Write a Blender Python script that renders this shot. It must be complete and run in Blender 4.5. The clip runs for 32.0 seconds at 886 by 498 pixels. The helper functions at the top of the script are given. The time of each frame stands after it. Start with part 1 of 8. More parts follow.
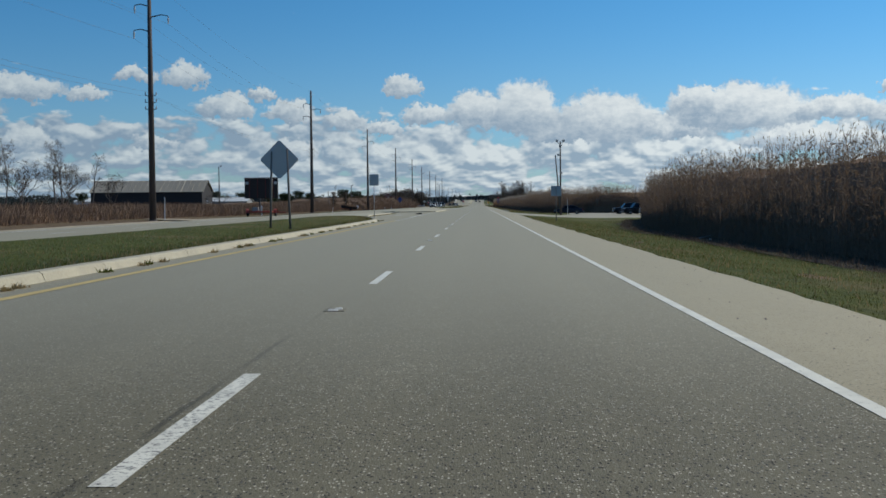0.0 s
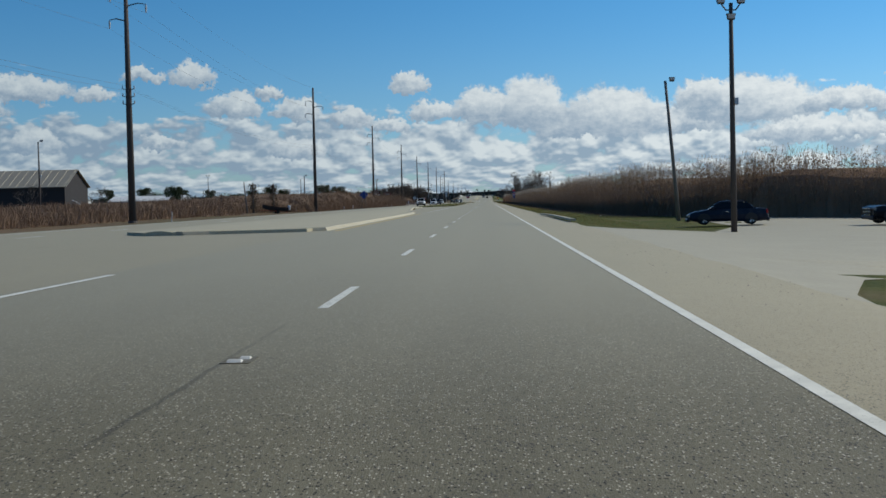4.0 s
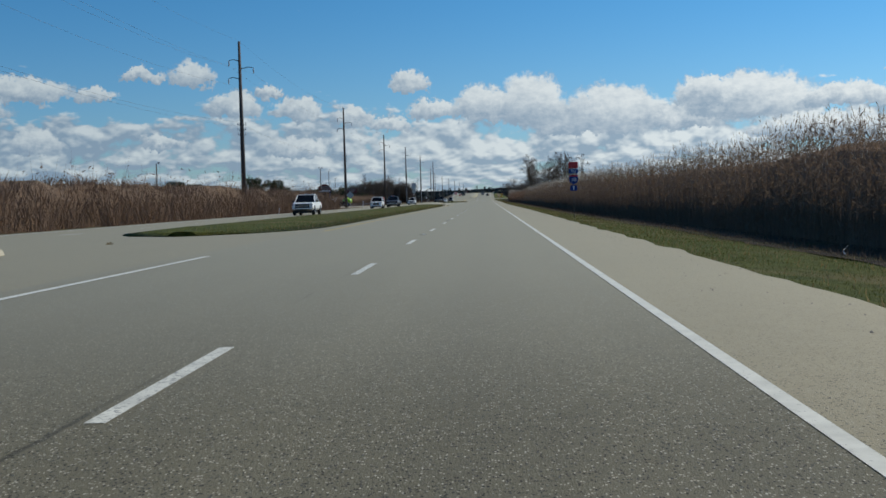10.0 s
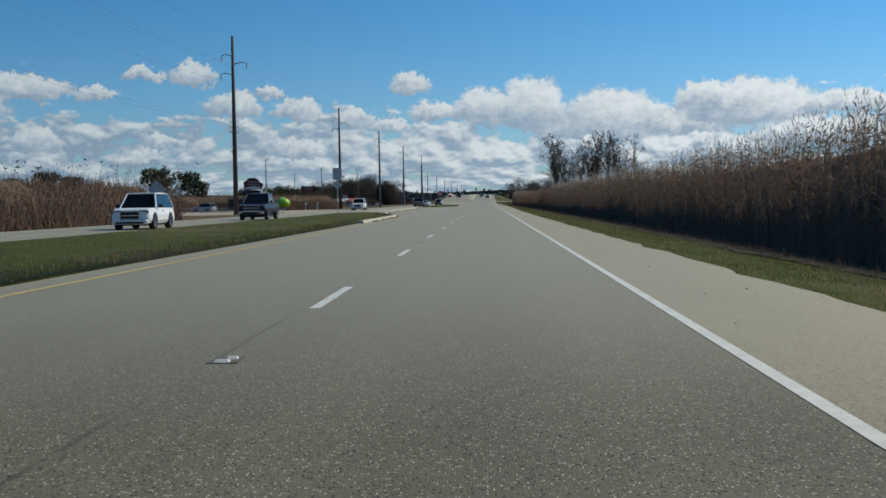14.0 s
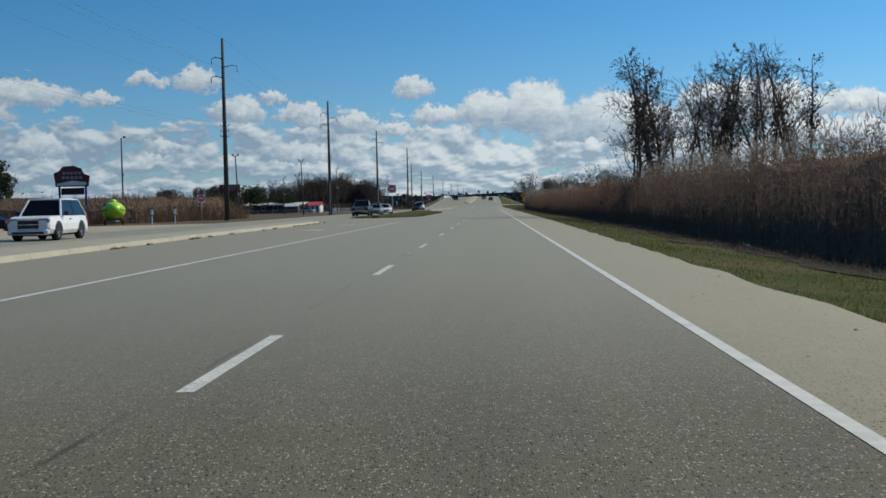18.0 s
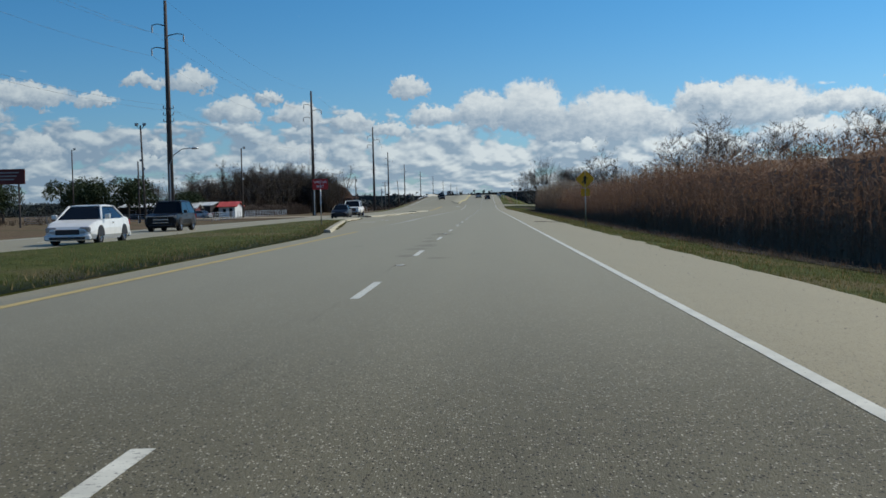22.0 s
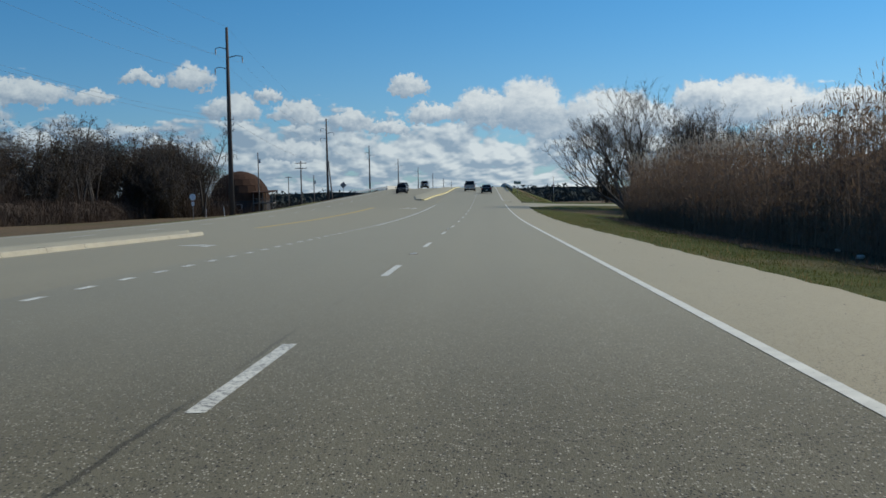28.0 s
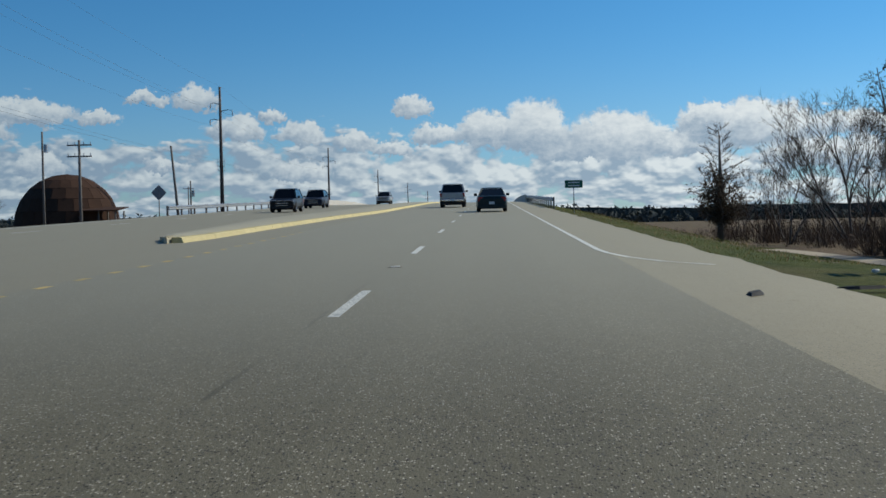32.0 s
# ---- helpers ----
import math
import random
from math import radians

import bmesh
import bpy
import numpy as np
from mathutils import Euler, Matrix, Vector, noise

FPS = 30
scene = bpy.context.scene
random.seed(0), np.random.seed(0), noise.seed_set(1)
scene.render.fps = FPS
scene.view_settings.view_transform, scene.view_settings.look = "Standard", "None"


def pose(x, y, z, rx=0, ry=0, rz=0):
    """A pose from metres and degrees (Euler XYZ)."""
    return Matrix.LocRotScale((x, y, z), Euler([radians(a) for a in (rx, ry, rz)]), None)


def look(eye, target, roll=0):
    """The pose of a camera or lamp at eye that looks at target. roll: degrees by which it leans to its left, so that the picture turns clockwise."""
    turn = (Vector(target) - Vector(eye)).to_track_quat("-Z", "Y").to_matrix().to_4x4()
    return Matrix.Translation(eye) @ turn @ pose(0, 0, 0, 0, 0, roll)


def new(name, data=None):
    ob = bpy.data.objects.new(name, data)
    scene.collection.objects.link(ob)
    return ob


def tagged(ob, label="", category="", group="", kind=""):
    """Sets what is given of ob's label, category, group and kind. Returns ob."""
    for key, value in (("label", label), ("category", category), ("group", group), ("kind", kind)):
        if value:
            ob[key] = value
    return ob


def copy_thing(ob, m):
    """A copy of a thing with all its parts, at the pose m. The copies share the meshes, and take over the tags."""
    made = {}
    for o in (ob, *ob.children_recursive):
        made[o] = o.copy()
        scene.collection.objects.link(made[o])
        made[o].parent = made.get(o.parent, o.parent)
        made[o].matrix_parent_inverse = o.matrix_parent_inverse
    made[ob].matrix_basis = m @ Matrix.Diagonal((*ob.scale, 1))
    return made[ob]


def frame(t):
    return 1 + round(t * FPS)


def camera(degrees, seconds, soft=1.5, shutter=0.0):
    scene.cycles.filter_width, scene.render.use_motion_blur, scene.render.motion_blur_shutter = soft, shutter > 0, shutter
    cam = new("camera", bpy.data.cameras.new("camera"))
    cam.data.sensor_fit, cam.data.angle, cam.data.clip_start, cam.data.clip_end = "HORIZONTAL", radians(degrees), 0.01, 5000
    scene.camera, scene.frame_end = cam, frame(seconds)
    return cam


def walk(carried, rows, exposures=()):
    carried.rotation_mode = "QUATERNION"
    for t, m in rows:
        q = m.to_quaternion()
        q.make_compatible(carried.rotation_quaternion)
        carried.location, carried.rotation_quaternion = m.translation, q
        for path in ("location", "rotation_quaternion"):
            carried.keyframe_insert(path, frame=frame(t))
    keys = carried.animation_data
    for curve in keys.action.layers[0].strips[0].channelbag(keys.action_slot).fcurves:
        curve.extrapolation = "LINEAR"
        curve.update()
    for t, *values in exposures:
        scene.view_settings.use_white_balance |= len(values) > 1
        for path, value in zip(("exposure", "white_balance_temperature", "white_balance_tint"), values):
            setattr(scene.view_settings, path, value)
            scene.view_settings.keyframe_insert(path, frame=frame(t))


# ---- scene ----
cam = camera(40.65, 32.0, soft=1.6, shutter=0.0)


def rise(y):
    """Height of the road's crown line: level, then a ramp up to the bridge."""
    if y < 940:
        return 0.0
    if y < 1040:
        return 0.026 * (y - 940) ** 2 / 200
    if y < 1150:
        return 1.3 + 0.026 * (y - 1040)
    q = min(y, 1290) - 1150
    return 4.16 + 0.026 * q - 0.026 * q * q / 160


EYE = 1.143
# seconds, x, y, yaw, pitch, roll
PATH = [
    (0.0, 1.52, 0.06, 1.74, -2.14, 0.49),
    (0.5, 1.57, 15.77, 1.81, -2.30, 0.58),
    (1.0, 1.63, 31.48, 1.77, -2.24, 0.66),
    (1.5, 1.64, 47.27, 1.85, -2.29, 0.38),
    (2.0, 1.66, 63.07, 1.88, -2.34, 0.60),
    (2.5, 1.72, 78.91, 1.94, -2.41, 1.09),
    (3.0, 1.79, 94.76, 1.95, -2.45, 1.57),
    (3.5, 1.80, 110.44, 2.04, -2.30, 1.40),
    (5.5, 1.70, 173.27, 2.11, -2.30, 0.94),
    (6.0, 1.69, 188.84, 2.04, -2.19, 0.91),
    (6.5, 1.72, 204.62, 1.92, -2.24, 1.67),
    (7.0, 1.77, 220.41, 1.93, -2.21, 1.92),
    (7.5, 1.85, 236.36, 1.81, -2.17, 2.07),
    (8.0, 1.95, 252.33, 1.74, -2.21, 1.62),
    (8.5, 2.02, 268.23, 1.74, -2.39, 1.50),
    (9.0, 2.07, 284.13, 1.80, -2.39, 1.58),
    (9.5, 2.09, 299.87, 2.08, -2.34, 1.49),
    (10.0, 2.09, 315.62, 2.16, -2.38, 1.60),
    (10.5, 2.03, 331.59, 2.36, -2.21, 1.33),
    (11.0, 1.95, 347.56, 2.46, -2.32, 0.67),
    (11.5, 1.88, 363.49, 2.26, -2.35, 1.20),
    (12.0, 1.83, 379.43, 2.17, -2.23, 1.03),
    (12.5, 1.84, 395.09, 2.06, -2.43, 1.25),
    (13.0, 1.87, 410.75, 2.09, -2.37, 1.17),
    (13.5, 1.87, 426.96, 2.08, -2.19, 0.85),
    (14.0, 1.87, 443.17, 2.14, -2.28, 0.94),
    (14.5, 1.87, 459.06, 2.16, -2.27, 1.16),
    (16.5, 1.83, 522.63, 2.26, -2.40, 1.83),
    (17.0, 1.84, 538.51, 2.25, -2.31, 1.85),
    (17.5, 1.89, 554.51, 2.22, -2.34, 1.79),
    (18.0, 1.92, 570.51, 2.32, -2.11, 1.32),
    (18.5, 1.87, 586.36, 2.42, -2.31, 1.19),
    (19.0, 1.80, 602.21, 2.41, -2.14, 1.35),
    (19.5, 1.75, 618.02, 2.39, -2.21, 1.80),
    (20.0, 1.72, 633.82, 2.30, -2.31, 1.84),
    (20.5, 1.69, 649.71, 2.31, -2.24, 1.51),
    (21.0, 1.66, 665.60, 2.39, -2.29, 1.08),
    (21.5, 1.66, 681.47, 2.22, -2.14, 1.21),
    (22.0, 1.66, 697.33, 2.14, -2.10, 1.44),
    (22.5, 1.68, 713.24, 2.14, -2.22, 1.24),
    (23.0, 1.70, 729.16, 2.28, -2.13, 1.23),
    (23.5, 1.72, 744.82, 2.42, -2.19, 1.08),
    (24.0, 1.74, 760.48, 2.31, -2.22, 1.72),
    (24.5, 1.74, 776.48, 2.32, -2.19, 1.44),
    (25.0, 1.70, 792.48, 2.36, -2.02, 1.06),
    (25.5, 1.69, 808.50, 2.39, -2.22, 0.78),
    (27.5, 1.63, 872.31, 2.12, -2.37, 1.37),
    (28.0, 1.63, 888.31, 2.09, -2.20, 1.34),
    (28.5, 1.64, 904.32, 2.07, -2.22, 1.41),
    (29.0, 1.64, 920.36, 2.20, -2.23, 1.48),
    (29.5, 1.59, 936.51, 2.43, -1.97, 0.90),
    (30.0, 1.53, 952.71, 2.43, -2.23, 0.51),
    (30.5, 1.48, 968.86, 2.32, -1.65, 0.44),
    (31.0, 1.45, 985.07, 2.30, -1.68, 0.57),
    (31.5, 1.49, 1001.23, 2.27, -1.55, 0.98),
    (32.0, 1.53, 1017.46, 2.26, -1.19, 1.19),
]

walk(cam, [(t, pose(x, y, rise(y) + EYE, 90 + p, r, w)) for t, x, y, w, p, r in PATH])

# ---------------------------------------------------------------- world and sun
SUN_EL, SUN_AZ = 39.0, 61.0          # azimuth clockwise from the road's direction (+y)
world = bpy.data.worlds.new("sky_world")
scene.world = world
world.use_nodes = True
scene.view_settings.exposure = 0.0


class Graph:
    """Small helper to write node trees as expressions."""

    def __init__(self, tree):
        self.t = tree
        tree.nodes.clear()

    def node(self, kind, **sets):
        n = self.t.nodes.new(kind)
        for k, v in sets.items():
            self.put(n.inputs[k], v)
        return n

    def put(self, socket, v):
        if isinstance(v, bpy.types.NodeSocket):
            self.t.links.new(v, socket)
        elif isinstance(v, bpy.types.Node):
            self.t.links.new(v.outputs[0], socket)
        else:
            socket.default_value = v

    def m(self, op, a, b=0.0, c=0.0, clamp=False):
        n = self.t.nodes.new("ShaderNodeMath")
        n.operation, n.use_clamp = op, clamp
        for s, v in zip(n.inputs, (a, b, c)):
            self.put(s, v)
        return n.outputs[0]

    def v(self, op, a, b=(0, 0, 0)):
        n = self.t.nodes.new("ShaderNodeVectorMath")
        n.operation = op
        self.put(n.inputs[0], a)
        self.put(n.inputs[1], b)
        return n.outputs[0]

    def mix(self, f, a, b, blend="MIX"):
        n = self.t.nodes.new("ShaderNodeMix")
        n.data_type, n.blend_type = "RGBA", blend
        self.put(n.inputs[0], f)
        self.put(n.inputs[6], a if isinstance(a, (bpy.types.NodeSocket, bpy.types.Node)) else (*a[:3], 1))
        self.put(n.inputs[7], b if isinstance(b, (bpy.types.NodeSocket, bpy.types.Node)) else (*b[:3], 1))
        return n.outputs[2]

    def ramp(self, f, lo, hi, a=0.0, b=1.0, smooth=True):
        n = self.t.nodes.new("ShaderNodeMapRange")
        n.interpolation_type = "SMOOTHSTEP" if smooth else "LINEAR"
        for s, v in zip(n.inputs, (f, lo, hi, a, b)):
            self.put(s, v)
        return n.outputs[0]

    def noise(self, vec, scale, detail=4.0, rough=0.55, dist=0.0):
        n = self.t.nodes.new("ShaderNodeTexNoise")
        for k, v in (("Vector", vec), ("Scale", scale), ("Detail", detail), ("Roughness", rough), ("Distortion", dist)):
            self.put(n.inputs[k], v)
        return n.outputs[0]

    def voronoi(self, vec, scale, feature="F1", out=0):
        n = self.t.nodes.new("ShaderNodeTexVoronoi")
        n.feature = feature
        self.put(n.inputs["Vector"], vec)
        self.put(n.inputs["Scale"], scale)
        return n.outputs[out]

    def xyz(self, vec):
        n = self.t.nodes.new("ShaderNodeSeparateXYZ")
        self.put(n.inputs[0], vec)
        return n.outputs

    def vec(self, x, y, z):
        n = self.t.nodes.new("ShaderNodeCombineXYZ")
        for s, v in zip(n.inputs, (x, y, z)):
            self.put(s, v)
        return n.outputs[0]


def build_sky():
    g = Graph(world.node_tree)
    sky = g.node("ShaderNodeTexSky")
    sky.sky_type, sky.sun_disc = "NISHITA", False
    sky.sun_elevation, sky.sun_rotation = radians(SUN_EL), radians(SUN_AZ)
    sky.air_density, sky.dust_density, sky.ozone_density = 1.0, 0.4, 2.2
    d = g.node("ShaderNodeTexCoord").outputs["Generated"]
    x, y, z = g.xyz(d)
    az = g.m("MULTIPLY", g.m("ARCTAN2", x, y), 57.2958)
    el = g.m("MULTIPLY", g.m("ARCSINE", z), 57.2958)
    # fair-weather cumulus: heaped along the horizon, single puffs above
    wx = g.m("MULTIPLY", g.m("SUBTRACT", g.noise(g.vec(az, el, 7.7), 1.1, 4.0, 0.6), 0.5), 1.5)
    wy = g.m("MULTIPLY", g.m("SUBTRACT", g.noise(g.vec(el, az, 1.3), 1.4, 4.0, 0.6), 0.5), 1.1)
    fx = g.m("MULTIPLY", g.m("SUBTRACT", g.noise(g.vec(az, el, 21.0), 3.6, 5.0, 0.65), 0.5), 0.75)
    fy = g.m("MULTIPLY", g.m("SUBTRACT", g.noise(g.vec(el, az, 15.0), 3.6, 5.0, 0.65), 0.5), 0.75)
    ax, ey = g.m("ADD", g.m("ADD", az, wx), fx), g.m("ADD", g.m("ADD", el, wy), fy)
    sunward = g.ramp(az, -24.0, 18.0, 0.0, 1.0)
    lumps = g.noise(g.vec(az, g.m("MULTIPLY", el, 1.7), 31.0), 1.5, 6.0, 0.62)

    def over(top, below):
        """Lays one cloud (cover, brightness) over those behind it."""
        c, l = top
        if below is None:
            return top
        cb, lb = below
        keep = g.m("SUBTRACT", 1.0, c)
        return g.m("ADD", c, g.m("MULTIPLY", cb, keep)), g.m("ADD", g.m("MULTIPLY", l, c), g.m("MULTIPLY", lb, keep))

    # broken field of low cumulus: bright where it thins out upwards, grey beneath
    def field(dz, da, detail):
        return g.noise(g.vec(g.m("MULTIPLY_ADD", az, 0.62, da), g.m("MULTIPLY_ADD", g.m("ADD", el, g.m("MULTIPLY", el, g.ramp(el, 0.0, 4.0, 0.55, 0.0))), 1.5, dz), 9.0), 0.95, detail, 0.52)

    dense = field(0.0, 0.0, 6.0)
    soft = field(0.0, 0.0, 3.5)
    relief = g.m("ADD", g.m("SUBTRACT", soft, field(0.55, 0.1, 3.5)), g.m("MULTIPLY", g.m("SUBTRACT", soft, field(0.2, 0.06, 3.5)), 1.2))
    lit = g.m("ADD", g.m("ADD", g.m("MULTIPLY", relief, 2.6), g.ramp(az, -22.0, 4.0, 0.22, 0.42)), g.m("MULTIPLY", g.m("SUBTRACT", lumps, 0.5), 0.5), clamp=True)
    rim = g.ramp(el, 3.0, 5.6, 0.34, 0.72)
    sheet = (g.ramp(g.m("SUBTRACT", dense, rim), 0.0, 0.11, 0.0, 0.95), lit)
    # single heaps above: azimuth, elevation of the flat base, half width, height, weight
    heaps = ((-21.6, 5.15, 2.7, .95, 1.0), (-24.5, 4.4, 3.0, 1.0, .9), (-18.2, 5.1, 1.2, .55, .9), (-13.85, 5.8, 1.2, 1.0, 1.0), (-16.1, 5.95, 1.15, .55, .95),
             (-11.9, 4.4, 1.5, 1.0, 1.0), (-10.3, 5.15, .7, .5, .9), (-8.95, 4.2, 1.2, .95, 1.0), (-6.4, 3.8, 1.2, .8, .95), (-3.6, 5.4, 1.1, .8, 1.0),
             (-2.5, 4.1, 1.4, .8, .95), (-4.6, 3.5, 1.2, .6, .9), (4.4, 3.3, 2.6, 1.2, .9), (-.1, 4.1, 1.7, 1.4, 1.0), (2.2, 4.0, 1.9, 2.05, 1.0), (6.0, 3.5, 2.6, 1.9, 1.0), (9.4, 3.3, 2.0, 1.0, .9),
             (12.4, 3.9, 3.6, 1.75, 1.0), (10.4, 4.4, 1.8, 1.15, 1.0), (16.6, 4.0, 2.2, .9, .95), (15.6, 2.7, 4.0, .9, .9), (19.2, 4.95, 1.0, .65, 1.0),
             (-20.8, 2.8, 1.3, .95, .9), (-15.2, 2.85, 1.2, .5, .9), (-9.0, 2.4, 1.5, .85, .9), (24.0, 4.6, 3.0, 1.5, 1.0), (-29.0, 5.0, 3.0, 1.4, 1.0))
    for a, e, w, h, k in heaps:
        dx = g.m("MULTIPLY", g.m("SUBTRACT", ax, a), 1 / w)
        up = g.m("MULTIPLY", g.m("SUBTRACT", ey, e), 1 / h)
        low = g.m("MULTIPLY", g.m("MINIMUM", up, 0.0), 2.6)
        r2 = g.m("ADD", g.m("MULTIPLY", dx, dx), g.m("ADD", g.m("MULTIPLY", g.m("MAXIMUM", up, 0.0), g.m("MAXIMUM", up, 0.0)), g.m("MULTIPLY", low, low)))
        b = g.m("MULTIPLY", g.m("SUBTRACT", 1.0, r2), k)
        lit = g.m("ADD", g.ramp(g.m("ADD", up, g.m("MULTIPLY", dx, 0.2)), -0.35, 0.7, 0.05, 0.92), g.m("MULTIPLY", g.m("SUBTRACT", lumps, 0.48), 1.25), clamp=True)
        sheet = over((g.ramp(b, -0.05, 0.40), lit), sheet)
    cover = g.m("MULTIPLY", sheet[0], g.ramp(el, 9.0, 12.0, 1.0, 0.0))
    lum = sheet[1]
    shade = g.mix(sunward, (0.215, 0.305, 0.405), (0.30, 0.40, 0.505))
    white = g.mix(sunward, (0.50, 0.575, 0.615), (0.73, 0.79, 0.81))
    cloud = g.mix(lum, shade, white)
    # clear air: deep blue above, paler at the horizon
    tint = g.mix(g.ramp(el, 0.0, 11.0), (0.425, 0.66, 0.95), (0.23, 0.585, 0.865))
    dim = g.node("ShaderNodeVectorMath")
    dim.operation = "SCALE"
    g.put(dim.inputs[0], sky.outputs[0])
    dim.inputs[3].default_value = 0.105
    clear = g.mix(1.0, dim.outputs[0], tint, "MULTIPLY")
    glow = g.ramp(az, -24.0, 22.0, 0.95, 1.14)
    clear = g.mix(1.0, clear, g.vec(glow, glow, glow), "MULTIPLY")
    mixed = g.mix(cover, clear, cloud)
    ground = g.mix(g.ramp(el, -1.0, 0.0), (0.12, 0.11, 0.09), mixed)
    bg = g.node("ShaderNodeBackground", Color=ground, Strength=1.0)
    out = g.node("ShaderNodeOutputWorld")
    g.t.links.new(bg.outputs[0], out.inputs[0])


build_sky()
sun = new("sun", bpy.data.lights.new("sun", "SUN"))
sun.data.energy, sun.data.angle, sun.data.color = 3.7, radians(0.53), (1.0, 0.945, 0.80)
_s = Vector((math.sin(radians(SUN_AZ)) * math.cos(radians(SUN_EL)), math.cos(radians(SUN_AZ)) * math.cos(radians(SUN_EL)), math.sin(radians(SUN_EL))))
sun.matrix_world = look(_s * 100, (0, 0, 0))

# ---------------------------------------------------------------- materials


def material(name, rough=0.7, metal=0.0, spec=0.4):
    """A new node material: its graph, its shader node and object-space coordinates."""
    mat = bpy.data.materials.new(name)
    mat.use_nodes = True
    g = Graph(mat.node_tree)
    bsdf = g.node("ShaderNodeBsdfPrincipled", Roughness=rough, Metallic=metal)
    bsdf.inputs["Specular IOR Level"].default_value = spec
    out = g.node("ShaderNodeOutputMaterial")
    g.t.links.new(bsdf.outputs[0], out.inputs[0])
    return mat, g, bsdf


def bump(g, bsdf, height, strength=0.3, dist=0.02):
    n = g.node("ShaderNodeBump", Height=height, Strength=strength, Distance=dist)
    g.t.links.new(n.outputs[0], bsdf.inputs["Normal"])


def where(g):
    return g.node("ShaderNodeNewGeometry").outputs["Position"]


def chance(g):
    return g.node("ShaderNodeObjectInfo").outputs["Random"]


def island(g):
    return g.node("ShaderNodeNewGeometry").outputs["Random Per Island"]


def simple(name, col, rough=0.6, metal=0.0, vary=0.12, scale=3.0, bumpy=0.0, spec=0.4, grain=0.0, glaze=0.0):
    """Plain coloured surface with soft blotches, fine grain and a little relief."""
    mat, g, b = material(name, rough, metal, spec)
    p = g.node("ShaderNodeTexCoord").outputs["Object"]
    big = g.noise(p, scale, 4.0)
    fine = g.noise(p, scale * 14, 3.0)
    f = g.m("ADD", g.m("MULTIPLY", g.m("SUBTRACT", big, 0.5), 2 * vary), g.m("MULTIPLY", g.m("SUBTRACT", fine, 0.5), vary + grain))
    c = g.mix(1.0, col, g.vec(*[g.m("ADD", 1.0, f)] * 3), "MULTIPLY")
    g.put(b.inputs["Base Color"], c)
    g.put(b.inputs["Roughness"], g.m("MULTIPLY_ADD", g.m("SUBTRACT", big, 0.5), 0.25, rough, clamp=True))
    if bumpy:
        bump(g, b, fine, bumpy, 0.02)
    if glaze:
        shine(g, b, [min(1.0, 1.35 * q) for q in col], glaze)
    return mat


SHINE = 0.6


def shine(g, b, col, most):
    """Worn flat tops that gloss towards the horizon."""
    low = g.node("ShaderNodeLayerWeight", Blend=0.5).outputs["Facing"]
    if isinstance(col, (list, tuple)):
        col = (*col[:3], 1.0)
    gloss = g.node("ShaderNodeBsdfAnisotropic", Color=col, Roughness=0.62)
    mx = g.node("ShaderNodeMixShader")
    g.put(mx.inputs[0], g.ramp(low, 0.80, 0.99, 0.0, most))
    g.t.links.new(b.outputs[0], mx.inputs[1])
    g.t.links.new(gloss.outputs[0], mx.inputs[2])
    for n2 in g.t.nodes:
        if n2.bl_idname == "ShaderNodeOutputMaterial":
            g.t.links.new(mx.outputs[0], n2.inputs[0])


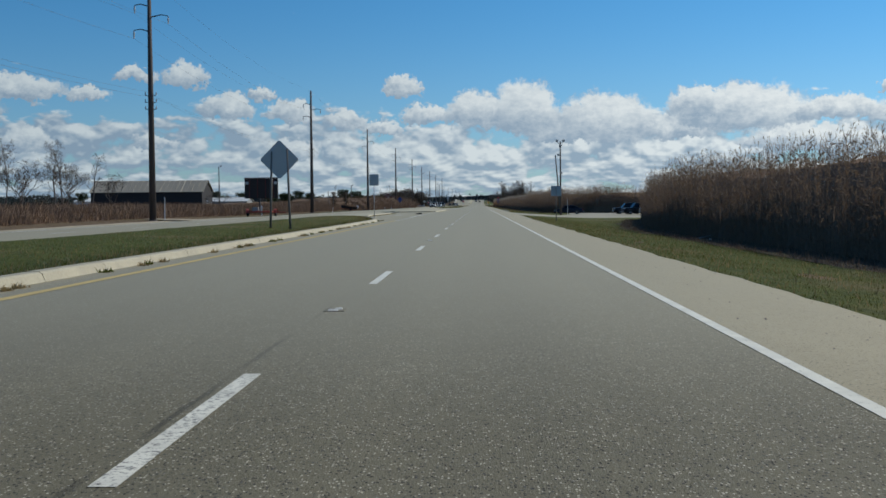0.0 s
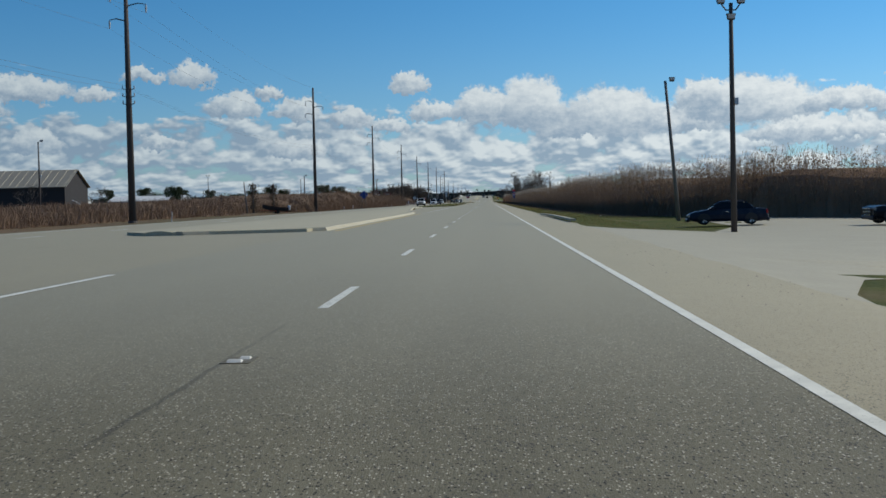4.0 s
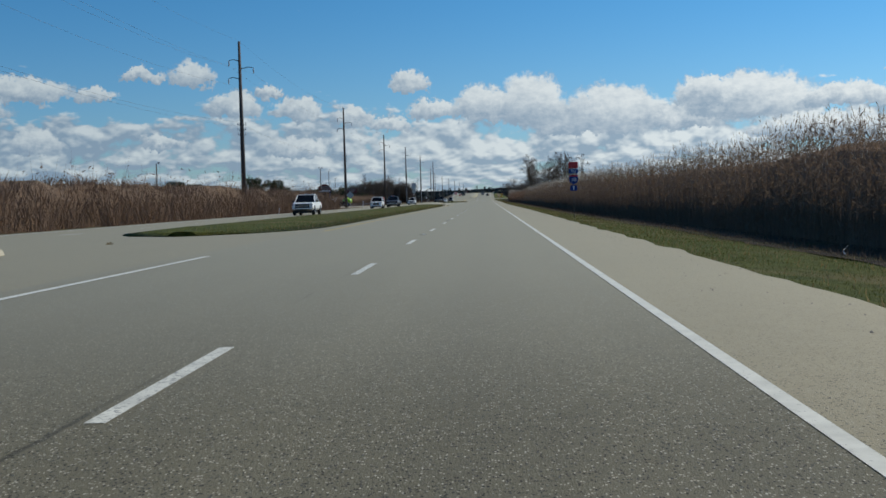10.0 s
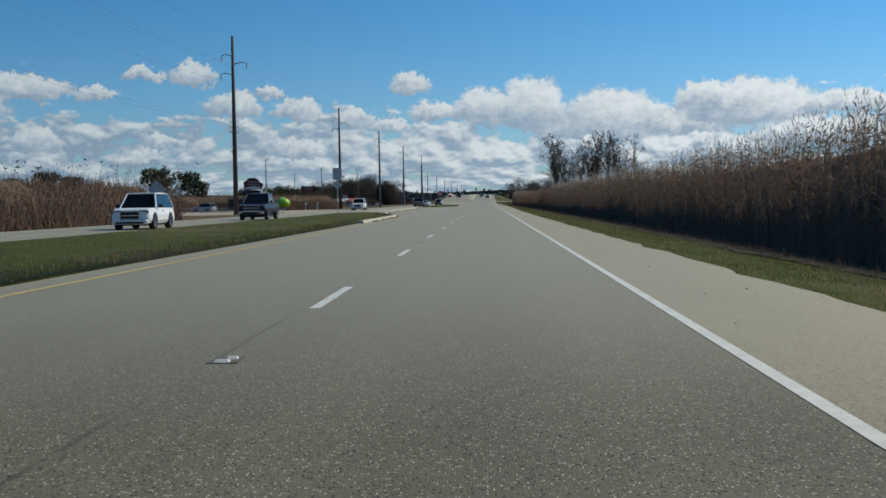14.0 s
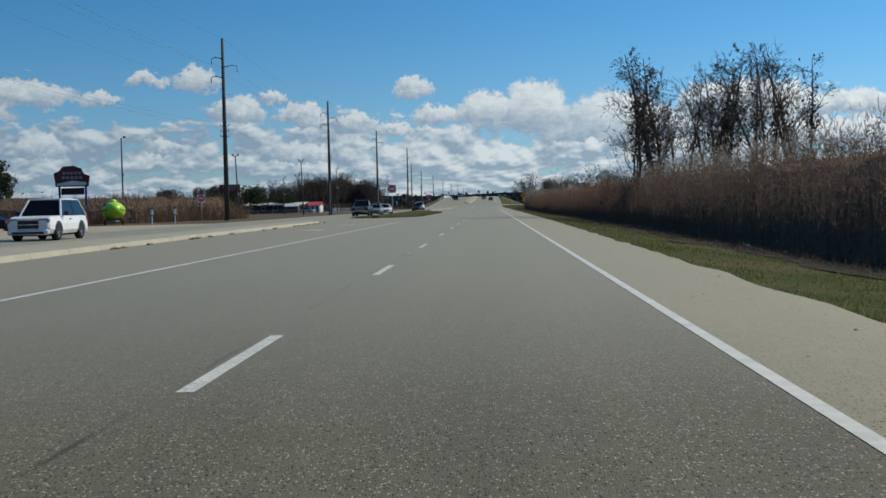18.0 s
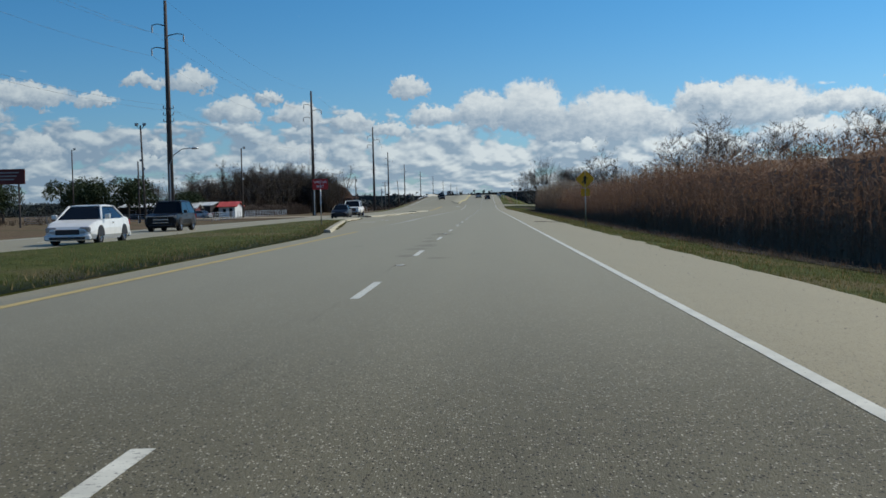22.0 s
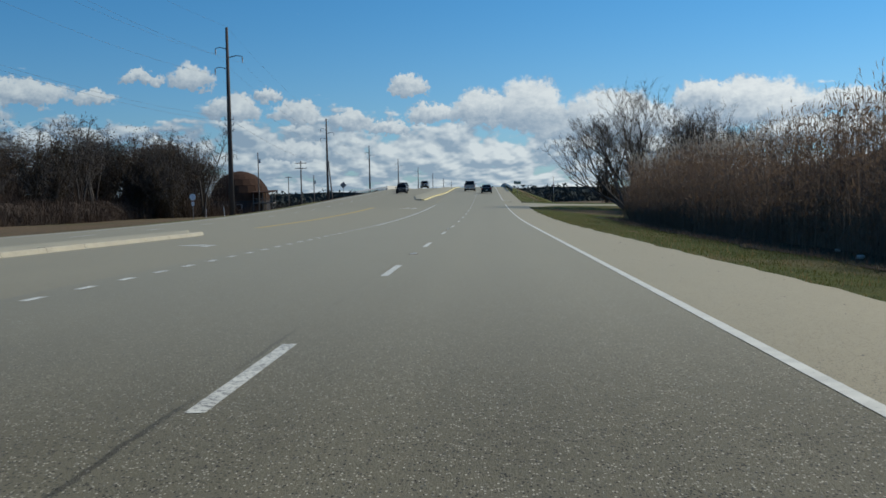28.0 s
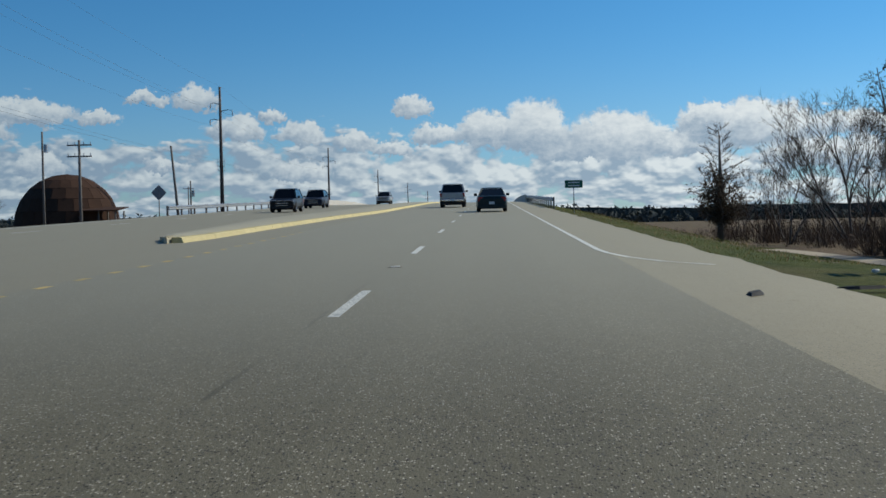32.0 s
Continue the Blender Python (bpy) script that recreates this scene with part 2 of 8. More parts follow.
def asphalt(name, col, stone, seam=False, speck=0.5):
    """Worn coarse asphalt: pale aggregate in grey binder, wheel tracks, stains, a cracked lane joint."""
    mat, g, b = material(name, 0.8, 0.0, 0.2)
    p = where(g)
    x, y, z = g.xyz(p)
    q3 = g.vec(x, g.m("MULTIPLY", y, 0.5), z)
    grit = g.voronoi(q3, 75.0)
    tone = g.voronoi(q3, 75.0, "F1", 1)
    tr, tg, tb = g.xyz(tone)
    peb = g.m("MULTIPLY", g.ramp(grit, 0.22, 0.5, 1.0, 0.0), g.ramp(tr, 0.66, 0.94))
    fine = g.noise(p, 160.0, 2.0, 0.7)
    broad = g.noise(g.vec(x, g.m("MULTIPLY", y, 0.25), 0.0), 0.55, 4.0, 0.6)
    patch = g.noise(g.vec(x, y, 4.0), 2.3, 5.0, 0.65)
    mott = g.noise(g.vec(x, g.m("MULTIPLY", y, 0.6), 8.0), 9.0, 4.0, 0.6)
    c = g.mix(g.m("MULTIPLY", peb, speck), col, stone)
    c = g.mix(g.m("MULTIPLY", g.m("MULTIPLY", g.ramp(tg, 0.68, 0.92), g.ramp(grit, 0.3, 0.6, 1.0, 0.0)), 1.0), c, [0.14 * q for q in col])
    k = g.m("ADD", 1.0, g.m("ADD", g.m("MULTIPLY", g.m("SUBTRACT", broad, 0.5), 0.34), g.m("ADD", g.m("ADD", g.m("MULTIPLY", g.m("SUBTRACT", patch, 0.5), 0.22), g.m("MULTIPLY", g.m("SUBTRACT", mott, 0.5), 0.22)), g.m("MULTIPLY", g.m("SUBTRACT", fine, 0.5), 0.5))))
    if seam:
        # polished wheel paths in both lanes, oil strip between them
        for cx, w, a in ((0.95, 0.42, 0.07), (2.75, 0.42, 0.07), (1.85, 0.3, -0.05), (-1.2, 0.42, 0.05), (-3.0, 0.42, 0.05)):
            q = g.m("MULTIPLY", g.m("SUBTRACT", x, cx), 1 / w)
            k = g.m("ADD", k, g.m("MULTIPLY", g.ramp(g.m("MULTIPLY", q, q), 0.0, 1.0, 1.0, 0.0), a))
        wob = g.m("MULTIPLY", g.m("SUBTRACT", g.noise(g.vec(0.0, y, 2.0), 1.6, 4.0), 0.5), 0.08)
        line = g.m("ABSOLUTE", g.m("SUBTRACT", g.m("ADD", x, wob), -0.13))
        crack = g.m("MULTIPLY", g.ramp(line, 0.012, 0.03, 1.0, 0.0), g.ramp(g.noise(g.vec(0.0, y, 5.0), 0.35, 3.0), 0.42, 0.62))
        k = g.m("MULTIPLY", k, g.m("SUBTRACT", 1.0, g.m("MULTIPLY", crack, 0.5)))
    # the bridge approach has a younger, darker course
    k = g.m("MULTIPLY", k, g.ramp(y, 1004.0, 1030.0, 1.0, 0.85 if seam else 0.78))
    g.put(b.inputs["Base Color"], g.mix(1.0, c, g.vec(k, k, k), "MULTIPLY"))
    g.put(b.inputs["Roughness"], g.m("MULTIPLY_ADD", peb, -0.25, 0.72))
    bump(g, b, g.m("ADD", g.m("MULTIPLY", grit, -0.6), fine), 0.55, 0.008)
    shine(g, b, g.mix(0.5, stone, (0.72, 0.64, 0.46)), SHINE)
    return mat


def paint(name, col, wear=0.45, uneven=0.13):
    """Thermoplastic road paint, dirty and chipped through to the stone."""
    mat, g, b = material(name, 0.7)
    p = where(g)
    chip = g.noise(p, 26.0, 4.0, 0.7)
    dirt = g.noise(p, 2.2, 4.0, 0.6)
    c = g.mix(g.ramp(dirt, 0.3, 0.75), col, [q * 0.72 for q in col])
    worn = g.m("MULTIPLY", chance(g), uneven)
    c = g.mix(g.ramp(g.m("ADD", chip, worn), 0.66 - 0.18 * wear, 0.78 - 0.1 * wear), c, (0.15, 0.145, 0.13))
    g.put(b.inputs["Base Color"], c)
    bump(g, b, chip, 0.3, 0.004)
    shine(g, b, [min(1.0, 1.25 * q) for q in col], 0.5)
    return mat


def earth(name, cols, scale=0.35):
    """Ground cover in patches of two or three colours."""
    mat, g, b = material(name, 0.95, 0.0, 0.15)
    p = where(g)
    big, mid, fine = g.noise(p, scale * 0.25, 4.0), g.noise(p, scale * 3, 5.0, 0.65), g.noise(p, scale * 60, 3.0, 0.7)
    c = g.mix(g.ramp(mid, 0.36, 0.64), cols[0], cols[1])
    c = g.mix(g.m("MULTIPLY", g.ramp(big, 0.5, 0.66), 0.8), c, cols[2])
    k = g.m("MULTIPLY_ADD", g.m("SUBTRACT", fine, 0.5), 1.1, 1.0)
    g.put(b.inputs["Base Color"], g.mix(1.0, c, g.vec(k, k, k), "MULTIPLY"))
    bump(g, b, g.m("ADD", mid, fine), 0.8, 0.06)
    return mat


def foliage(name, dark, pale, rough=0.75, thin=0.25):
    """Blades, leaves and twigs: each piece takes its own tone."""
    mat, g, b = material(name, rough, 0.0, 0.2)
    r = island(g)
    p = where(g)
    n = g.noise(p, 0.35, 3.0)
    f = g.m("ADD", g.m("MULTIPLY", r, 0.7), g.m("MULTIPLY", n, 0.45), clamp=True)
    c = g.mix(f, dark, pale)
    g.put(b.inputs["Base Color"], c)
    if thin:
        tr = g.node("ShaderNodeBsdfTranslucent")
        g.put(tr.inputs[0], c)
        mx = g.node("ShaderNodeMixShader")
        mx.inputs[0].default_value = thin
        g.t.links.new(b.outputs[0], mx.inputs[1])
        g.t.links.new(tr.outputs[0], mx.inputs[2])
        for n2 in g.t.nodes:
            if n2.bl_idname == "ShaderNodeOutputMaterial":
                g.t.links.new(mx.outputs[0], n2.inputs[0])
    return mat


def carpaint(name, col, metal=0.0, rough=0.25):
    mat, g, b = material(name, rough, metal, 0.35 if max(col) > 0.2 else 0.18)
    p = g.node("ShaderNodeTexCoord").outputs["Object"]
    d = g.noise(p, 2.5, 4.0)
    g.put(b.inputs["Base Color"], g.mix(g.ramp(d, 0.45, 0.8), col, [0.8 * q + 0.02 for q in col]))
    b.inputs["Coat Weight"].default_value = 0.15 if max(col) > 0.2 else 0.04
    b.inputs["Coat Roughness"].default_value = 0.12
    g.put(b.inputs["Roughness"], g.m("MULTIPLY_ADD", d, 0.15, rough))
    return mat


M = {}
M["lane"] = asphalt("lane_asphalt", (0.142, 0.126, 0.081), (0.56, 0.51, 0.38), True, 0.85)
M["shoulder"] = asphalt("shoulder_asphalt", (0.285, 0.248, 0.162), (0.45, 0.395, 0.28), False, 0.4)
M["oncoming"] = asphalt("oncoming_asphalt", (0.245, 0.214, 0.138), (0.44, 0.39, 0.28), False, 0.45)
M["patch"] = asphalt("patch_asphalt", (0.086, 0.077, 0.055), (0.4, 0.36, 0.27), False, 0.5)
M["white_paint"] = paint("white_road_paint", (0.70, 0.68, 0.58), 0.5)
M["edge_paint"] = paint("edge_line_paint", (0.70, 0.68, 0.58), 0.35, 0.0)
M["faded_paint"] = paint("faded_road_paint", (0.72, 0.70, 0.60), 0.3)
M["yellow_paint"] = paint("yellow_road_paint", (0.60, 0.45, 0.18), 0.45)
M["kerb"] = simple("kerb_concrete", (0.37, 0.335, 0.25), 0.85, vary=0.25, scale=1.3, bumpy=0.35, grain=0.2, glaze=0.45)
M["kerb_yellow"] = simple("yellowed_kerb", (0.50, 0.42, 0.21), 0.85, vary=0.3, scale=1.3, bumpy=0.35, grain=0.25, glaze=0.45)
M["median"] = simple("median_concrete", (0.40, 0.36, 0.255), 0.88, vary=0.25, scale=0.5, bumpy=0.3, grain=0.2, glaze=0.5)
M["barrier"] = simple("barrier_concrete", (0.52, 0.49, 0.43), 0.85, vary=0.2, scale=0.8, bumpy=0.2)
M["grass"] = earth("verge_turf", ((0.048, 0.064, 0.011), (0.086, 0.094, 0.020), (0.135, 0.108, 0.05)), 0.6)
M["olive"] = earth("dry_turf", ((0.10, 0.105, 0.03), (0.16, 0.135, 0.06), (0.21, 0.17, 0.09)))
M["field"] = earth("marsh_soil", ((0.10, 0.07, 0.04), (0.15, 0.105, 0.06), (0.085, 0.08, 0.035)), 0.2)
M["lot"] = simple("lot_gravel", (0.33, 0.305, 0.235), 0.95, vary=0.2, scale=0.6, bumpy=0.5, grain=0.3, glaze=0.4)
M["sand"] = simple("sandy_track", (0.36, 0.30, 0.21), 0.95, vary=0.25, scale=0.5, bumpy=0.4, grain=0.3)
M["blade"] = foliage("grass_blade", (0.055, 0.075, 0.011), (0.122, 0.126, 0.030), 0.85, 0.4)
M["straw"] = foliage("dry_blade", (0.16, 0.12, 0.055), (0.34, 0.26, 0.13), 0.8, 0.5)
M["reed"] = foliage("dry_reed", (0.125, 0.088, 0.062), (0.29, 0.20, 0.138), 0.9, 0.3)
M["russet"] = foliage("russet_reed", (0.145, 0.085, 0.056), (0.33, 0.195, 0.125), 0.9, 0.3)
M["litter"] = earth("dead_litter", ((0.055, 0.043, 0.030), (0.10, 0.078, 0.050), (0.075, 0.075, 0.030)), 1.2)
M["plume"] = foliage("reed_plume", (0.26, 0.22, 0.17), (0.52, 0.46, 0.38), 0.9, 0.4)
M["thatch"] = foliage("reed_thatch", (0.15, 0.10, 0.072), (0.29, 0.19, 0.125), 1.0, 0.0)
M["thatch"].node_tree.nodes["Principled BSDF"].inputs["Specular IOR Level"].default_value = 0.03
M["brush"] = foliage("winter_brush", (0.10, 0.068, 0.048), (0.27, 0.175, 0.115), 0.9, 0.2)
# darker copy of winter_brush: the thickets' deep shade is put into its colour
M["shaded_brush"] = foliage("shaded_brush", (0.028, 0.021, 0.017), (0.10, 0.068, 0.049), 0.9, 0.15)
M["brush_fill"] = earth("brush_inside", ((0.10, 0.068, 0.047), (0.19, 0.125, 0.082), (0.15, 0.105, 0.07)), 2.2)
# darker copy of brush_inside, with shade in the colour to suit those stems
M["shaded_fill"] = earth("shaded_brush_inside", ((0.035, 0.026, 0.02), (0.07, 0.05, 0.037), (0.05, 0.04, 0.03)), 2.2)
M["twig"] = foliage("bare_twig", (0.05, 0.042, 0.036), (0.13, 0.108, 0.09), 0.9, 0.0)
M["bark"] = simple("grey_bark", (0.095, 0.08, 0.068), 0.95, vary=0.4, scale=2.5, bumpy=0.7, grain=0.3)
M["vine"] = foliage("vine_leaf", (0.034, 0.027, 0.019), (0.095, 0.068, 0.044), 0.85, 0.2)
M["oakleaf"] = foliage("winter_leaf", (0.035, 0.026, 0.018), (0.105, 0.072, 0.048), 0.85, 0.15)
M["pine"] = foliage("pine_needle", (0.014, 0.024, 0.01), (0.045, 0.062, 0.024), 0.8, 0.1)
M["far_wood"] = foliage("far_wood", (0.028, 0.036, 0.034), (0.062, 0.072, 0.066), 0.95, 0.0)
M["pole"] = simple("creosoted_pole", (0.075, 0.062, 0.055), 0.85, vary=0.3, scale=0.7, bumpy=0.3, grain=0.2)
M["greypole"] = simple("weathered_pole", (0.17, 0.15, 0.13), 0.9, vary=0.3, scale=0.9, bumpy=0.3, grain=0.2)
M["steel"] = simple("galvanized_steel", (0.42, 0.43, 0.44), 0.45, 0.7, 0.1, 4.0)
M["darksteel"] = simple("dark_steel", (0.06, 0.06, 0.062), 0.5, 0.4, 0.15, 4.0)
M["aluminium"] = simple("bare_sign_sheet", (0.40, 0.41, 0.41), 0.45, 0.55, 0.1, 2.0)
M["wire"] = simple("cable", (0.16, 0.17, 0.18), 0.6, 0.3, 0.05)
M["glasswhite"] = simple("insulator", (0.45, 0.46, 0.46), 0.3, 0.0, 0.05)
M["sign_red"] = simple("red_sheeting", (0.55, 0.03, 0.03), 0.45, vary=0.12)
M["sign_blue"] = simple("blue_sheeting", (0.014, 0.042, 0.20), 0.45, vary=0.12)
M["sign_green"] = simple("green_sheeting", (0.012, 0.12, 0.075), 0.45, vary=0.12)
M["sign_yellow"] = simple("yellow_sheeting", (0.85, 0.37, 0.012), 0.45, vary=0.1)
M["sign_white"] = simple("white_sheeting", (0.74, 0.74, 0.74), 0.45, vary=0.06)
M["worn_white"] = simple("scuffed_ceramic", (0.56, 0.54, 0.48), 0.6, vary=0.5, scale=18.0, grain=0.4)
M["black"] = simple("black_paint", (0.012, 0.012, 0.013), 0.5, vary=0.1)
M["rubber"] = simple("tyre_rubber", (0.018, 0.018, 0.018), 0.85, vary=0.15, scale=8)
M["chrome"] = simple("chrome", (0.62, 0.63, 0.64), 0.18, 1.0, 0.04)
M["alloy"] = simple("alloy_wheel", (0.45, 0.46, 0.47), 0.3, 0.85, 0.05)
M["plastic"] = simple("black_plastic", (0.022, 0.022, 0.024), 0.6, vary=0.1)
M["lens_red"] = simple("red_lens", (0.32, 0.012, 0.012), 0.2, vary=0.05, spec=0.6)
M["lens_white"] = simple("clear_lens", (0.34, 0.35, 0.36), 0.12, 0.5, 0.04, spec=0.6)
M["plate"] = simple("licence_plate", (0.6, 0.6, 0.58), 0.5, vary=0.06)
M["autoglass"] = simple("tinted_glass", (0.008, 0.009, 0.01), 0.1, 0.0, 0.02, spec=0.28)
M["clad_dark"] = simple("dark_cladding", (0.028, 0.024, 0.024), 0.8, vary=0.25, scale=1.0)
M["clad_maroon"] = simple("maroon_boards", (0.11, 0.025, 0.022), 0.7, vary=0.25, scale=1.0)
M["clad_white"] = simple("white_cladding", (0.66, 0.66, 0.64), 0.6, vary=0.12, scale=0.6)
M["clad_grey"] = simple("grey_cladding", (0.26, 0.26, 0.25), 0.7, vary=0.15, scale=0.6)
M["roof_tan"] = simple("tan_metal_roof", (0.27, 0.245, 0.19), 0.5, 0.2, 0.15, 0.5)
M["roof_pale"] = simple("pale_metal_roof", (0.56, 0.57, 0.55), 0.5, 0.2, 0.15, 0.4)
M["roof_red"] = simple("red_metal_roof", (0.46, 0.06, 0.035), 0.5, 0.1, 0.12, 0.5)
M["dome"] = simple("rusty_dome_shell", (0.058, 0.032, 0.021), 0.9, spec=0.1, vary=0.45, scale=0.35, bumpy=0.2, grain=0.2)
M["lime"] = simple("lime_gelcoat", (0.40, 0.66, 0.035), 0.3, vary=0.08, spec=0.5)
M["silver_paint"] = carpaint("silver_paint", (0.36, 0.37, 0.37), 0.6)
M["white_car"] = carpaint("white_car_paint", (0.74, 0.74, 0.72))
M["navy_car"] = carpaint("navy_car_paint", (0.008, 0.012, 0.026), 0.0)
M["black_car"] = carpaint("black_car_paint", (0.006, 0.006, 0.007), 0.0)
M["green_car"] = carpaint("dark_green_paint", (0.018, 0.030, 0.030), 0.3)
M["red_iron"] = simple("faded_red_iron", (0.34, 0.06, 0.04), 0.7, vary=0.25, scale=2.0)

# ---------------------------------------------------------------- mesh tools


class Shape:
    """Collects vertices and faces of one mesh."""

    def __init__(self):
        self.v, self.f = [], []

    def add(self, vs, fs):
        k = len(self.v)
        self.v.extend(tuple(q) for q in vs)
        self.f.extend(tuple(i + k for i in f) for f in fs)
        return self

    def loft(self, rings, closed=True, caps=True):
        n = len(rings[0])
        k = len(self.v)
        for r in rings:
            self.v.extend(tuple(q) for q in r)
        for i in range(len(rings) - 1):
            for j in range(n if closed else n - 1):
                a, b = k + i * n + j, k + i * n + (j + 1) % n
                self.f.append((a, b, b + n, a + n))
        if caps and closed:
            self.f.append(tuple(k + j for j in reversed(range(n))))
            self.f.append(tuple(k + (len(rings) - 1) * n + j for j in range(n)))
        return self

    def tube(self, pts, radii, sides=8, caps=True):
        pts = [Vector(p) for p in pts]
        if not isinstance(radii, (list, tuple)):
            radii = [radii] * len(pts)
        rings = []
        for i, p in enumerate(pts):
            d = (pts[min(i + 1, len(pts) - 1)] - pts[max(i - 1, 0)]).normalized()
            u = d.cross(Vector((0, 0, 1)) if abs(d.z) < 0.9 else Vector((1, 0, 0))).normalized()
            w = d.cross(u)
            rings.append([p + (u * math.cos(a) + w * math.sin(a)) * radii[i] for a in (2 * math.pi * j / sides for j in range(sides))])
        return self.loft(rings, True, caps)

    def box(self, lo, hi, c=0.0):
        """A box with its edges chamfered by c."""
        (x0, y0, z0), (x1, y1, z1) = lo, hi
        if c <= 0:
            v = [(x, y, z) for z in (z0, z1) for y in (y0, y1) for x in (x0, x1)]
            return self.add(v, [(0, 2, 3, 1), (4, 5, 7, 6), (0, 1, 5, 4), (2, 6, 7, 3), (0, 4, 6, 2), (1, 3, 7, 5)])

        def ring(z, q):
            a0, a1, b0, b1 = x0 + q, x1 - q, y0 + q, y1 - q
            return [(a0 + c, b0, z), (a1 - c, b0, z), (a1, b0 + c, z), (a1, b1 - c, z), (a1 - c, b1, z), (a0 + c, b1, z), (a0, b1 - c, z), (a0, b0 + c, z)]
        return self.loft([ring(z0, c), ring(z0 + c, 0), ring(z1 - c, 0), ring(z1, c)])

    def slab(self, poly, t, axis):
        """A flat polygon (3D points) given thickness along the vector axis * t."""
        a = Vector(axis) * t
        return self.loft([[Vector(p) for p in poly], [Vector(p) + a for p in poly]])

    def ball(self, c, r, n=10, m=6, squash=(1, 1, 1)):
        rings = []
        for i in range(1, m):
            a = math.pi * i / m
            rings.append([(c[0] + r * squash[0] * math.sin(a) * math.cos(2 * math.pi * j / n), c[1] + r * squash[1] * math.sin(a) * math.sin(2 * math.pi * j / n), c[2] - r * squash[2] * math.cos(a)) for j in range(n)])
        return self.loft(rings)

    def mesh(self, name, mat, smooth=False):
        me = bpy.data.meshes.new(name)
        me.from_pydata(self.v, [], self.f)
        me.materials.append(mat)
        if smooth:
            me.polygons.foreach_set("use_smooth", [True] * len(me.polygons))
        me.update()
        return me


def part(name, shape, mat, parent, label="", smooth=False):
    ob = new(name, shape.mesh(name, mat, smooth) if isinstance(shape, Shape) else shape)
    if parent is not None:
        ob.parent = parent
    if label:
        ob["label"] = label
    return ob


def thing(name, label, category, m=None, group="", kind=""):
    ob = tagged(new(name), label, category, group, kind)
    if m is not None:
        ob.matrix_world = m
    return ob


def setting(name, shape, mat, label, category, smooth=False):
    ob = new(name, shape.mesh(name, mat, smooth) if isinstance(shape, Shape) else shape)
    return tagged(ob, label, category, kind="structure")


def raw_mesh(name, co, tri, mats, mat_index=None, smooth=False):
    """A triangle mesh straight from arrays, for dense growth."""
    me = bpy.data.meshes.new(name)
    co, tri = np.asarray(co, np.float32), np.asarray(tri, np.int32)
    me.vertices.add(len(co))
    me.vertices.foreach_set("co", co.ravel())
    me.loops.add(tri.size)
    me.loops.foreach_set("vertex_index", tri.ravel())
    me.polygons.add(len(tri))
    me.polygons.foreach_set("loop_start", np.arange(0, tri.size, 3, dtype=np.int32))
    if mat_index is not None:
        me.polygons.foreach_set("material_index", np.asarray(mat_index, np.int32))
    if smooth:
        me.polygons.foreach_set("use_smooth", np.ones(len(tri), bool))
    for q in mats:
        me.materials.append(q)
    me.update(calc_edges=True)
    me.validate()
    return me


def along(y0, y1, step=10.0):
    n = max(1, int(math.ceil((y1 - y0) / step)))
    return [y0 + (y1 - y0) * i / n for i in range(n + 1)]


def bent(pairs, y):
    """Piecewise linear value at y from (y, value) pairs."""
    return float(np.interp(y, [p[0] for p in pairs], [p[1] for p in pairs]))


def ribbon(left, right, y0, y1, lift, step=10.0, t=0.0):
    """A strip of road surface between two edges x(y), following the ramp. With t it gets that thickness."""
    s = Shape()
    ys = along(y0, y1, step)
    top = [[(left(y), y, rise(y) + lift), (right(y), y, rise(y) + lift)] for y in ys]
    for a, b in zip(top, top[1:]):
        s.add([a[0], a[1], b[1], b[0]], [(0, 1, 2, 3)])
    if t:
        for a, b in zip(top, top[1:]):
            for i in (0, 1):
                p, q = a[i], b[i]
                s.add([p, q, (q[0], q[1], q[2] - t), (p[0], p[1], p[2] - t)], [(0, 1, 2, 3) if i else (3, 2, 1, 0)])
        for e in (top[0], top[-1]):
            s.add([e[0], e[1], (e[1][0], e[1][1], e[1][2] - t), (e[0][0], e[0][1], e[0][2] - t)], [(0, 1, 2, 3)])
    return s


# ---------------------------------------------------------------- ground and carriageways
ROAD_L, ROAD_R = -21.4, 5.75
Y0, Y1 = -60.0, 1290.0


def fall(x):
    """The shoulder falls away from the edge line towards the verge."""
    return -0.042 * max(0.0, min(x, 6.15) - 3.7)


def terrain(x, y):
    """Height of the marsh: the causeway stands on a low bank, the ramp on a higher one."""
    r = rise(y) - 0.06 + fall(x)
    if x > ROAD_R:
        q = x - ROAD_R
        if 1002 < y < 1046 and r < 2:
            w = min(1.0, (y - 1002) / 10, (1046 - y) / 10)
            soft = r - 0.03 * q
            hard = max(r - 0.1 * min(q, 3) - 0.4 * max(q - 3, 0), -0.8) if r >= 0.4 else max(r - 0.1 * q, -0.8)
            return max(hard + (soft - hard) * w, -0.8)
        low = -0.8 + 0.1 * math.sin(y * 0.05) * math.sin(x * 0.21)
        return max(r - 0.1 * q if r < 0.4 else r - 0.1 * min(q, 3) - 0.4 * max(q - 3, 0), low)
    if x < ROAD_L:
        q = ROAD_L - x
        low = -0.35 + 0.08 * math.sin(y * 0.04 + x * 0.1)
        return max(r - 0.05 * q if r < 0.4 else r - 0.05 * min(q, 2) - 0.35 * max(q - 2, 0), low)
    return r


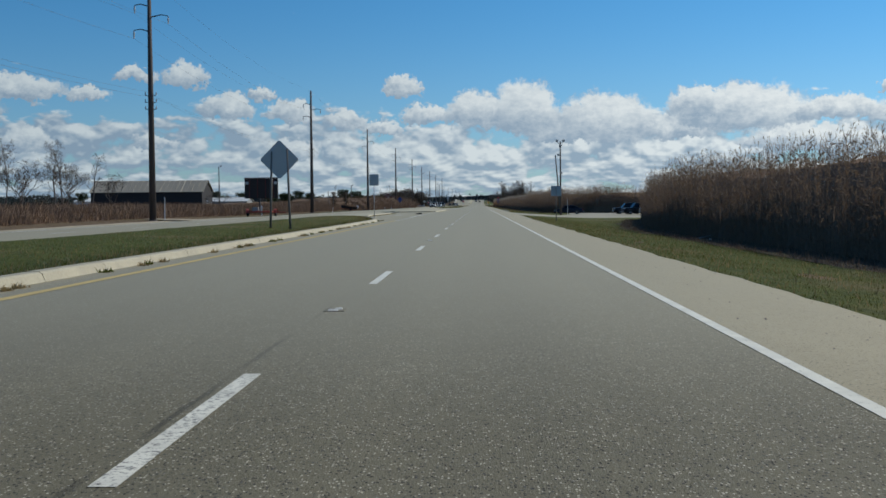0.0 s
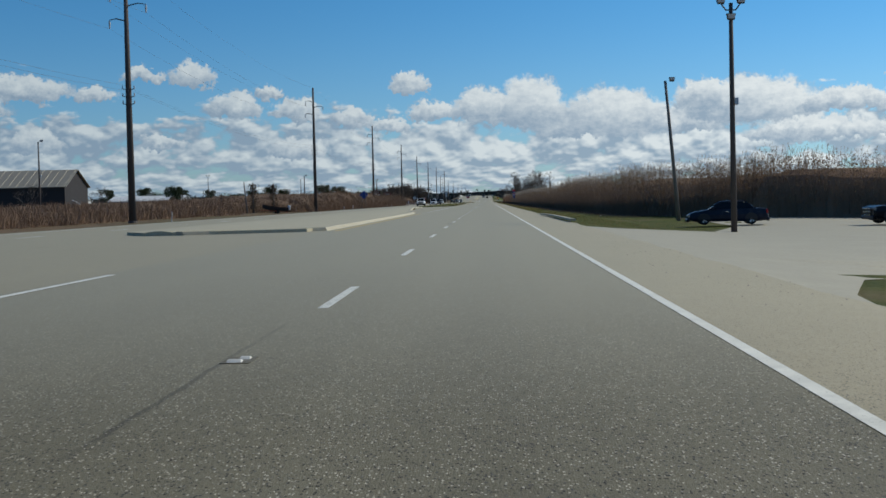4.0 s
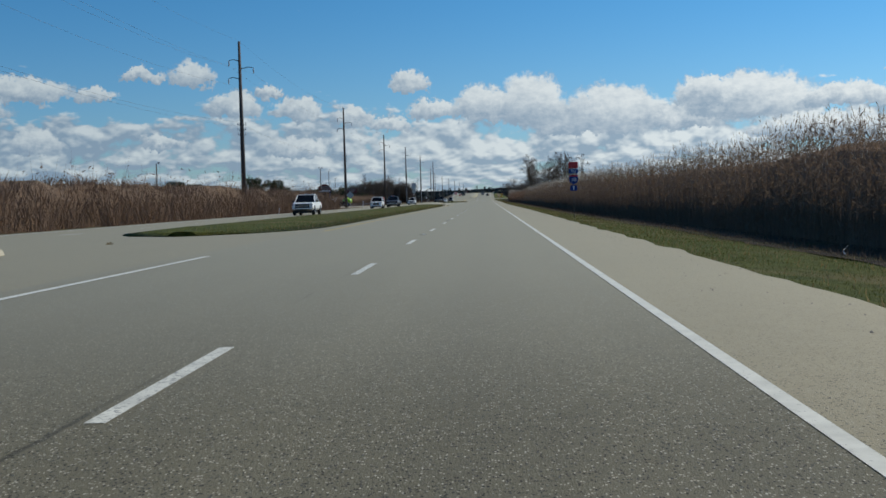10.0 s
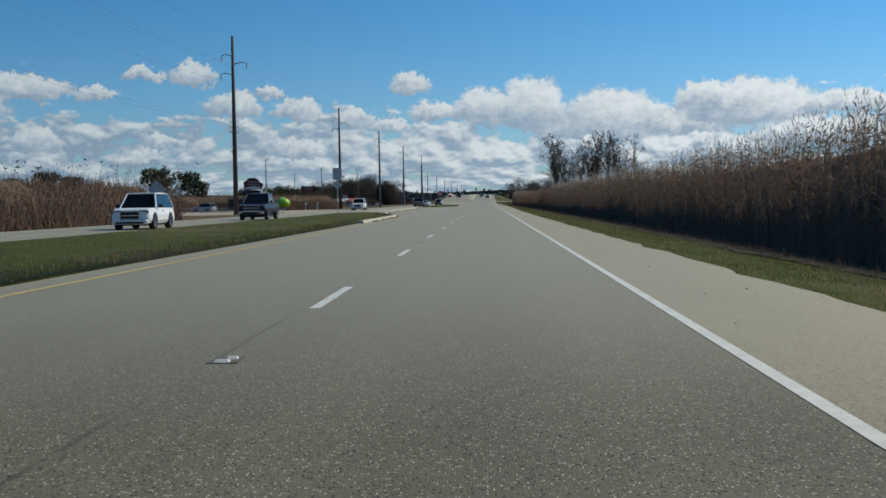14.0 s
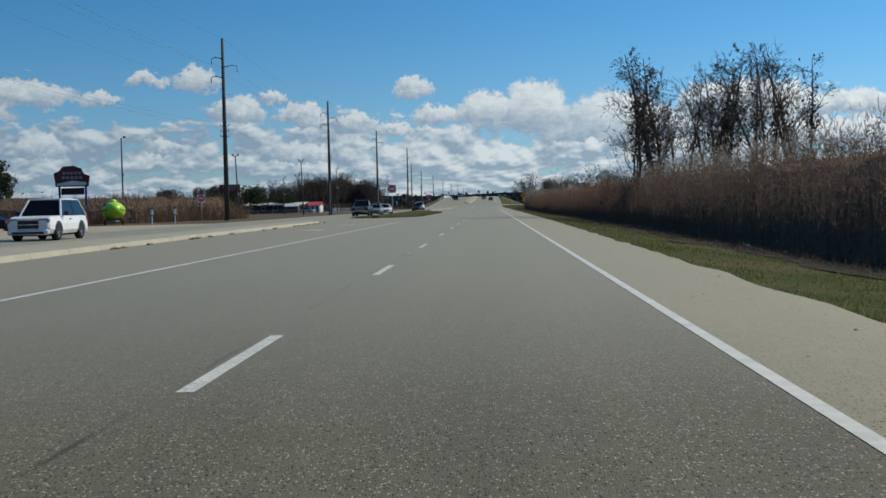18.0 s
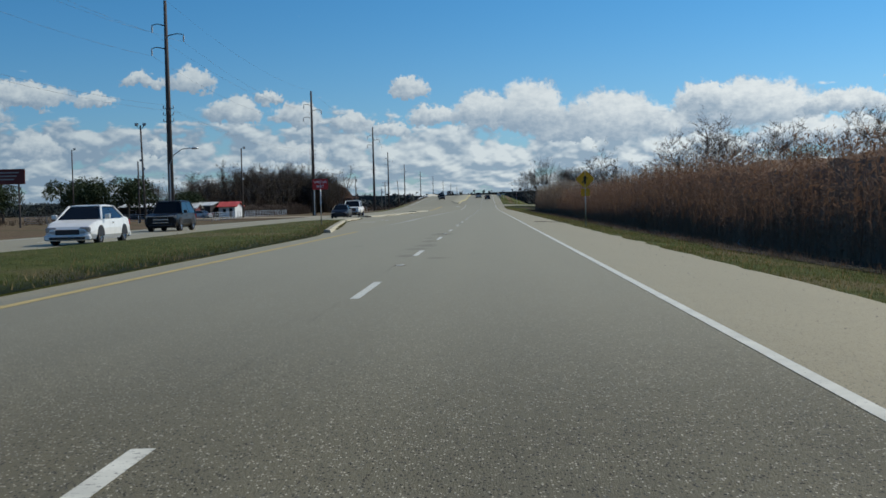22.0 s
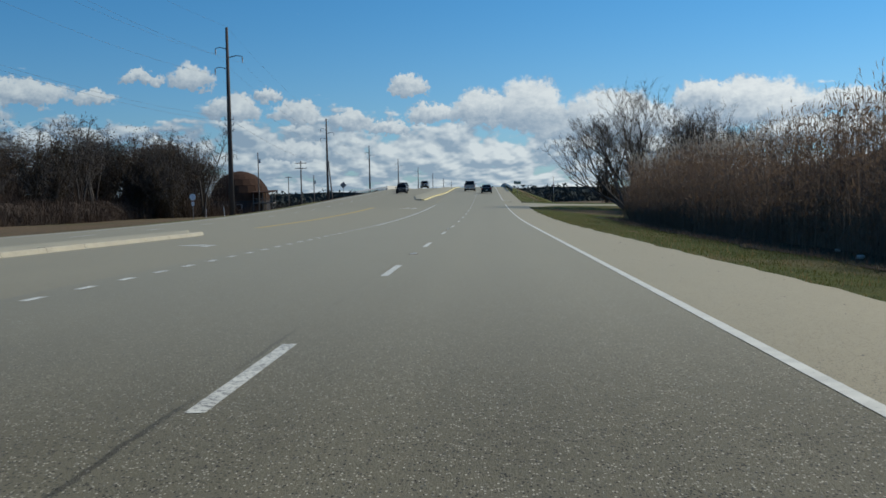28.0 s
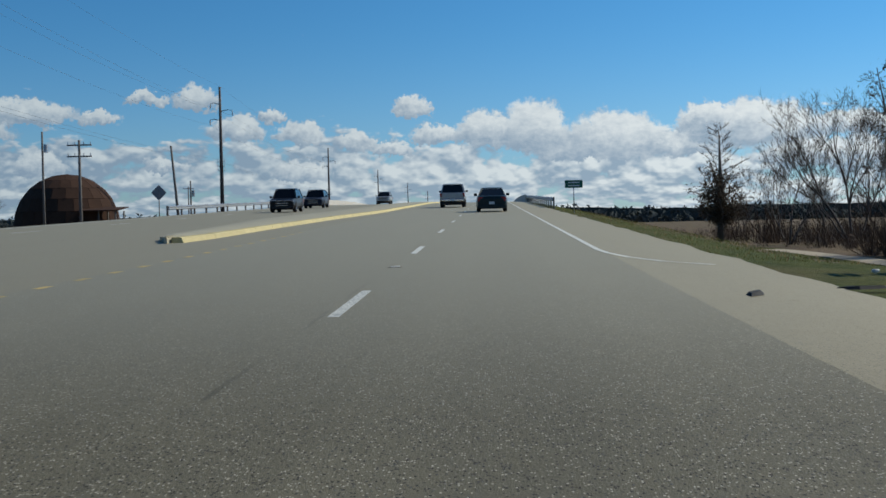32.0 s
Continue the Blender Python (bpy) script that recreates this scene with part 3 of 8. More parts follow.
def build_ground():
    xs = [-4500, -1500, -600, -300, -160, -100, -70, -55, -46, -40, -36, -33, -30, -28, -26, -24.5, -23, ROAD_L, -17, -12, -8, -4, 0, 3, ROAD_R,
          6.6, 7.5, 8.5, 9.5, 10.5, 11.5, 12.5, 13.5, 15, 17, 20, 26, 36, 50, 80, 150, 320, 700, 1600, 4500]
    ys = [-900, -300, -120] + along(-60, 1320, 5) + [1400, 1550, 1800, 2300, 3200, 4600]
    s = Shape()
    n = len(xs)
    s.v = [(x, y, terrain(x, y) + (0.05 * noise.noise((x * 0.5, y * 0.3, 0)) if x > 6.5 or x < -23 else 0)) for y in ys for x in xs]
    s.f = [(i * n + j, i * n + j + 1, (i + 1) * n + j + 1, (i + 1) * n + j) for i in range(len(ys) - 1) for j in range(n - 1)]
    return setting("ground", s, M["field"], "flat brown winter marsh with bare soil and dead grass", "ground", True)


ground = build_ground()
# mown verges lie on the banks beside the pavement
REED_X = [(-60, 13.6), (80, 13.8), (100, 15.4), (136, 20.3), (141, 25), (145, 34), (148, 48)]
REED2_X = [(206, 50), (209, 42), (214, 30), (221, 22), (248, 16.6), (300, 14.6), (380, 13.6), (430, 12.2), (600, 12.4), (700, 12.8), (740, 11.4), (820, 11.6), (880, 12.6), (960, 13.2), (994, 13.7)]


def verge(name, edge_in, edge_out, y0, y1, n, label, mat="grass", lift=0.03, cat="grass"):
    s = Shape()
    ys = along(y0, y1, 2.5)
    for y in ys:
        for i in range(n + 1):
            x = edge_in(y) + (edge_out(y) - edge_in(y)) * i / n
            s.v.append((x, y, terrain(x, y) + lift + 0.035 * noise.noise((x * 1.3, y * 0.9, 3.0))))
    flip = edge_out(y0) < edge_in(y0)
    for k in range(len(ys) - 1):
        for i in range(n):
            q = (k * (n + 1) + i, k * (n + 1) + i + 1, (k + 1) * (n + 1) + i + 1, (k + 1) * (n + 1) + i)
            s.f.append(q[::-1] if flip else q)
    return setting(name, s, M[mat], label, cat, True)


EDGE_IN = [(-60, -.2), (90, -.15), (125, .1), (190, .33), (440, .33), (470, .05), (530, -.2), (575, -.2), (610, .0), (640, .2), (700, .33), (905, .33), (945, .05), (985, -.05), (1004, .1)]


def ragged(y):
    """The crumbling edge where turf creeps over the shoulder."""
    return ROAD_R + 0.02 + bent(EDGE_IN, y) + 0.22 * noise.noise((y * 0.35, 1.0, 0)) + 0.12 * noise.noise((y * 1.7, 5.0, 0))


LOT_FRONT = [(128, 5.0), (137, 5.6), (142, 6.6), (148, 8.6), (152, 12), (155, 22), (157, 46), (160, 52), (215, 54), (240, 50)]
verge("verge_east", lambda y: max(ragged(y), bent(LOT_FRONT, y) - 0.8), lambda y: max(bent(REED_X, y) + 2.5, bent(LOT_FRONT, y)), -60, 158, 12, "rough green roadside turf sloping down to the reeds")
verge("verge_east", ragged, lambda y: bent([(180, 5.9), (187, 14), (200, 15.5), (214, 18)] + REED2_X[4:] + [(1000, 20), (1019, 24)], y) + 2.0, 180, 1019.5, 9, "rough green roadside turf sloping down to the reeds")
verge("verge_east", ragged, lambda y: bent([(1024, 24.0), (1060, 23), (1120, 26), (1300, 16)], y), 1024, 1300, 8, "steep grassy bank of the bridge ramp")
verge("verge_west", lambda y: ROAD_L - 0.25 - 0.3 * noise.noise((y * .3, 8, 0)), lambda y: -24.6 + 0.6 * noise.noise((y * 0.11, 0, 9)), -60, 1060, 4, "dry yellowish turf beside the opposite lanes", "olive", 0.055)
verge("sandy_track", lambda y: -25.6 + .3 * noise.noise((y * .1, 6, 0)), lambda y: -28.8 + .5 * noise.noise((y * .08, 3, 0)), 20, 190, 3, "pale sandy track between the verge and the brush", "sand", 0.06, "track")
verge("verge_west", lambda y: ROAD_L - 0.7, lambda y: -27.0 + 1.2 * noise.noise((y * 0.05, 0, 2)), -60, 1060, 6, "patchy dry verge beyond the opposite lanes", "field", 0.04)

road = setting("road", ribbon(lambda y: -4.75, lambda y: 3.70, Y0, Y1, 0.02, 5), M["lane"], "worn grey asphalt of the two eastbound lanes", "road")
_s = ribbon(lambda y: 3.70, ragged, Y0, Y1, 0.0205, 1.0)
_s.v = [(a, b, c + fall(a)) for a, b, c in _s.v]
shoulder = setting("shoulder", _s, M["shoulder"], "pale sandy asphalt shoulder with a crumbling edge", "road")
cross = setting("road_cross", ribbon(lambda y: -11.6, lambda y: -4.75, Y0, Y1, 0.0195, 5), M["oncoming"], "pale worn asphalt of the turning lanes", "road")
opposite = setting("road_opposite", ribbon(lambda y: ROAD_L, lambda y: -11.6, Y0, Y1, 0.02, 5), M["oncoming"], "pale worn asphalt of the opposite lanes", "road")
lot = verge("parking_lot", lambda y: bent([(128, ROAD_R - .4), (182, ROAD_R - .1), (187, 13), (198, 16.5), (222, 18), (240, 24)], y), lambda y: bent(LOT_FRONT, y),
            137, 240, 14, "pale gravel lot beside the highway", "lot", 0.05, "parking lot")
_s = Shape()
_xs = [5.3, 6.2, 7.0, 8.0, 9.2, 11, 13, 16, 20, 26]
for i in range(13):
    for x in _xs:
        a = bent([(5.3, 1008.5), (6.7, 1011.8), (8.0, 1015.2), (9.2, 1017.4), (11.6, 1018.4), (26, 1020.4)], x)
        b = bent([(5.3, 1032), (7, 1029.2), (8.7, 1026.8), (12, 1025.4), (26, 1027)], x)
        y = a + (b - a) * (0, .02, .1, .2, .3, .4, .5, .6, .7, .8, .9, .98, 1)[i]
        _s.v.append((x, y, terrain(x, y) + (.075 if 0 < i < 12 else -.02)))
_s.f = [(i * 10 + j, i * 10 + j + 1, (i + 1) * 10 + j + 1, (i + 1) * 10 + j) for i in range(12) for j in range(9)]
setting("side_road", _s, M["shoulder"], "narrow side road joining from the marsh", "road")
verge("sandy_track", lambda y: bent([(1026, 17), (1045, 20), (1068, 21.4), (1114, 23.4)], y), lambda y: bent([(1026, 22), (1045, 23), (1068, 23.6), (1114, 25.4)], y), 1026, 1116, 3, "pale sandy track along the foot of the ramp", "sand", 0.06, "track")
kerb_east = setting("kerb_east", Shape().box((5.9, 187, -.05), (6.0, 187.3, .02)), M["kerb"], "worn concrete kerb beside the shoulder", "kerb")



# ---------------------------------------------------------------- medians, kerbs
def kerb_run(edge, y0, y1, parent, name="kerb", w=0.34, h=0.15, gap=0.012, length=3.0, mat="kerb", chance_skip=0.0):
    """Concrete kerb stones along an edge x(y): each a chamfered block with a sloped face."""
    k = 0
    y = y0
    while y < y1 - 0.2:
        ye = min(y + length, y1)
        k += 1
        s = Shape()
        dz = 0.012 * noise.noise((y * 0.7, 2, 0))
        rings = []
        for yy in (y + gap, ye - gap):
            x, z = edge(yy), rise(yy) + 0.02
            rings.append([(x, yy, z - 0.02), (x - 0.06, yy, z + h - 0.03 + dz), (x - 0.10, yy, z + h + dz), (x - w + .02, yy, z + h + dz), (x - w, yy, z + h - .02 + dz), (x - w, yy, z - 0.02)])
        s.loft(rings)
        if noise.noise((y * 1.1, 9, 0)) > chance_skip - 1:
            part(name, s, M[mat], parent)
        y = ye


def median(label, west, east, y0, y1, mat, kerbs=(), top=0.13, crown=0.06):
    """A traffic island: its surface, with kerb stones along the given stretches."""
    s = Shape()
    ys = along(y0, y1, 2.0)
    n = 6
    for y in ys:
        a, b = west(y), east(y)
        for i in range(n + 1):
            f = i / n
            s.v.append((a + (b - a) * f, y, rise(y) + 0.02 + top * (0.25 if i in (0, n) and mat == "grass" else 1) + crown * math.sin(math.pi * f) + (0.03 * noise.noise((f * 6, y * .8, 1)) if mat == "grass" else 0)))
    for k in range(len(ys) - 1):
        for i in range(n):
            s.f.append((k * (n + 1) + i, k * (n + 1) + i + 1, (k + 1) * (n + 1) + i + 1, (k + 1) * (n + 1) + i))
    for e in (0, len(ys) - 1):
        row = [e * (n + 1) + i for i in range(n + 1)]
        base = len(s.v)
        s.v.extend((s.v[i][0], s.v[i][1], rise(ys[e]) + 0.0) for i in row)
        s.f.extend((row[i], row[i + 1], base + i + 1, base + i) for i in range(n))
    for e in (0, n):
        col = [k * (n + 1) + e for k in range(len(ys))]
        base = len(s.v)
        s.v.extend((s.v[i][0], s.v[i][1], rise(s.v[i][1])) for i in col)
        s.f.extend((col[k], col[k + 1], base + k + 1, base + k) for k in range(len(col) - 1))
    ob = setting("median", s, M[mat], label, "median", mat == "grass")
    for a, b in kerbs:
        kerb_run(east, a, b, ob)
    return ob


def nose(pairs, y0, y1, r0=0.0, r1=0.0, mid=-9.0):
    """Edge from (y, x) pairs, drawn in to mid over r0 and r1 metres at the two ends."""
    def edge(y):
        x = bent(pairs, y)
        for d, r in ((y - y0, r0), (y1 - y, r1)):
            if r and d < r:
                q = 1 - max(d, 0) / r
                x = mid + (x - mid) * math.sqrt(max(0.0, 1 - q * q) * 0.97 + 0.03)
        return x
    return edge


MEDIANS = []


def island_between(label, east, west, y0, y1, mat, kerbs, r0, r1, stone="kerb", mid=None):
    mid = mid or (-9.2 if mat == "grass" else -11.2)
    e = nose(east, y0, y1, r0, r1, mid)
    w = nose(west, y0, y1, r0, r1, mid)
    inner = (lambda y: e(y) - 0.33) if kerbs else e
    ob = median(label, w, inner, y0, y1, mat)
    for a, b in kerbs:
        kerb_run(e, a, b, ob, mat=stone)
    if mat == "grass":
        MEDIANS.append((e, w, y0, y1))
    return ob


kerb_run(lambda y: bent([(187, 6.32), (206, 6.25), (213, 5.9)], y), 187.3, 213, kerb_east, h=0.085)
W = [(0, -13.6)]
island_between("grass median with a pale broken kerb", [(-60, -5.0), (60, -5.1), (80, -5.3), (90, -6.2), (106, -8.3)], W, -60, 106, "grass", ((-60, 105),), 0, 3)
island_between("low yellowed concrete median with weeds along the kerb", [(106, -8.3), (116, -9.1), (153, -9.2)], [(0, -13.0)], 107, 153, "median", ((107, 152),), 0, 5)
island_between("low yellowed concrete median beside the turning lane", [(172, -4.8), (215, -4.75), (237, -4.95), (251, -6.2), (278, -7.9), (313, -9.8), (346, -9.9)], [(0, -12.9)], 172, 347, "median", ((172, 346),), 3, 5)
island_between("long mown grass median with a bare soil edge", [(360, -5.2), (375, -4.75), (500, -4.8), (536, -5.1), (549, -6.9), (560, -8.2)], W, 360, 560, "grass", ((508, 559),), 9, 3)
island_between("low yellowed concrete median beside the turning lane", [(560, -8.2), (578, -8.9), (618, -10.2), (658, -10.5)], [(0, -13.2)], 561, 659, "median", ((561, 658),), 0, 4)
island_between("grass median with a no-entry sign", [(686, -5.6), (695, -4.8), (745, -4.9), (752, -5.5), (769, -7.3), (792, -9.6)], [(0, -11.8), (740, -12.6), (760, -13.4)], 686, 792, "grass", ((751, 791),), 6, 2)
island_between("low yellowed concrete median beside the turning lane", [(792, -9.6), (812, -10.4)], [(0, -12.9)], 793, 813, "median", ((793, 812),), 0, 3)
island_between("low yellowed concrete median beside the turning lane", [(828, -10.6), (850, -10.0), (890, -9.6)], [(0, -12.8)], 828, 890, "median", ((828, 889),), 1, 3)
island_between("low yellowed concrete median beside the turning lane", [(912, -10.7), (940, -10.2)], [(0, -12.6)], 912, 940, "median", ((912, 939),), 1, 3)
island_between("low yellowed concrete median of the bridge ramp", [(1046, -6.5), (1060, -6.5), (1075, -6.2), (1095, -5.4), (1290, -5.2)], [(1046, -7.8), (1058, -8.4), (1076, -9.6), (1100, -9.2), (1290, -9.0)], 1049, 1290, "median", ((1049.4, 1289),), 5, 0, "kerb_yellow", -6.9)


# ---------------------------------------------------------------- road markings
def mark(name, x0, x1, y0, y1, mat, parent, lift=0.024, step=5.0):
    return part(name, ribbon(lambda y: x0, lambda y: x1, y0, y1, lift, step), M[mat], parent)


LANE_PHASE = 4.77
for k in range(-5, 105):
    y = LANE_PHASE + 12.192 * k
    mark("lane_dash", -0.06, 0.06, y, y + 3.2, "white_paint", road)
mark("edge_line", 3.595, 3.705, Y0, 1018, "edge_paint", road)
mark("edge_line", 3.595, 3.705, 1041, Y1, "edge_paint", road)
for x in (3.72, 4.75, 5.8, 6.9, 8.0):
    part("dotted_line", Shape().add([(a, b, (terrain(a, b) + .09 if a > 5.3 else rise(b) + .026 + fall(a))) for a, b in ((x, 1017.66), (x + .75, 1017.66), (x + .75, 1017.8), (x, 1017.8))], [(0, 1, 2, 3)]), M["faded_paint"], road)
_bend = [(3.65, 1041.2), (3.72, 1040.0), (3.95, 1038.6), (4.4, 1037.5), (5.1, 1036.8)]
_s = Shape()
for (xa, ya), (xb, yb) in zip(_bend, _bend[1:]):
    _s.add([(a, b, rise(b) + .026 + fall(a)) for a, b in ((xa - .055, ya), (xa + .055, ya), (xb + .055, yb + .05), (xb - .055, yb - .05))], [(0, 3, 2, 1)])
part("edge_line", _s, M["white_paint"], road)
for a, b in ((-60, 84), (174, 236), (362, 534), (690, 752)):
    mark("yellow_edge_line", -4.44, -4.26, a, b, "yellow_paint", road)
for a, b in ((104, 146), (264, 342), (580, 652), (785.5, 808), (826, 884), (951, 1026)):
    x = bent([(104, -4.53), (160, -4.53), (264, -4.18), (342, -4.13), (560, -4.53), (652, -4.53), (783, -4.34), (884, -4.34), (951, -4.2), (1026, -4.15)], a)
    mark("turn_lane_line", x - .07, x + .07, a, b, "faded_paint", road)
for a, b in ((80, 104), (237, 264), (538, 580), (771, 785.5), (806, 826), (885, 951)):
    for y in np.arange(a, b - 0.6, 2.03):
        mark("turn_lane_dot", -4.36, -4.22, y, y + 0.72, "faded_paint", road)
for y in np.arange(1027, 1056, 1.6):
    mark("yellow_dot", -4.7, -4.56, y, y + 0.5, "yellow_paint", road)
mark("yellow_median_line", -10.95, -10.5, 952, 1018, "yellow_paint", cross)
for k in range(-5, 105):
    y = 2.0 + 12.192 * k
    mark("opposite_dash", -16.95, -16.82, y, y + 3.2, "faded_paint", opposite)
mark("opposite_edge_line", -20.45, -20.31, Y0, Y1, "faded_paint", opposite)


def arrow(y, x=-6.9, k=1.0):
    """A worn left-turn arrow on the asphalt."""
    s = Shape()
    a = [(x + .06, y), (x + .3, y), (x + .3, y + 1.5), (x - .25, y + 1.9), (x - .25, y + 2.4), (x - 1.05, y + 1.7), (x - .25, y + .95), (x - .25, y + 1.4), (x + .06, y + 1.2)]
    a = [(x + (p - x) * k, y + (q - y) * k) for p, q in a]
    s.add([(p, q, rise(q) + 0.026) for p, q in a], [(0, 1, 2, 8), (8, 2, 3, 7), (3, 4, 5, 6, 7)])
    part("turn_arrow", s, M["faded_paint"], cross)


for y in (124.5, 329, 629.5, 644, 784, 796, 838, 923):
    arrow(y)
arrow(1009.0, -6.0, 1.5)

# tar patches and transverse joints in the surface
for k, (cx, cy, rx, ry) in enumerate(((-.22, 728.3, .42, .75), (-.08, 730.9, .42, 1.25), (-.2, 734.8, .34, 1.3), (-.1, 743.4, .55, 2.3), (-.2, 724.2, .34, .8), (.55, 722.8, .3, .5), (-2.07, 731.6, .22, .4), (-2.2, 740.1, .35, .3), (1.33, 724.9, .1, .22), (-.35, 738.4, .3, .7))):
    rim = []
    for i in range(40):
        a = 2 * math.pi * i / 40
        q = .72 + .4 * noise.noise((3 * math.cos(a) + k * 5, 3 * math.sin(a), k)) + .3 * noise.noise((9 * math.cos(a), 9 * math.sin(a) + k * 3, 1))
        rim.append((cx + rx * q * math.cos(a), cy + ry * q * math.sin(a), rise(cy) + .0218))
    _s = Shape()
    _s.v = rim + [(cx, cy, rise(cy) + .0222)]
    _s.f = [(i, (i + 1) % 40, 40) for i in range(40)]
    part("tar_patch", _s, M["patch"], road)
_s = Shape()
_s.add([(a, b, .025 + fall(a)) for a, b in ((3.92, 806.39), (4.08, 806.59), (4.92, 816.50), (4.79, 816.30))], [(0, 1, 2, 3)])
part("skid_mark", _s, M["patch"], shoulder)
for y, x0, x1 in ((747.6, 4.2, 4.7), (62, 1.7, 2.0), (305.5, 2.6, 2.9)):
    _s = ribbon(lambda q: x0, lambda q: x1, y, y + 0.14, 0.0235)
    _s.v = [(a, b, c + fall(a)) for a, b, c in _s.v]
    part("tar_joint", _s, M["patch"], shoulder)


def lane_stud(w):
    """A low trapezoid marker of ceramic, w wide."""
    return Shape().loft([[(-w, -.05, 0), (w, -.05, 0), (w, .05, 0), (-w, .05, 0)], [(-w * .85, -.022, .02), (w * .85, -.022, .02), (w * .85, .022, .02), (-w * .85, .022, .02)]])


_stud = None
for k in range(-1, 43):
    y = LANE_PHASE + 3.2 + 4.72 + 24.384 * k
    if k in (6, 13, 36):
        continue
    if _stud is None:
        _stud = thing("lane_stud", "pair of scuffed white raised lane markers on a tar pad", "road stud", pose(-0.04, y, rise(y) + 0.0215), "lane markers along the dashed line")
        part("marker", lane_stud(.056), M["worn_white"], _stud)
        part("marker", lane_stud(.04), M["worn_white"], _stud).location = (.045, .17, 0)
        part("tar_pad", Shape().box((-.1, -.075, -.001), (.12, .27, .004), .002), M["patch"], _stud, "dark tar pad")
    else:
        copy_thing(_stud, pose(-0.04 + .02 * noise.noise((y, 0, 4)), y, rise(y) + 0.0215, 0, 0, 6 * noise.noise((y, 3, 0))))

# ---------------------------------------------------------------- reeds, brush, grass
rng = np.random.default_rng(7)


def stalks(n, height, lean=0.12, width=0.02, leaves=4, plume=0.8):
    """Arrays of n reeds standing at the origin: ribbons for stem and leaves, a tuft on top. Yields (co, tri, mat) for one set."""
    co, tri, mi, owner = [], [], [], []

    def face(p, m, who):
        k = len(co)
        co.extend(p)
        tri.append((k, k + 1, k + 2))
        mi.append(m)
        owner.extend([who] * 3)
        if len(p) == 4:
            tri.append((k, k + 2, k + 3))
            mi.append(m)
            owner.append(who)
    for i in range(n):
        h = height * rng.uniform(0.86, 1.05)
        a = rng.uniform(0, 2 * math.pi)
        t = np.array([math.cos(a), math.sin(a), 0.0])
        b = rng.uniform(0, 2 * math.pi)
        d = np.array([math.cos(b), math.sin(b), 0.0]) * lean * h * rng.uniform(0.2, 1.0)
        up = np.array([0, 0, 1.0])
        p0, p1, p2 = np.zeros(3), d * 0.35 + up * h * 0.55, d + up * h
        w = width * rng.uniform(0.7, 1.2)
        face([p0 - t * w, p0 + t * w, p1 + t * w * .8, p1 - t * w * .8], 0, i)
        face([p1 - t * w * .8, p1 + t * w * .8, p2], 0, i)
        for j in range(leaves):
            f = rng.uniform(0.06, 0.95)
            q = p0 + (p1 - p0) * f / 0.55 if f < 0.55 else p1 + (p2 - p1) * (f - 0.55) / 0.45
            c = rng.uniform(0, 2 * math.pi)
            o = np.array([math.cos(c), math.sin(c), 0.0])
            le = rng.uniform(0.2, 0.45)
            tip = q + o * le * rng.uniform(.25, .8) + up * rng.uniform(0.0, 0.75) * le
            s = np.cross(o, up) * rng.uniform(0.014, 0.03)
            face([q - s * .5, q + (tip - q) * .4 + s * 1.6 + up * .10 * le, tip], 0, i)
        if rng.random() < plume:
            tl = rng.uniform(0.2, 0.36)
            o = np.array([math.cos(b), math.sin(b), 0.0])
            for j in range(9):
                c = rng.uniform(0, 2 * math.pi)
                s = np.array([math.cos(c), math.sin(c), 0.1]) * rng.uniform(0.010, 0.024)
                f = rng.uniform(-0.15, 0.6)
                base = p2 + up * (f * tl - .06) + o * tl * max(f, 0) * .25
                face([base - s * .5, base + s * .5, base + s * 1.6 + up * tl * rng.uniform(.25, .5) + o * tl * 0.2], 1, i)
    return np.array(co), np.array(tri), np.array(mi), np.array(owner)


def spread(name, proto, xs, ys, zs, mats, size=None):
    """Plants a set of sprouts: every sprout of proto is used in turn at the given spots."""
    co, tri, mi, owner = proto
    n = owner.max() + 1
    cov = [np.where(owner == i)[0] for i in range(n)]
    first = [c[0] for c in cov]
    tri_owner = owner[tri[:, 0]]
    trv = [tri[tri_owner == i] - first[i] for i in range(n)]
    miv = [mi[tri_owner == i] for i in range(n)]
    all_co, all_tri, all_mi, base = [], [], [], 0
    for k in range(len(xs)):
        i = k % n
        c = co[cov[i]]
        a = (k * 2.399) % (2 * math.pi)
        ca, sa = math.cos(a), math.sin(a)
        sc = 1.0 if size is None else size[k]
        q = np.empty_like(c)
        q[:, 0] = (c[:, 0] * ca - c[:, 1] * sa) * sc + xs[k]
        q[:, 1] = (c[:, 0] * sa + c[:, 1] * ca) * sc + ys[k]
        q[:, 2] = c[:, 2] * sc + zs[k]
        all_co.append(q)
        all_tri.append(trv[i] + base)
        all_mi.append(miv[i])
        base += len(q)
    return raw_mesh(name, np.concatenate(all_co), np.concatenate(all_tri), mats, np.concatenate(all_mi))


REED = stalks(60, 4.2, 0.13, 0.011, 12)
RUST_REED = stalks(60, 4.2, 0.15, 0.010, 14, 0.22)
SKIRT = stalks(40, 4.2, 0.2, 0.014, 16, 0.03)


def tall(y):
    """Growth height along the road as a share of the usual reed."""
    return 1.06 + 0.12 * noise.noise((y * 0.045, 0, 0)) + 0.10 * noise.noise((y * 0.17, 3, 0))


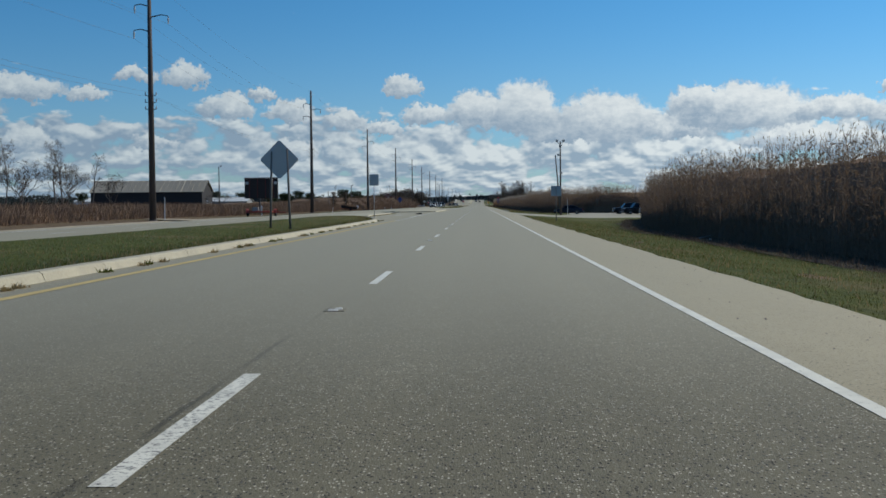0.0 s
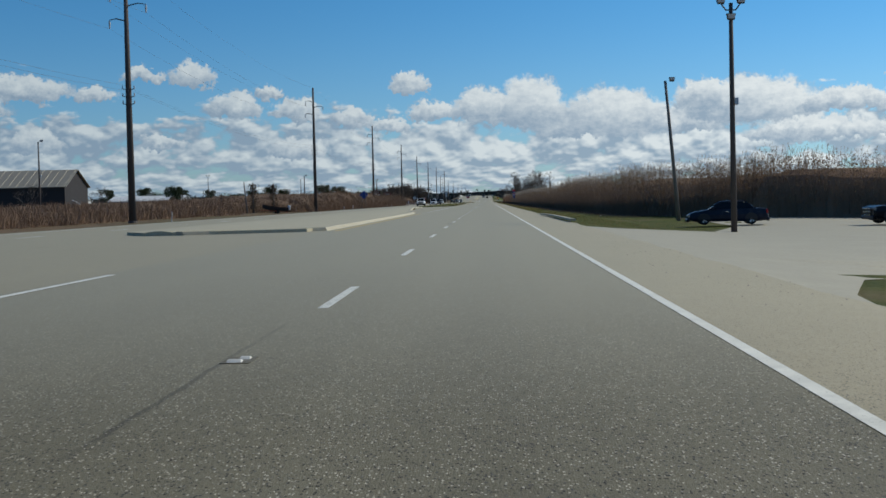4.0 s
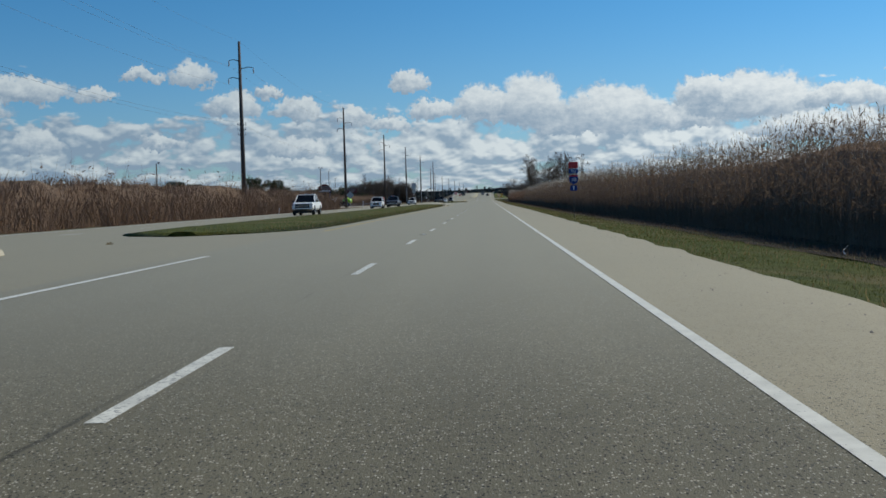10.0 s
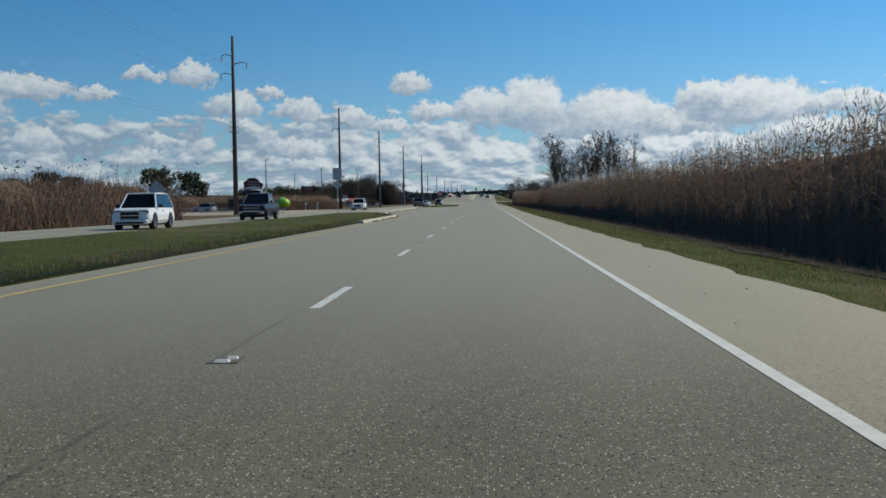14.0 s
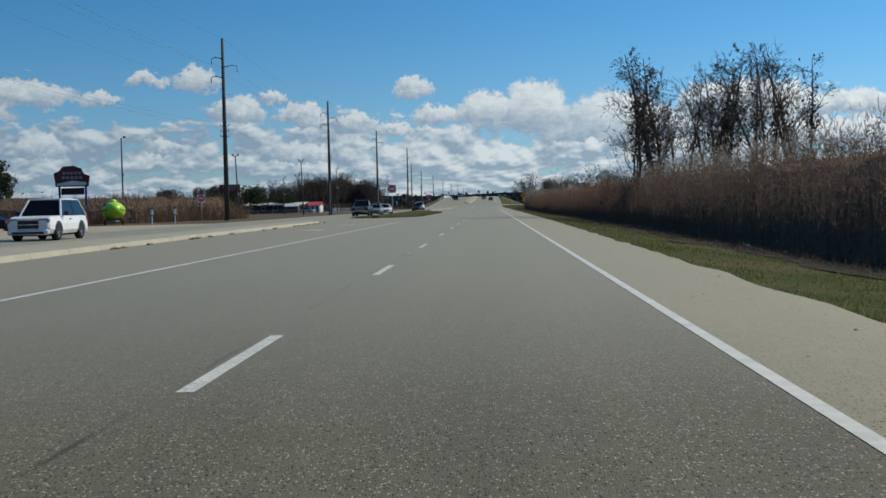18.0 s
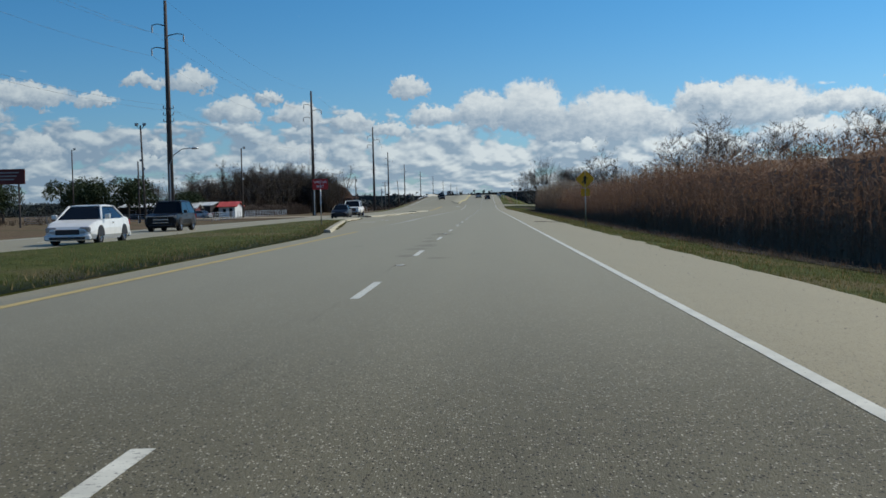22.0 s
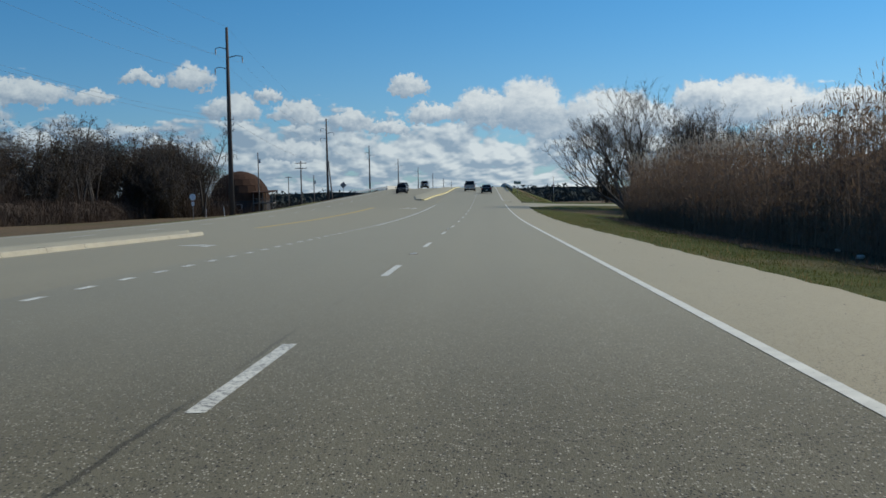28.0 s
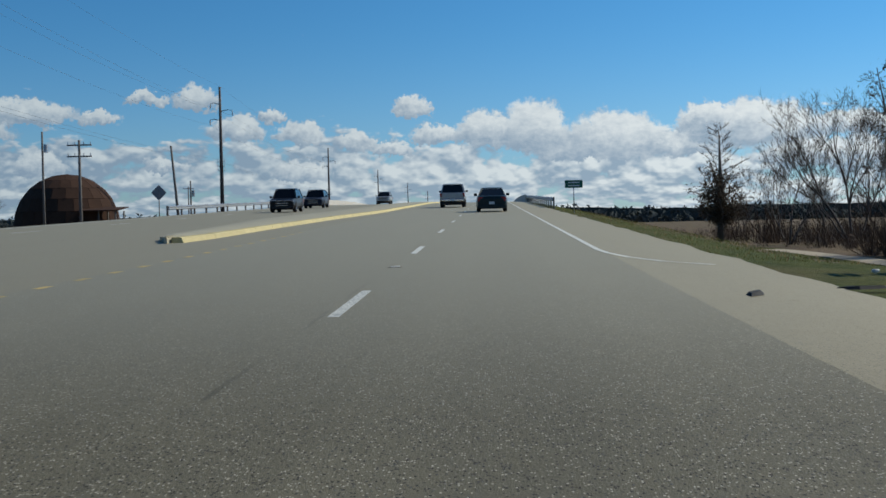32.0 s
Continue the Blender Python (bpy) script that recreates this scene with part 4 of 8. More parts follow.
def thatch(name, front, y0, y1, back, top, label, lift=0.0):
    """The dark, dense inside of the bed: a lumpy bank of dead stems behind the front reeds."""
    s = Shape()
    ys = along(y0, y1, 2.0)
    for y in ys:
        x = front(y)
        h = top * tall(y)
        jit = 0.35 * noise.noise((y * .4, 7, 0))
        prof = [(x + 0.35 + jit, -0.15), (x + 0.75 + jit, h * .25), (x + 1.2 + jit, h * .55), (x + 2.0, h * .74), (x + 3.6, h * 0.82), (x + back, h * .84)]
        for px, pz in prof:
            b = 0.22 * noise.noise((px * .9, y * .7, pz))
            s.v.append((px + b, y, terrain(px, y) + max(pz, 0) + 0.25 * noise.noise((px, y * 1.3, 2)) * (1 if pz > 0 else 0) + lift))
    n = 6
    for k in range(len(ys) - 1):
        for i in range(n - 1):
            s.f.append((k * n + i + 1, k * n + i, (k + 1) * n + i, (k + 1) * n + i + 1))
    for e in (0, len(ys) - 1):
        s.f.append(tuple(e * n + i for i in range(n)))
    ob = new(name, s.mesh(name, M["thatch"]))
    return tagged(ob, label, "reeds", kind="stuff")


def reed_bed(edge, y0, y1, density, depth, proto, label, top=4.2, seg=100.0, mat="reed"):
    y = y0
    while y < y1 - 1:
        ye = min(y + seg, y1)
        n = int((ye - y) * density)
        yy = rng.uniform(y, ye, n)
        off = rng.beta(1.0, 1.9, n) * depth
        xx = np.array([edge(q) for q in yy]) + off + rng.normal(0, 0.16, n)
        zz = np.array([terrain(a, b) - 0.03 for a, b in zip(xx, yy)])
        sz = np.array([tall(q) for q in yy]) * rng.uniform(0.84, 1.05, n) * np.where(off < 0.35, rng.uniform(0.35, 1.0, n), 1.0) * top / 4.2
        ob = new("reed_bed", spread("reed_bed", proto, xx, yy, zz, [M[mat], M["plume"]], sz))
        tagged(ob, label, "reeds", kind="stuff")
        # broken stems and dead leaves leaning out at the front
        n = int((ye - y) * 22)
        yy = rng.uniform(y, ye, n)
        xx = np.array([edge(q) for q in yy]) + rng.uniform(-.45, .75, n)
        zz = np.array([terrain(a, b) - 0.03 for a, b in zip(xx, yy)])
        ob = new("reed_skirt", spread("reed_skirt", SKIRT, xx, yy, zz, [M[mat], M["plume"]], rng.uniform(.22, .8, n) * top / 4.2))
        tagged(ob, "broken dry stems at the front of the reeds", "reeds", kind="stuff")
        y = ye


TAN_REEDS = "dense bed of tall dry tan reeds with pale feathery plumes"
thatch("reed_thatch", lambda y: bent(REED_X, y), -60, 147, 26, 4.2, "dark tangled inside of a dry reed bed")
reed_bed(lambda y: bent(REED_X, y), -10, 146, 54, 5.5, REED, TAN_REEDS)
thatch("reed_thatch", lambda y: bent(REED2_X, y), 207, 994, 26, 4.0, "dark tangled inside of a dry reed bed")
reed_bed(lambda y: bent(REED2_X, y), 206, 232, 110, 7.0, REED, TAN_REEDS, 4.7)
reed_bed(lambda y: bent(REED2_X, y), 232, 340, 52, 5.2, REED, TAN_REEDS, 4.7)
reed_bed(lambda y: bent(REED2_X, y), 340, 660, 52, 5.2, REED, TAN_REEDS)
reed_bed(lambda y: bent(REED2_X, y), 660, 880, 50, 5.0, RUST_REED, "dense bed of tall dry rusty-brown reeds and brush", 3.9, mat="russet")
reed_bed(lambda y: bent(REED2_X, y), 880, 994, 52, 5.0, REED, TAN_REEDS, 5.0)


# low brown growth beyond the opposite lanes
def brush_top(y):
    return bent([(-60, 1.6), (130, 1.7), (240, 2.0), (330, 2.9), (400, 4.9), (425, 5.4), (560, 5.0), (600, 3.0), (650, 3.6), (700, 4.4), (722, 5.0), (758, 5.0), (780, 1.4), (960, 1.4), (985, 3.6), (1100, 4.2), (1130, 2.6), (1300, 2.2)], y)


def brush_edge(y):
    return bent([(-60, -37), (230, -36), (300, -33), (312, -42), (345, -42), (362, -31), (400, -28), (560, -27.5), (590, -62), (722, -62), (732, -45), (748, -35), (758, -36), (768, -90), (950, -90), (985, -56), (1040, -51), (1118, -57), (1148, -68), (1165, -84), (1300, -70)], y) + 1.2 * noise.noise((y * .09, 4, 0))


def blades(name, spots, mat, lo, hi, label):
    """Single bent grass blades at the given spots."""
    n = len(spots)
    a = rng.uniform(0, 2 * math.pi, n)
    h = rng.uniform(lo, hi, n)
    t = np.stack([np.cos(a), np.sin(a), np.zeros(n)], 1) * (0.006 + 0.05 * h)[:, None]
    b = rng.uniform(0, 2 * math.pi, n)
    lean = np.stack([np.cos(b), np.sin(b), np.zeros(n)], 1) * (h * rng.uniform(0.1, 0.7, n))[:, None]
    tip = spots + lean + np.stack([np.zeros(n), np.zeros(n), h], 1)
    co = np.stack([spots - t, spots + t, tip], 1).reshape(-1, 3)
    tri = np.arange(3 * n).reshape(-1, 3)
    ob = new(name, raw_mesh(name, co, tri, [M[mat]]))
    return tagged(ob, label, "grass", kind="stuff")


def brush_belt(y0, y1, density, depth, label, proto, mat="brush"):
    n = int((y1 - y0) * density)
    yy = rng.uniform(y0, y1, n)
    xx = np.array([brush_edge(q) for q in yy]) - rng.beta(1.0, 1.5, n) * depth
    zz = np.array([terrain(a, b) - 0.05 for a, b in zip(xx, yy)])
    sz = np.array([brush_top(q) / 3.0 * (1 + 0.35 * noise.noise((q * .06, x * .08, 1))) for q, x in zip(yy, xx)]) * rng.uniform(0.6, 0.98, n)
    ob = new("brush", spread("brush", proto, xx, yy, zz, [M[mat], M["plume"]], sz))
    tagged(ob, label, "brush", kind="stuff")
    s = Shape()
    ys = along(y0, y1, 1.5)
    for y in ys:
        x, h = brush_edge(y) - 1.2, brush_top(y)
        for px, pz in ((x - 1, -0.1), (x - 1.6, h * .40), (x - 3.5, h * .62), (x - depth, h * .70)):
            s.v.append((px + .5 * noise.noise((px, y * .5, pz)), y, terrain(px, y) + max(pz, 0) * (1 + .3 * noise.noise((px * .2, y * .12, 1)) + .25 * noise.noise((px * .5, y * .45, 4)))))
    for k in range(len(ys) - 1):
        for i in range(3):
            s.f.append((k * 4 + i, k * 4 + i + 1, (k + 1) * 4 + i + 1, (k + 1) * 4 + i))
    tagged(new("brush_thicket", s.mesh("brush_thicket", M["brush_fill" if mat == "brush" else "shaded_fill"])), "dark inside of the winter brush", "brush", kind="stuff")
    # fine stems standing out of it
    n = int((y1 - y0) * 170)
    yy = rng.uniform(y0, y1, n)
    d = rng.beta(1.0, 2.2, n) * min(depth, 16)
    hh = np.array([brush_top(q) for q in yy]) * (1 + np.array([.3 * noise.noise((q * .12, e * .2, 6)) + .2 * noise.noise((q * .45, e * .5, 2)) for q, e in zip(yy, d)]))
    xx = np.array([brush_edge(q) for q in yy]) - 1.0 - d
    zz = np.array([terrain(a, b) for a, b in zip(xx, yy)]) + hh * np.interp(d, [0, 1.4, 3.3, 16], [0.0, .36, .58, .64]) * rng.uniform(.6, 1.05, n)
    blades("brush_stems", np.stack([xx, yy, zz], 1), mat, 0.35, 1.15, "fine dry stems of the winter brush")




def bushes(n, height):
    """Rounded tangles of fine stems, as sprouts for spread()."""
    co, tri, mi, owner = [], [], [], []
    for i in range(n):
        for j in range(17):
            a = rng.uniform(0, 2 * math.pi)
            e = rng.beta(2.2, 1.3) * math.pi / 2
            d = np.array([math.cos(a) * math.cos(e), math.sin(a) * math.cos(e), math.sin(e)])
            le = height * rng.uniform(0.35, 1.0) * (0.55 + 0.45 * math.sin(e))
            p = np.array([rng.normal(0, .25), rng.normal(0, .25), 0.0])
            q = p + d * le * 0.5 + np.array([0, 0, .1 * le])
            t = q + (d + rng.normal(0, .35, 3)) * le * 0.45
            s = np.cross(d, rng.normal(0, 1, 3))
            s = s / np.linalg.norm(s) * rng.uniform(.010, .024)
            k = len(co)
            co.extend([p - s, p + s, q + s * .7, q - s * .7, t])
            tri.extend([(k, k + 1, k + 2), (k, k + 2, k + 3), (k + 3, k + 2, k + 4)])
            for _ in range(1):
                c = q + (t - q) * rng.uniform(0, 1.1)
                u = rng.normal(0, 1, 3)
                k2 = len(co)
                co.extend([c, c + u * .07, c + rng.normal(0, .07, 3)])
                tri.append((k2, k2 + 1, k2 + 2))
        owner.extend([i] * (len(co) - len(owner)))
    return np.array(co), np.array(tri), np.zeros(len(tri), int), np.array(owner)


BRUSH = bushes(24, 3.0)
brush_belt(-20, 320, 7, 30, "low russet winter brush on the marsh", BRUSH)
brush_belt(320, 585, 10, 26, "russet reeds and winter brush beyond the opposite lanes", BRUSH)
brush_belt(588, 764, 8, 24, "russet winter brush behind the roadside yard", BRUSH)
brush_belt(980, 1300, 9, 30, "dark winter brush below the ramp", BRUSH, "shaded_brush")


def thicket(x0, x1, y0, y1, n, lo, hi, label, mat="shaded_brush"):
    """Loose brush filling a patch of marsh."""
    xx, yy = rng.uniform(x0, x1, n), rng.uniform(y0, y1, n)
    zz = np.array([terrain(a, b) - 0.05 for a, b in zip(xx, yy)])
    sz = (lo + (hi * 1.35 - lo) * rng.beta(1.3, 2.6, n)) / 3.0 * np.array([0.95 + 0.8 * noise.noise((a * .11, b * .09, 5)) for a, b in zip(xx, yy)])
    tagged(new("brush", spread("brush", BRUSH, xx, yy, zz, [M[mat], M["plume"]], sz)), label, "brush", kind="stuff")


thicket(26.5, 46, 1089, 1102, 320, 2.0, 5.5, "dense dark undergrowth below the vine-hung trees")
thicket(27, 72, 1062, 1270, 800, 0.7, 2.3, "dark winter brush below the bridge ramp")
thicket(17, 40, 992, 1012, 220, 1.0, 2.6, "winter brush under the bare trees")
thicket(13.5, 34, 662, 700, 420, 2.2, 4.4, "tangled brush among the bare trees")

thicket(-95, -70, 1112, 1152, 380, 3.0, 8.0, "dark tangled undergrowth of the roadside wood")
thicket(-66, -47, 1086, 1124, 300, 2.5, 7.0, "dark tangled undergrowth of the roadside wood")
thicket(-72, -55, 1181, 1187, 70, 1.6, 4.4, "dark brush before the dome")
thicket(30, 70, 1085, 1200, 90, 3.0, 6.0, "taller winter brush below the ramp")
thicket(-92, -61, 1030, 1112, 900, 3.0, 8.5, "dark tangled undergrowth of the roadside wood")

thicket(-100, -62, 770, 905, 300, 1.2, 3.2, "patchy winter brush behind the open lawn")
thicket(-80, -34, 1172, 1300, 500, 1.5, 3.2, "low winter brush beyond the dome")
thicket(30, 75, 1058, 1190, 700, 1.5, 4.5, "winter thicket below the side road")
thicket(20, 46, 998, 1013, 200, 1.4, 3.2, "winter thicket under the bare trees")
thicket(-100, -56, 165, 215, 160, 2.0, 3.6, "winter thicket round the marsh trees")


def verge_spots(y0, y1, inner, outer, per):
    n = int((y1 - y0) * per)
    y = rng.uniform(y0, y1, n)
    f = rng.beta(0.9, 1.25, n)
    a, b = np.array([inner(q) for q in y]), np.array([outer(q) for q in y])
    x = a + (b - a) * f
    keep = np.array([noise.noise((p * .5, q * .35, 2)) for p, q in zip(x, y)]) > rng.uniform(-0.9, 0.5, n)
    x, y = x[keep], y[keep]
    z = np.array([terrain(p, q) for p, q in zip(x, y)]) + 0.02
    return np.stack([x, y, z], 1)


for a, b in ((0, 128), (187, 400), (400, 650), (650, 850), (850, 1012), (1040, 1120)):
    edge2 = (lambda y: bent(REED_X, y) - 1.6) if b < 150 else (lambda y: min(bent(REED2_X, y) - 1.6, 14.5) if y < 990 else 14)
    blades("grass_tufts", verge_spots(a, b, ragged, edge2, 330), "blade", 0.025, 0.07, "short green verge grass blades")
    blades("dry_grass", verge_spots(a, b, ragged, edge2, 45), "straw", 0.04, 0.15, "scattered dry straw-coloured grass")
# dead litter and fallen stems along the foot of the reeds
FOOT = ((0, 140, REED_X), (240, 420, REED2_X), (420, 620, REED2_X), (620, 820, REED2_X), (820, 990, REED2_X))
for a, b, line in FOOT:
    verge("reed_litter", lambda y: bent(line, y) - (3.0 if 300 < y < 700 else 2.3) + 1.5 * noise.noise((y * .16, 4, 2)) + .4 * noise.noise((y * .9, 4, 7)), lambda y: bent(line, y) + 1.6, a, b, 5, "dark dead litter along the foot of the reeds", "litter", 0.055, "litter")
    spots = verge_spots(a, b, lambda y: bent(line, y) - 2.2, lambda y: bent(line, y) + .6, 60)
    blades("dead_grass", spots, "brush", 0.05, 0.3, "dead brown stems at the reeds' foot")
for e, w, a, b in MEDIANS:
    n = int((b - a) * 160)
    y = rng.uniform(max(a, 5), b - 0.5, n)
    f = rng.beta(0.8, 2.0, n)
    x = np.array([e(q) - .36 + (w(q) - e(q) + .7) * g for q, g in zip(y, f)])
    spots = np.stack([x, y, np.array([rise(q) for q in y]) + 0.05 + 0.12 * np.sin(np.pi * np.clip(f, 0, 1)) ** .4], 1)
    blades("median_grass", spots, "blade", 0.03, 0.08, "mown green median grass")
    blades("median_straw", spots[::4] + np.array([0.1, 0.3, 0]), "straw", 0.04, 0.14, "dry straw in the median grass")

# ---------------------------------------------------------------- power line
POLES = [(-32.0, -2), (-31.4, 119.8), (-31.9, 238.5), (-32.2, 362), (-32.1, 482.5), (-32.3, 604.6), (-33.4, 729.2), (-32.6, 826), (-32.2, 930), (-30.7, 1039.2), (-40.0, 1202), (-43.5, 1352), (-42.5, 1490), (-41, 1640), (-39, 1800), (-37, 1970), (-35, 2150)]


def power_pole(x, y, z, h=24.3):
    ob = thing("power_pole", "tall dark tapered wooden power pole with short davit arms", "utility pole", pose(x, y, z), "power line along the causeway")
    part("shaft", Shape().tube([(0, 0, -.2), (0, 0, h * .5), (0, 0, h)], [.36, .28, .17], 12), M["pole"], ob, smooth=True)
    part("collar", Shape().tube([(0, 0, 0), (0, 0, .22)], [.46, .40], 12), M["pole"], ob)
    for side, zz, le in ((-1, h - 2.7, 1.5), (1, h - 3.8, 1.9), (-1, h - 5.2, 1.6)):
        arm = part("arm", Shape().tube([(side * .15, 0, zz), (side * le * .6, 0, zz + .22), (side * le, 0, zz + .1)], [.07, .055, .04], 6), M["darksteel"], ob)
        part("insulator", Shape().tube([(side * le, 0, zz + .1), (side * le, 0, zz - .25), (side * le, 0, zz - .7)], [.05, .1, .06], 8), M["glasswhite"], arm)
    for zz in (12.6, 11.9, 11.2):
        arm = part("bracket", Shape().tube([(-.55, 0, zz + .12), (0, 0, zz), (.55, 0, zz + .12)], .04, 6), M["darksteel"], ob)
        for side in (-1, 1):
            part("insulator", Shape().tube([(side * .55, 0, zz + .1), (side * .55, 0, zz + .42)], [.07, .05], 6), M["glasswhite"], arm)
    return ob


_first = None
for px, py in POLES:
    pz = -0.36
    if _first is None:
        _first = power_pole(px, py, pz)
    else:
        copy_thing(_first, pose(px, py, pz, 0, 0, 3 * noise.noise((py, 0, 0))))


def cable(dx, zz, sag, r, label):
    s = Shape()
    pts = []
    for (xa, ya), (xb, yb) in zip(POLES, POLES[1:12]):
        for i in range(12):
            f = i / 12
            pts.append((xa + (xb - xa) * f + dx, ya + (yb - ya) * f, -0.36 + zz - sag * 4 * f * (1 - f)))
    s.tube(pts, r, 4)
    ob = new("power_cable", s.mesh("power_cable", M["wire"]))
    tagged(ob, label, "cable", "power line along the causeway")


for dx, zz in ((-1.5, 20.9), (1.9, 19.8), (-1.6, 18.4), (0.0, 24.4)):
    cable(dx, zz, 1.6, 0.009, "thin sagging power conductor")
for dx, zz in ((-0.55, 13.1), (0.55, 12.4)):
    cable(dx, zz, 1.3, 0.008, "thin lower distribution wire")

# ---------------------------------------------------------------- trees


def bare_tree(name, seed, h, spread=0.5, stems=1, levels=5, vine=0.0, twig_mat="twig", lean=(0, 0), twigs=3, kids=3, leaf=0.0, leaf_mat="oakleaf", slim=1.0, fan=(), bush=0.14, deep=1):
    """Meshes of a leafless tree: the woody limbs, the fine twigs, and leaf or vine clumps if it has them."""
    r = random.Random(seed)
    wood, tw, lf = Shape(), [], []

    def ribbon3(p, q, w):
        d = (q - p)
        s = d.cross(Vector((r.uniform(-1, 1), r.uniform(-1, 1), r.uniform(-1, 1)))).normalized() * w
        tw.append((p - s, p + s, q))

    def clump(p, size, n, box):
        for _ in range(n):
            c = p + Vector((r.gauss(0, size), r.gauss(0, size), r.gauss(0, size)))
            a, b = Vector((r.uniform(-1, 1), r.uniform(-1, 1), r.uniform(-1, 1))), Vector((r.uniform(-1, 1), r.uniform(-1, 1), r.uniform(-1, 1)))
            lf.append((c, c + a * box, c + b * box))

    def grow(p, d, length, rad, level):
        n = 3 if level < 2 else 2
        pts, rr = [p], [rad]
        for i in range(n):
            d = (d + Vector((r.gauss(0, .13), r.gauss(0, .13), r.gauss(0, .07) + 0.05))).normalized()
            p = p + d * length / n
            pts.append(p)
            rr.append(rad * (1 - 0.5 * (i + 1) / n))
        if rad > 0.02:
            wood.tube(pts, rr, 7 if level == 0 else 5 if level < 3 else 3, level == 0)
        else:
            for a, b, w in zip(pts, pts[1:], rr):
                ribbon3(a, b, max(w, 0.017))
        if vine and level <= deep:
            for q in pts[:-1] if level else pts:
                clump(q, 0.35 + 0.25 * vine, int(130 * vine * (1 if level < 2 else .4)), bush)
        if level >= levels:
            for _ in range(twigs):
                f = r.uniform(0.2, 1)
                q = pts[0].lerp(pts[-1], f)
                ribbon3(q, q + (d + Vector((r.gauss(0, .6), r.gauss(0, .6), r.gauss(0, .5)))).normalized() * length * r.uniform(.5, 1), 0.012)
            if leaf:
                clump(pts[-1], 0.28 * leaf, int(5 * leaf), 0.2)
            return
        k = kids if level else kids + 2
        for i in range(k):
            f = r.uniform(0.35, 1.0) if i else 1.0
            q = pts[0].lerp(pts[-1], f) if level else pts[min(n, 1 + int(f * (n - 1) + .5))]
            a = r.uniform(0, 2 * math.pi)
            out = Vector((math.cos(a), math.sin(a), 0))
            nd = (d * (1 - spread) + out * spread * r.uniform(.7, 1.3) + Vector((0, 0, .12))).normalized()
            grow(q, nd, length * r.uniform(.55, .8), rad * (0.5 if i else 0.55) * r.uniform(.85, 1.1), level + 1)
    for fx, fy, fz, fl, fr in fan:
        grow(Vector((.3 * fx, .3 * fy, -0.15)), Vector((fx, fy, fz)).normalized(), h * fl, h * .0175 * fr, 0)
    for s in range(0 if fan else stems):
        a = r.uniform(0, 2 * math.pi)
        d = Vector((lean[0] + .28 * math.cos(a) * (stems > 1), lean[1] + .28 * math.sin(a) * (stems > 1), 1)).normalized()
        grow(Vector((.25 * math.cos(a) * (stems > 1), .25 * math.sin(a) * (stems > 1), -0.15)), d, h * 0.42, h * 0.0175 * slim, 0)
    k = h / max(max(v[2] for v in wood.v), max((t[2].z for t in tw), default=0.1))
    wood.v = [(a * k, b * k, c * k) for a, b, c in wood.v]
    tw, lf = [[v * k for v in t] for t in tw], [[v * k for v in t] for t in lf]
    out = [(wood.mesh("trunk", M["bark"], True), "trunk")]
    for tris, mat, nm in ((tw, M[twig_mat], "crown"), (lf, M["vine"] if vine else M[leaf_mat], "vines" if vine else "leaves")):
        if tris:
            co = np.array([[tuple(v) for v in t] for t in tris], np.float32).reshape(-1, 3)
            out.append((raw_mesh(nm, co, np.arange(len(co)).reshape(-1, 3), [mat]), nm))
    return out


def plant(meshes, name, label, m, group):
    ob = thing(name, label, "tree", m, group)
    for me, nm in meshes:
        part(nm, me, None, ob)
    return ob


def grove(meshes, name, label, spots, group, h=1.0):
    first = None
    for i, (x, y, k) in enumerate(spots):
        m = pose(x, y, terrain(x, y) - 0.05, 0, 0, (i * 97) % 360) @ Matrix.Diagonal((k, k, k, 1))
        if first is None:
            first = plant(meshes, name, label, Matrix.Identity(4), group)
            first.scale = (1, 1, 1)
            first.matrix_basis = m
            base = first
        else:
            c = copy_thing(base, pose(0, 0, 0))
            c.matrix_basis = m


